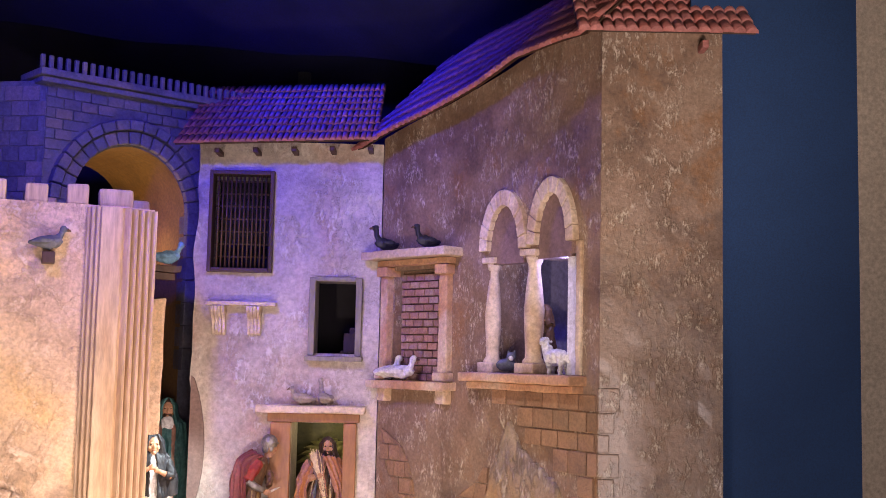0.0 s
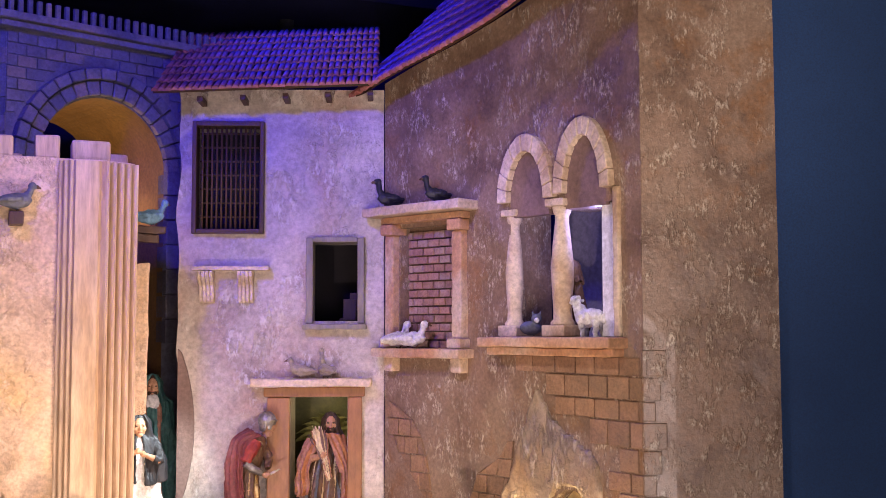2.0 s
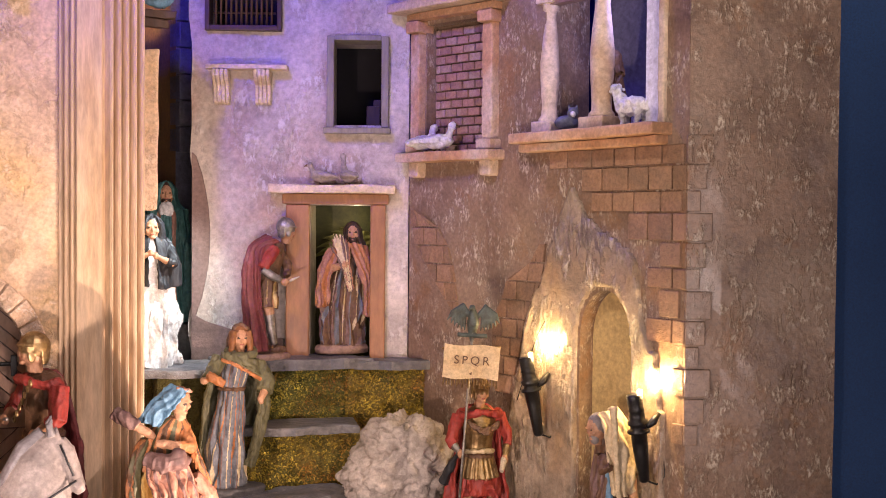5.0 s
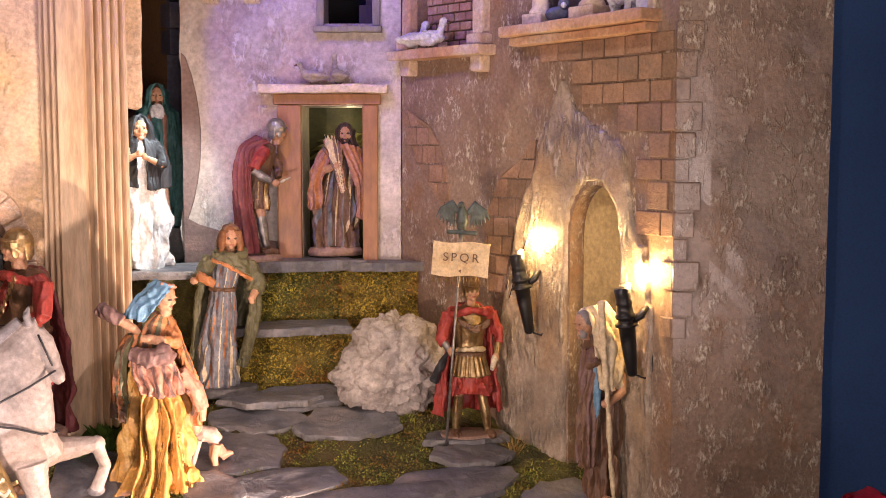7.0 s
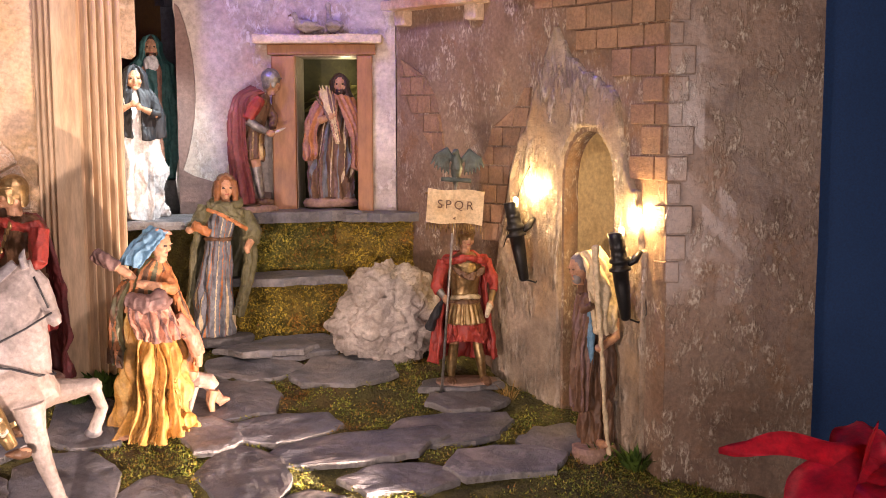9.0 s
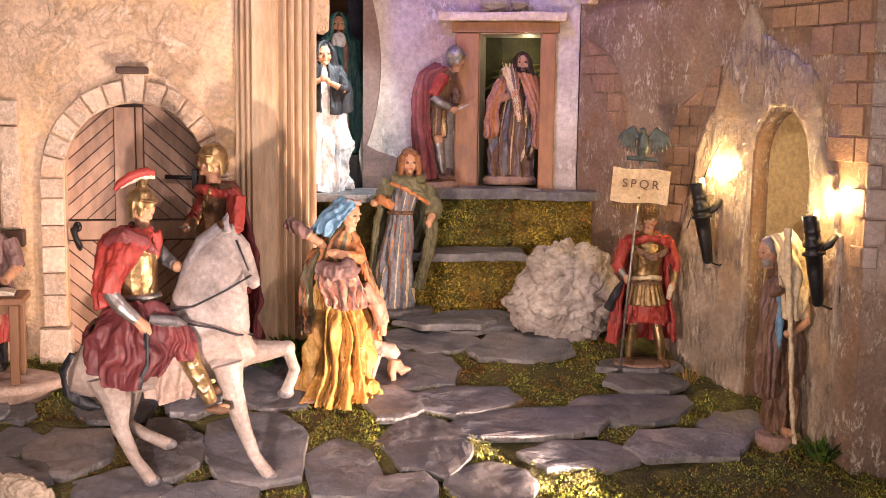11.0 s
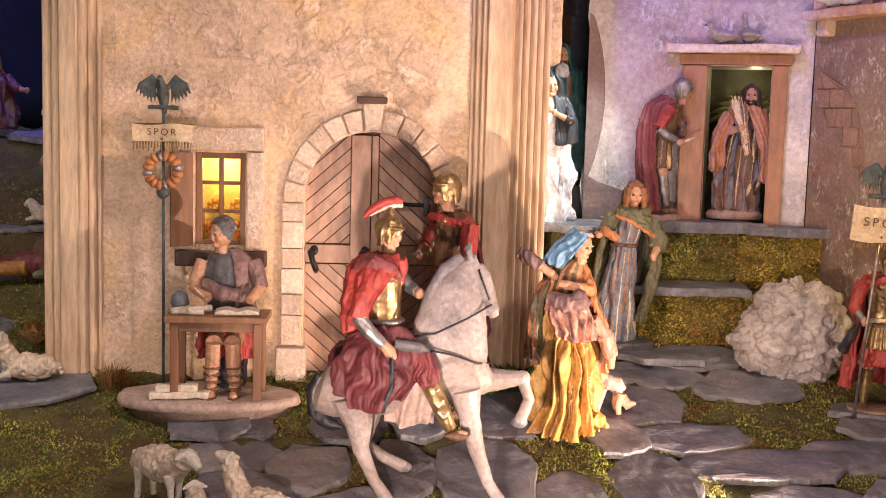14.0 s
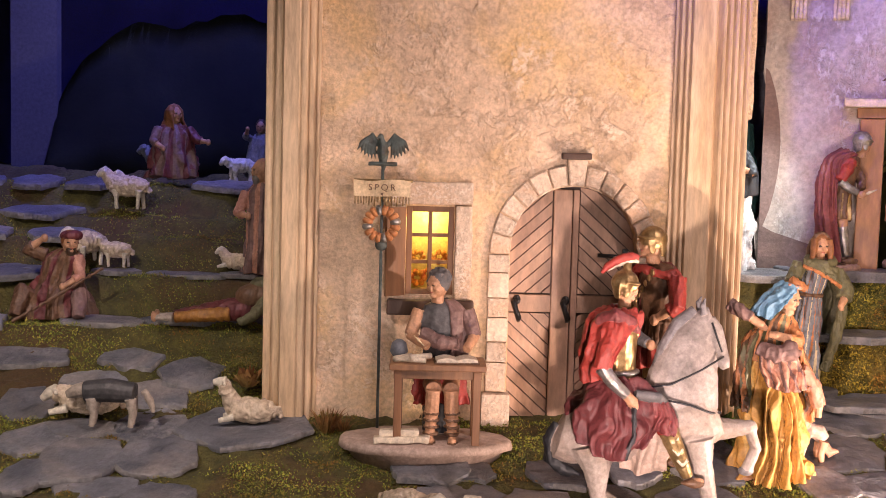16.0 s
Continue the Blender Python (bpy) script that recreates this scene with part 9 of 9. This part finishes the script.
def big_leaf(root, tip, width, droop, roll, material, name):
    root, tip = Vector(root), Vector(tip)
    way = tip - root
    side = way.cross(Vector((0, 0, 1))).normalized()
    up = side.cross(way).normalized()
    side = side * math.cos(radians(roll)) + up * math.sin(radians(roll))
    nrm = way.cross(side).normalized() * (-1 if side.cross(way).z > 0 else 1)
    bm = bmesh.new()
    rows = []
    for i in range(13):
        f = i / 12
        w = width * (math.sin(math.pi * min(1.0, f * 0.92 + 0.08)) ** 0.8) * (1 - 0.35 * f) + 0.001
        c = root + way * f + Vector((0, 0, droop * (f - f * f * 1.2)))
        rows.append([bm.verts.new(c + side * w * k - Vector((0, 0, 1)) * (0.25 * w * abs(k)) + Vector((0, 0, 0.006 * math.sin(8 * f + 3 * k) * abs(k)))) for k in (-1, -0.5, 0, 0.5, 1)])
    for a, b in zip(rows, rows[1:]):
        for j in range(4):
            bm.faces.new((a[j], a[j + 1], b[j + 1], b[j]))
    bmesh.ops.solidify(bm, geom=bm.faces[:], thickness=0.0012)
    return part(name, bm, material, plant, smooth=True)


PC = Vector((1.005, 1.46, 0.085))
big_leaf((1.040, 1.485, 0.112), (0.838, 1.500, 0.134), 0.019, 0.015, 55, "bract", "bract")
big_leaf((1.03, 1.49, 0.115), (0.885, 1.42, 0.02), 0.060, 0.06, 20, "bract", "bract")
big_leaf(PC, (0.925, 1.37, 0.01), 0.05, 0.05, 20, "bract", "bract")
big_leaf(PC, (1.03, 1.33, 0.05), 0.045, 0.06, 0, "bract", "bract")
big_leaf(PC, (1.13, 1.44, 0.09), 0.045, 0.06, 0, "bract", "bract")
big_leaf(PC, (1.10, 1.58, 0.13), 0.04, 0.06, 0, "bract", "bract")
big_leaf(PC, (1.03, 1.46, 0.16), 0.03, 0.02, 50, "bract", "bract")
for a in range(6):
    t = radians(60 * a + 20)
    big_leaf(PC - Vector((0, 0, 0.03)), PC + Vector((0.14 * math.cos(t), 0.14 * math.sin(t), -0.09)), 0.045, 0.04, 0, "green_leaf", "leaf")
part("stem", tube(bmesh.new(), [PC + Vector((0.03, 0, -0.34)), PC + Vector((0.01, 0, -0.15)), PC], [0.008, 0.007, 0.005]), "green_leaf", plant)
bm = bmesh.new()
loft(bm, [(1.02, 1.46, -0.9 + z, r, r) for z, r in ((0.0, 0.11), (0.02, 0.14), (0.62, 0.16), (0.64, 0.165), (0.66, 0.165))], 24)
part("planter", bm, "room", plant, "tall plain planter")
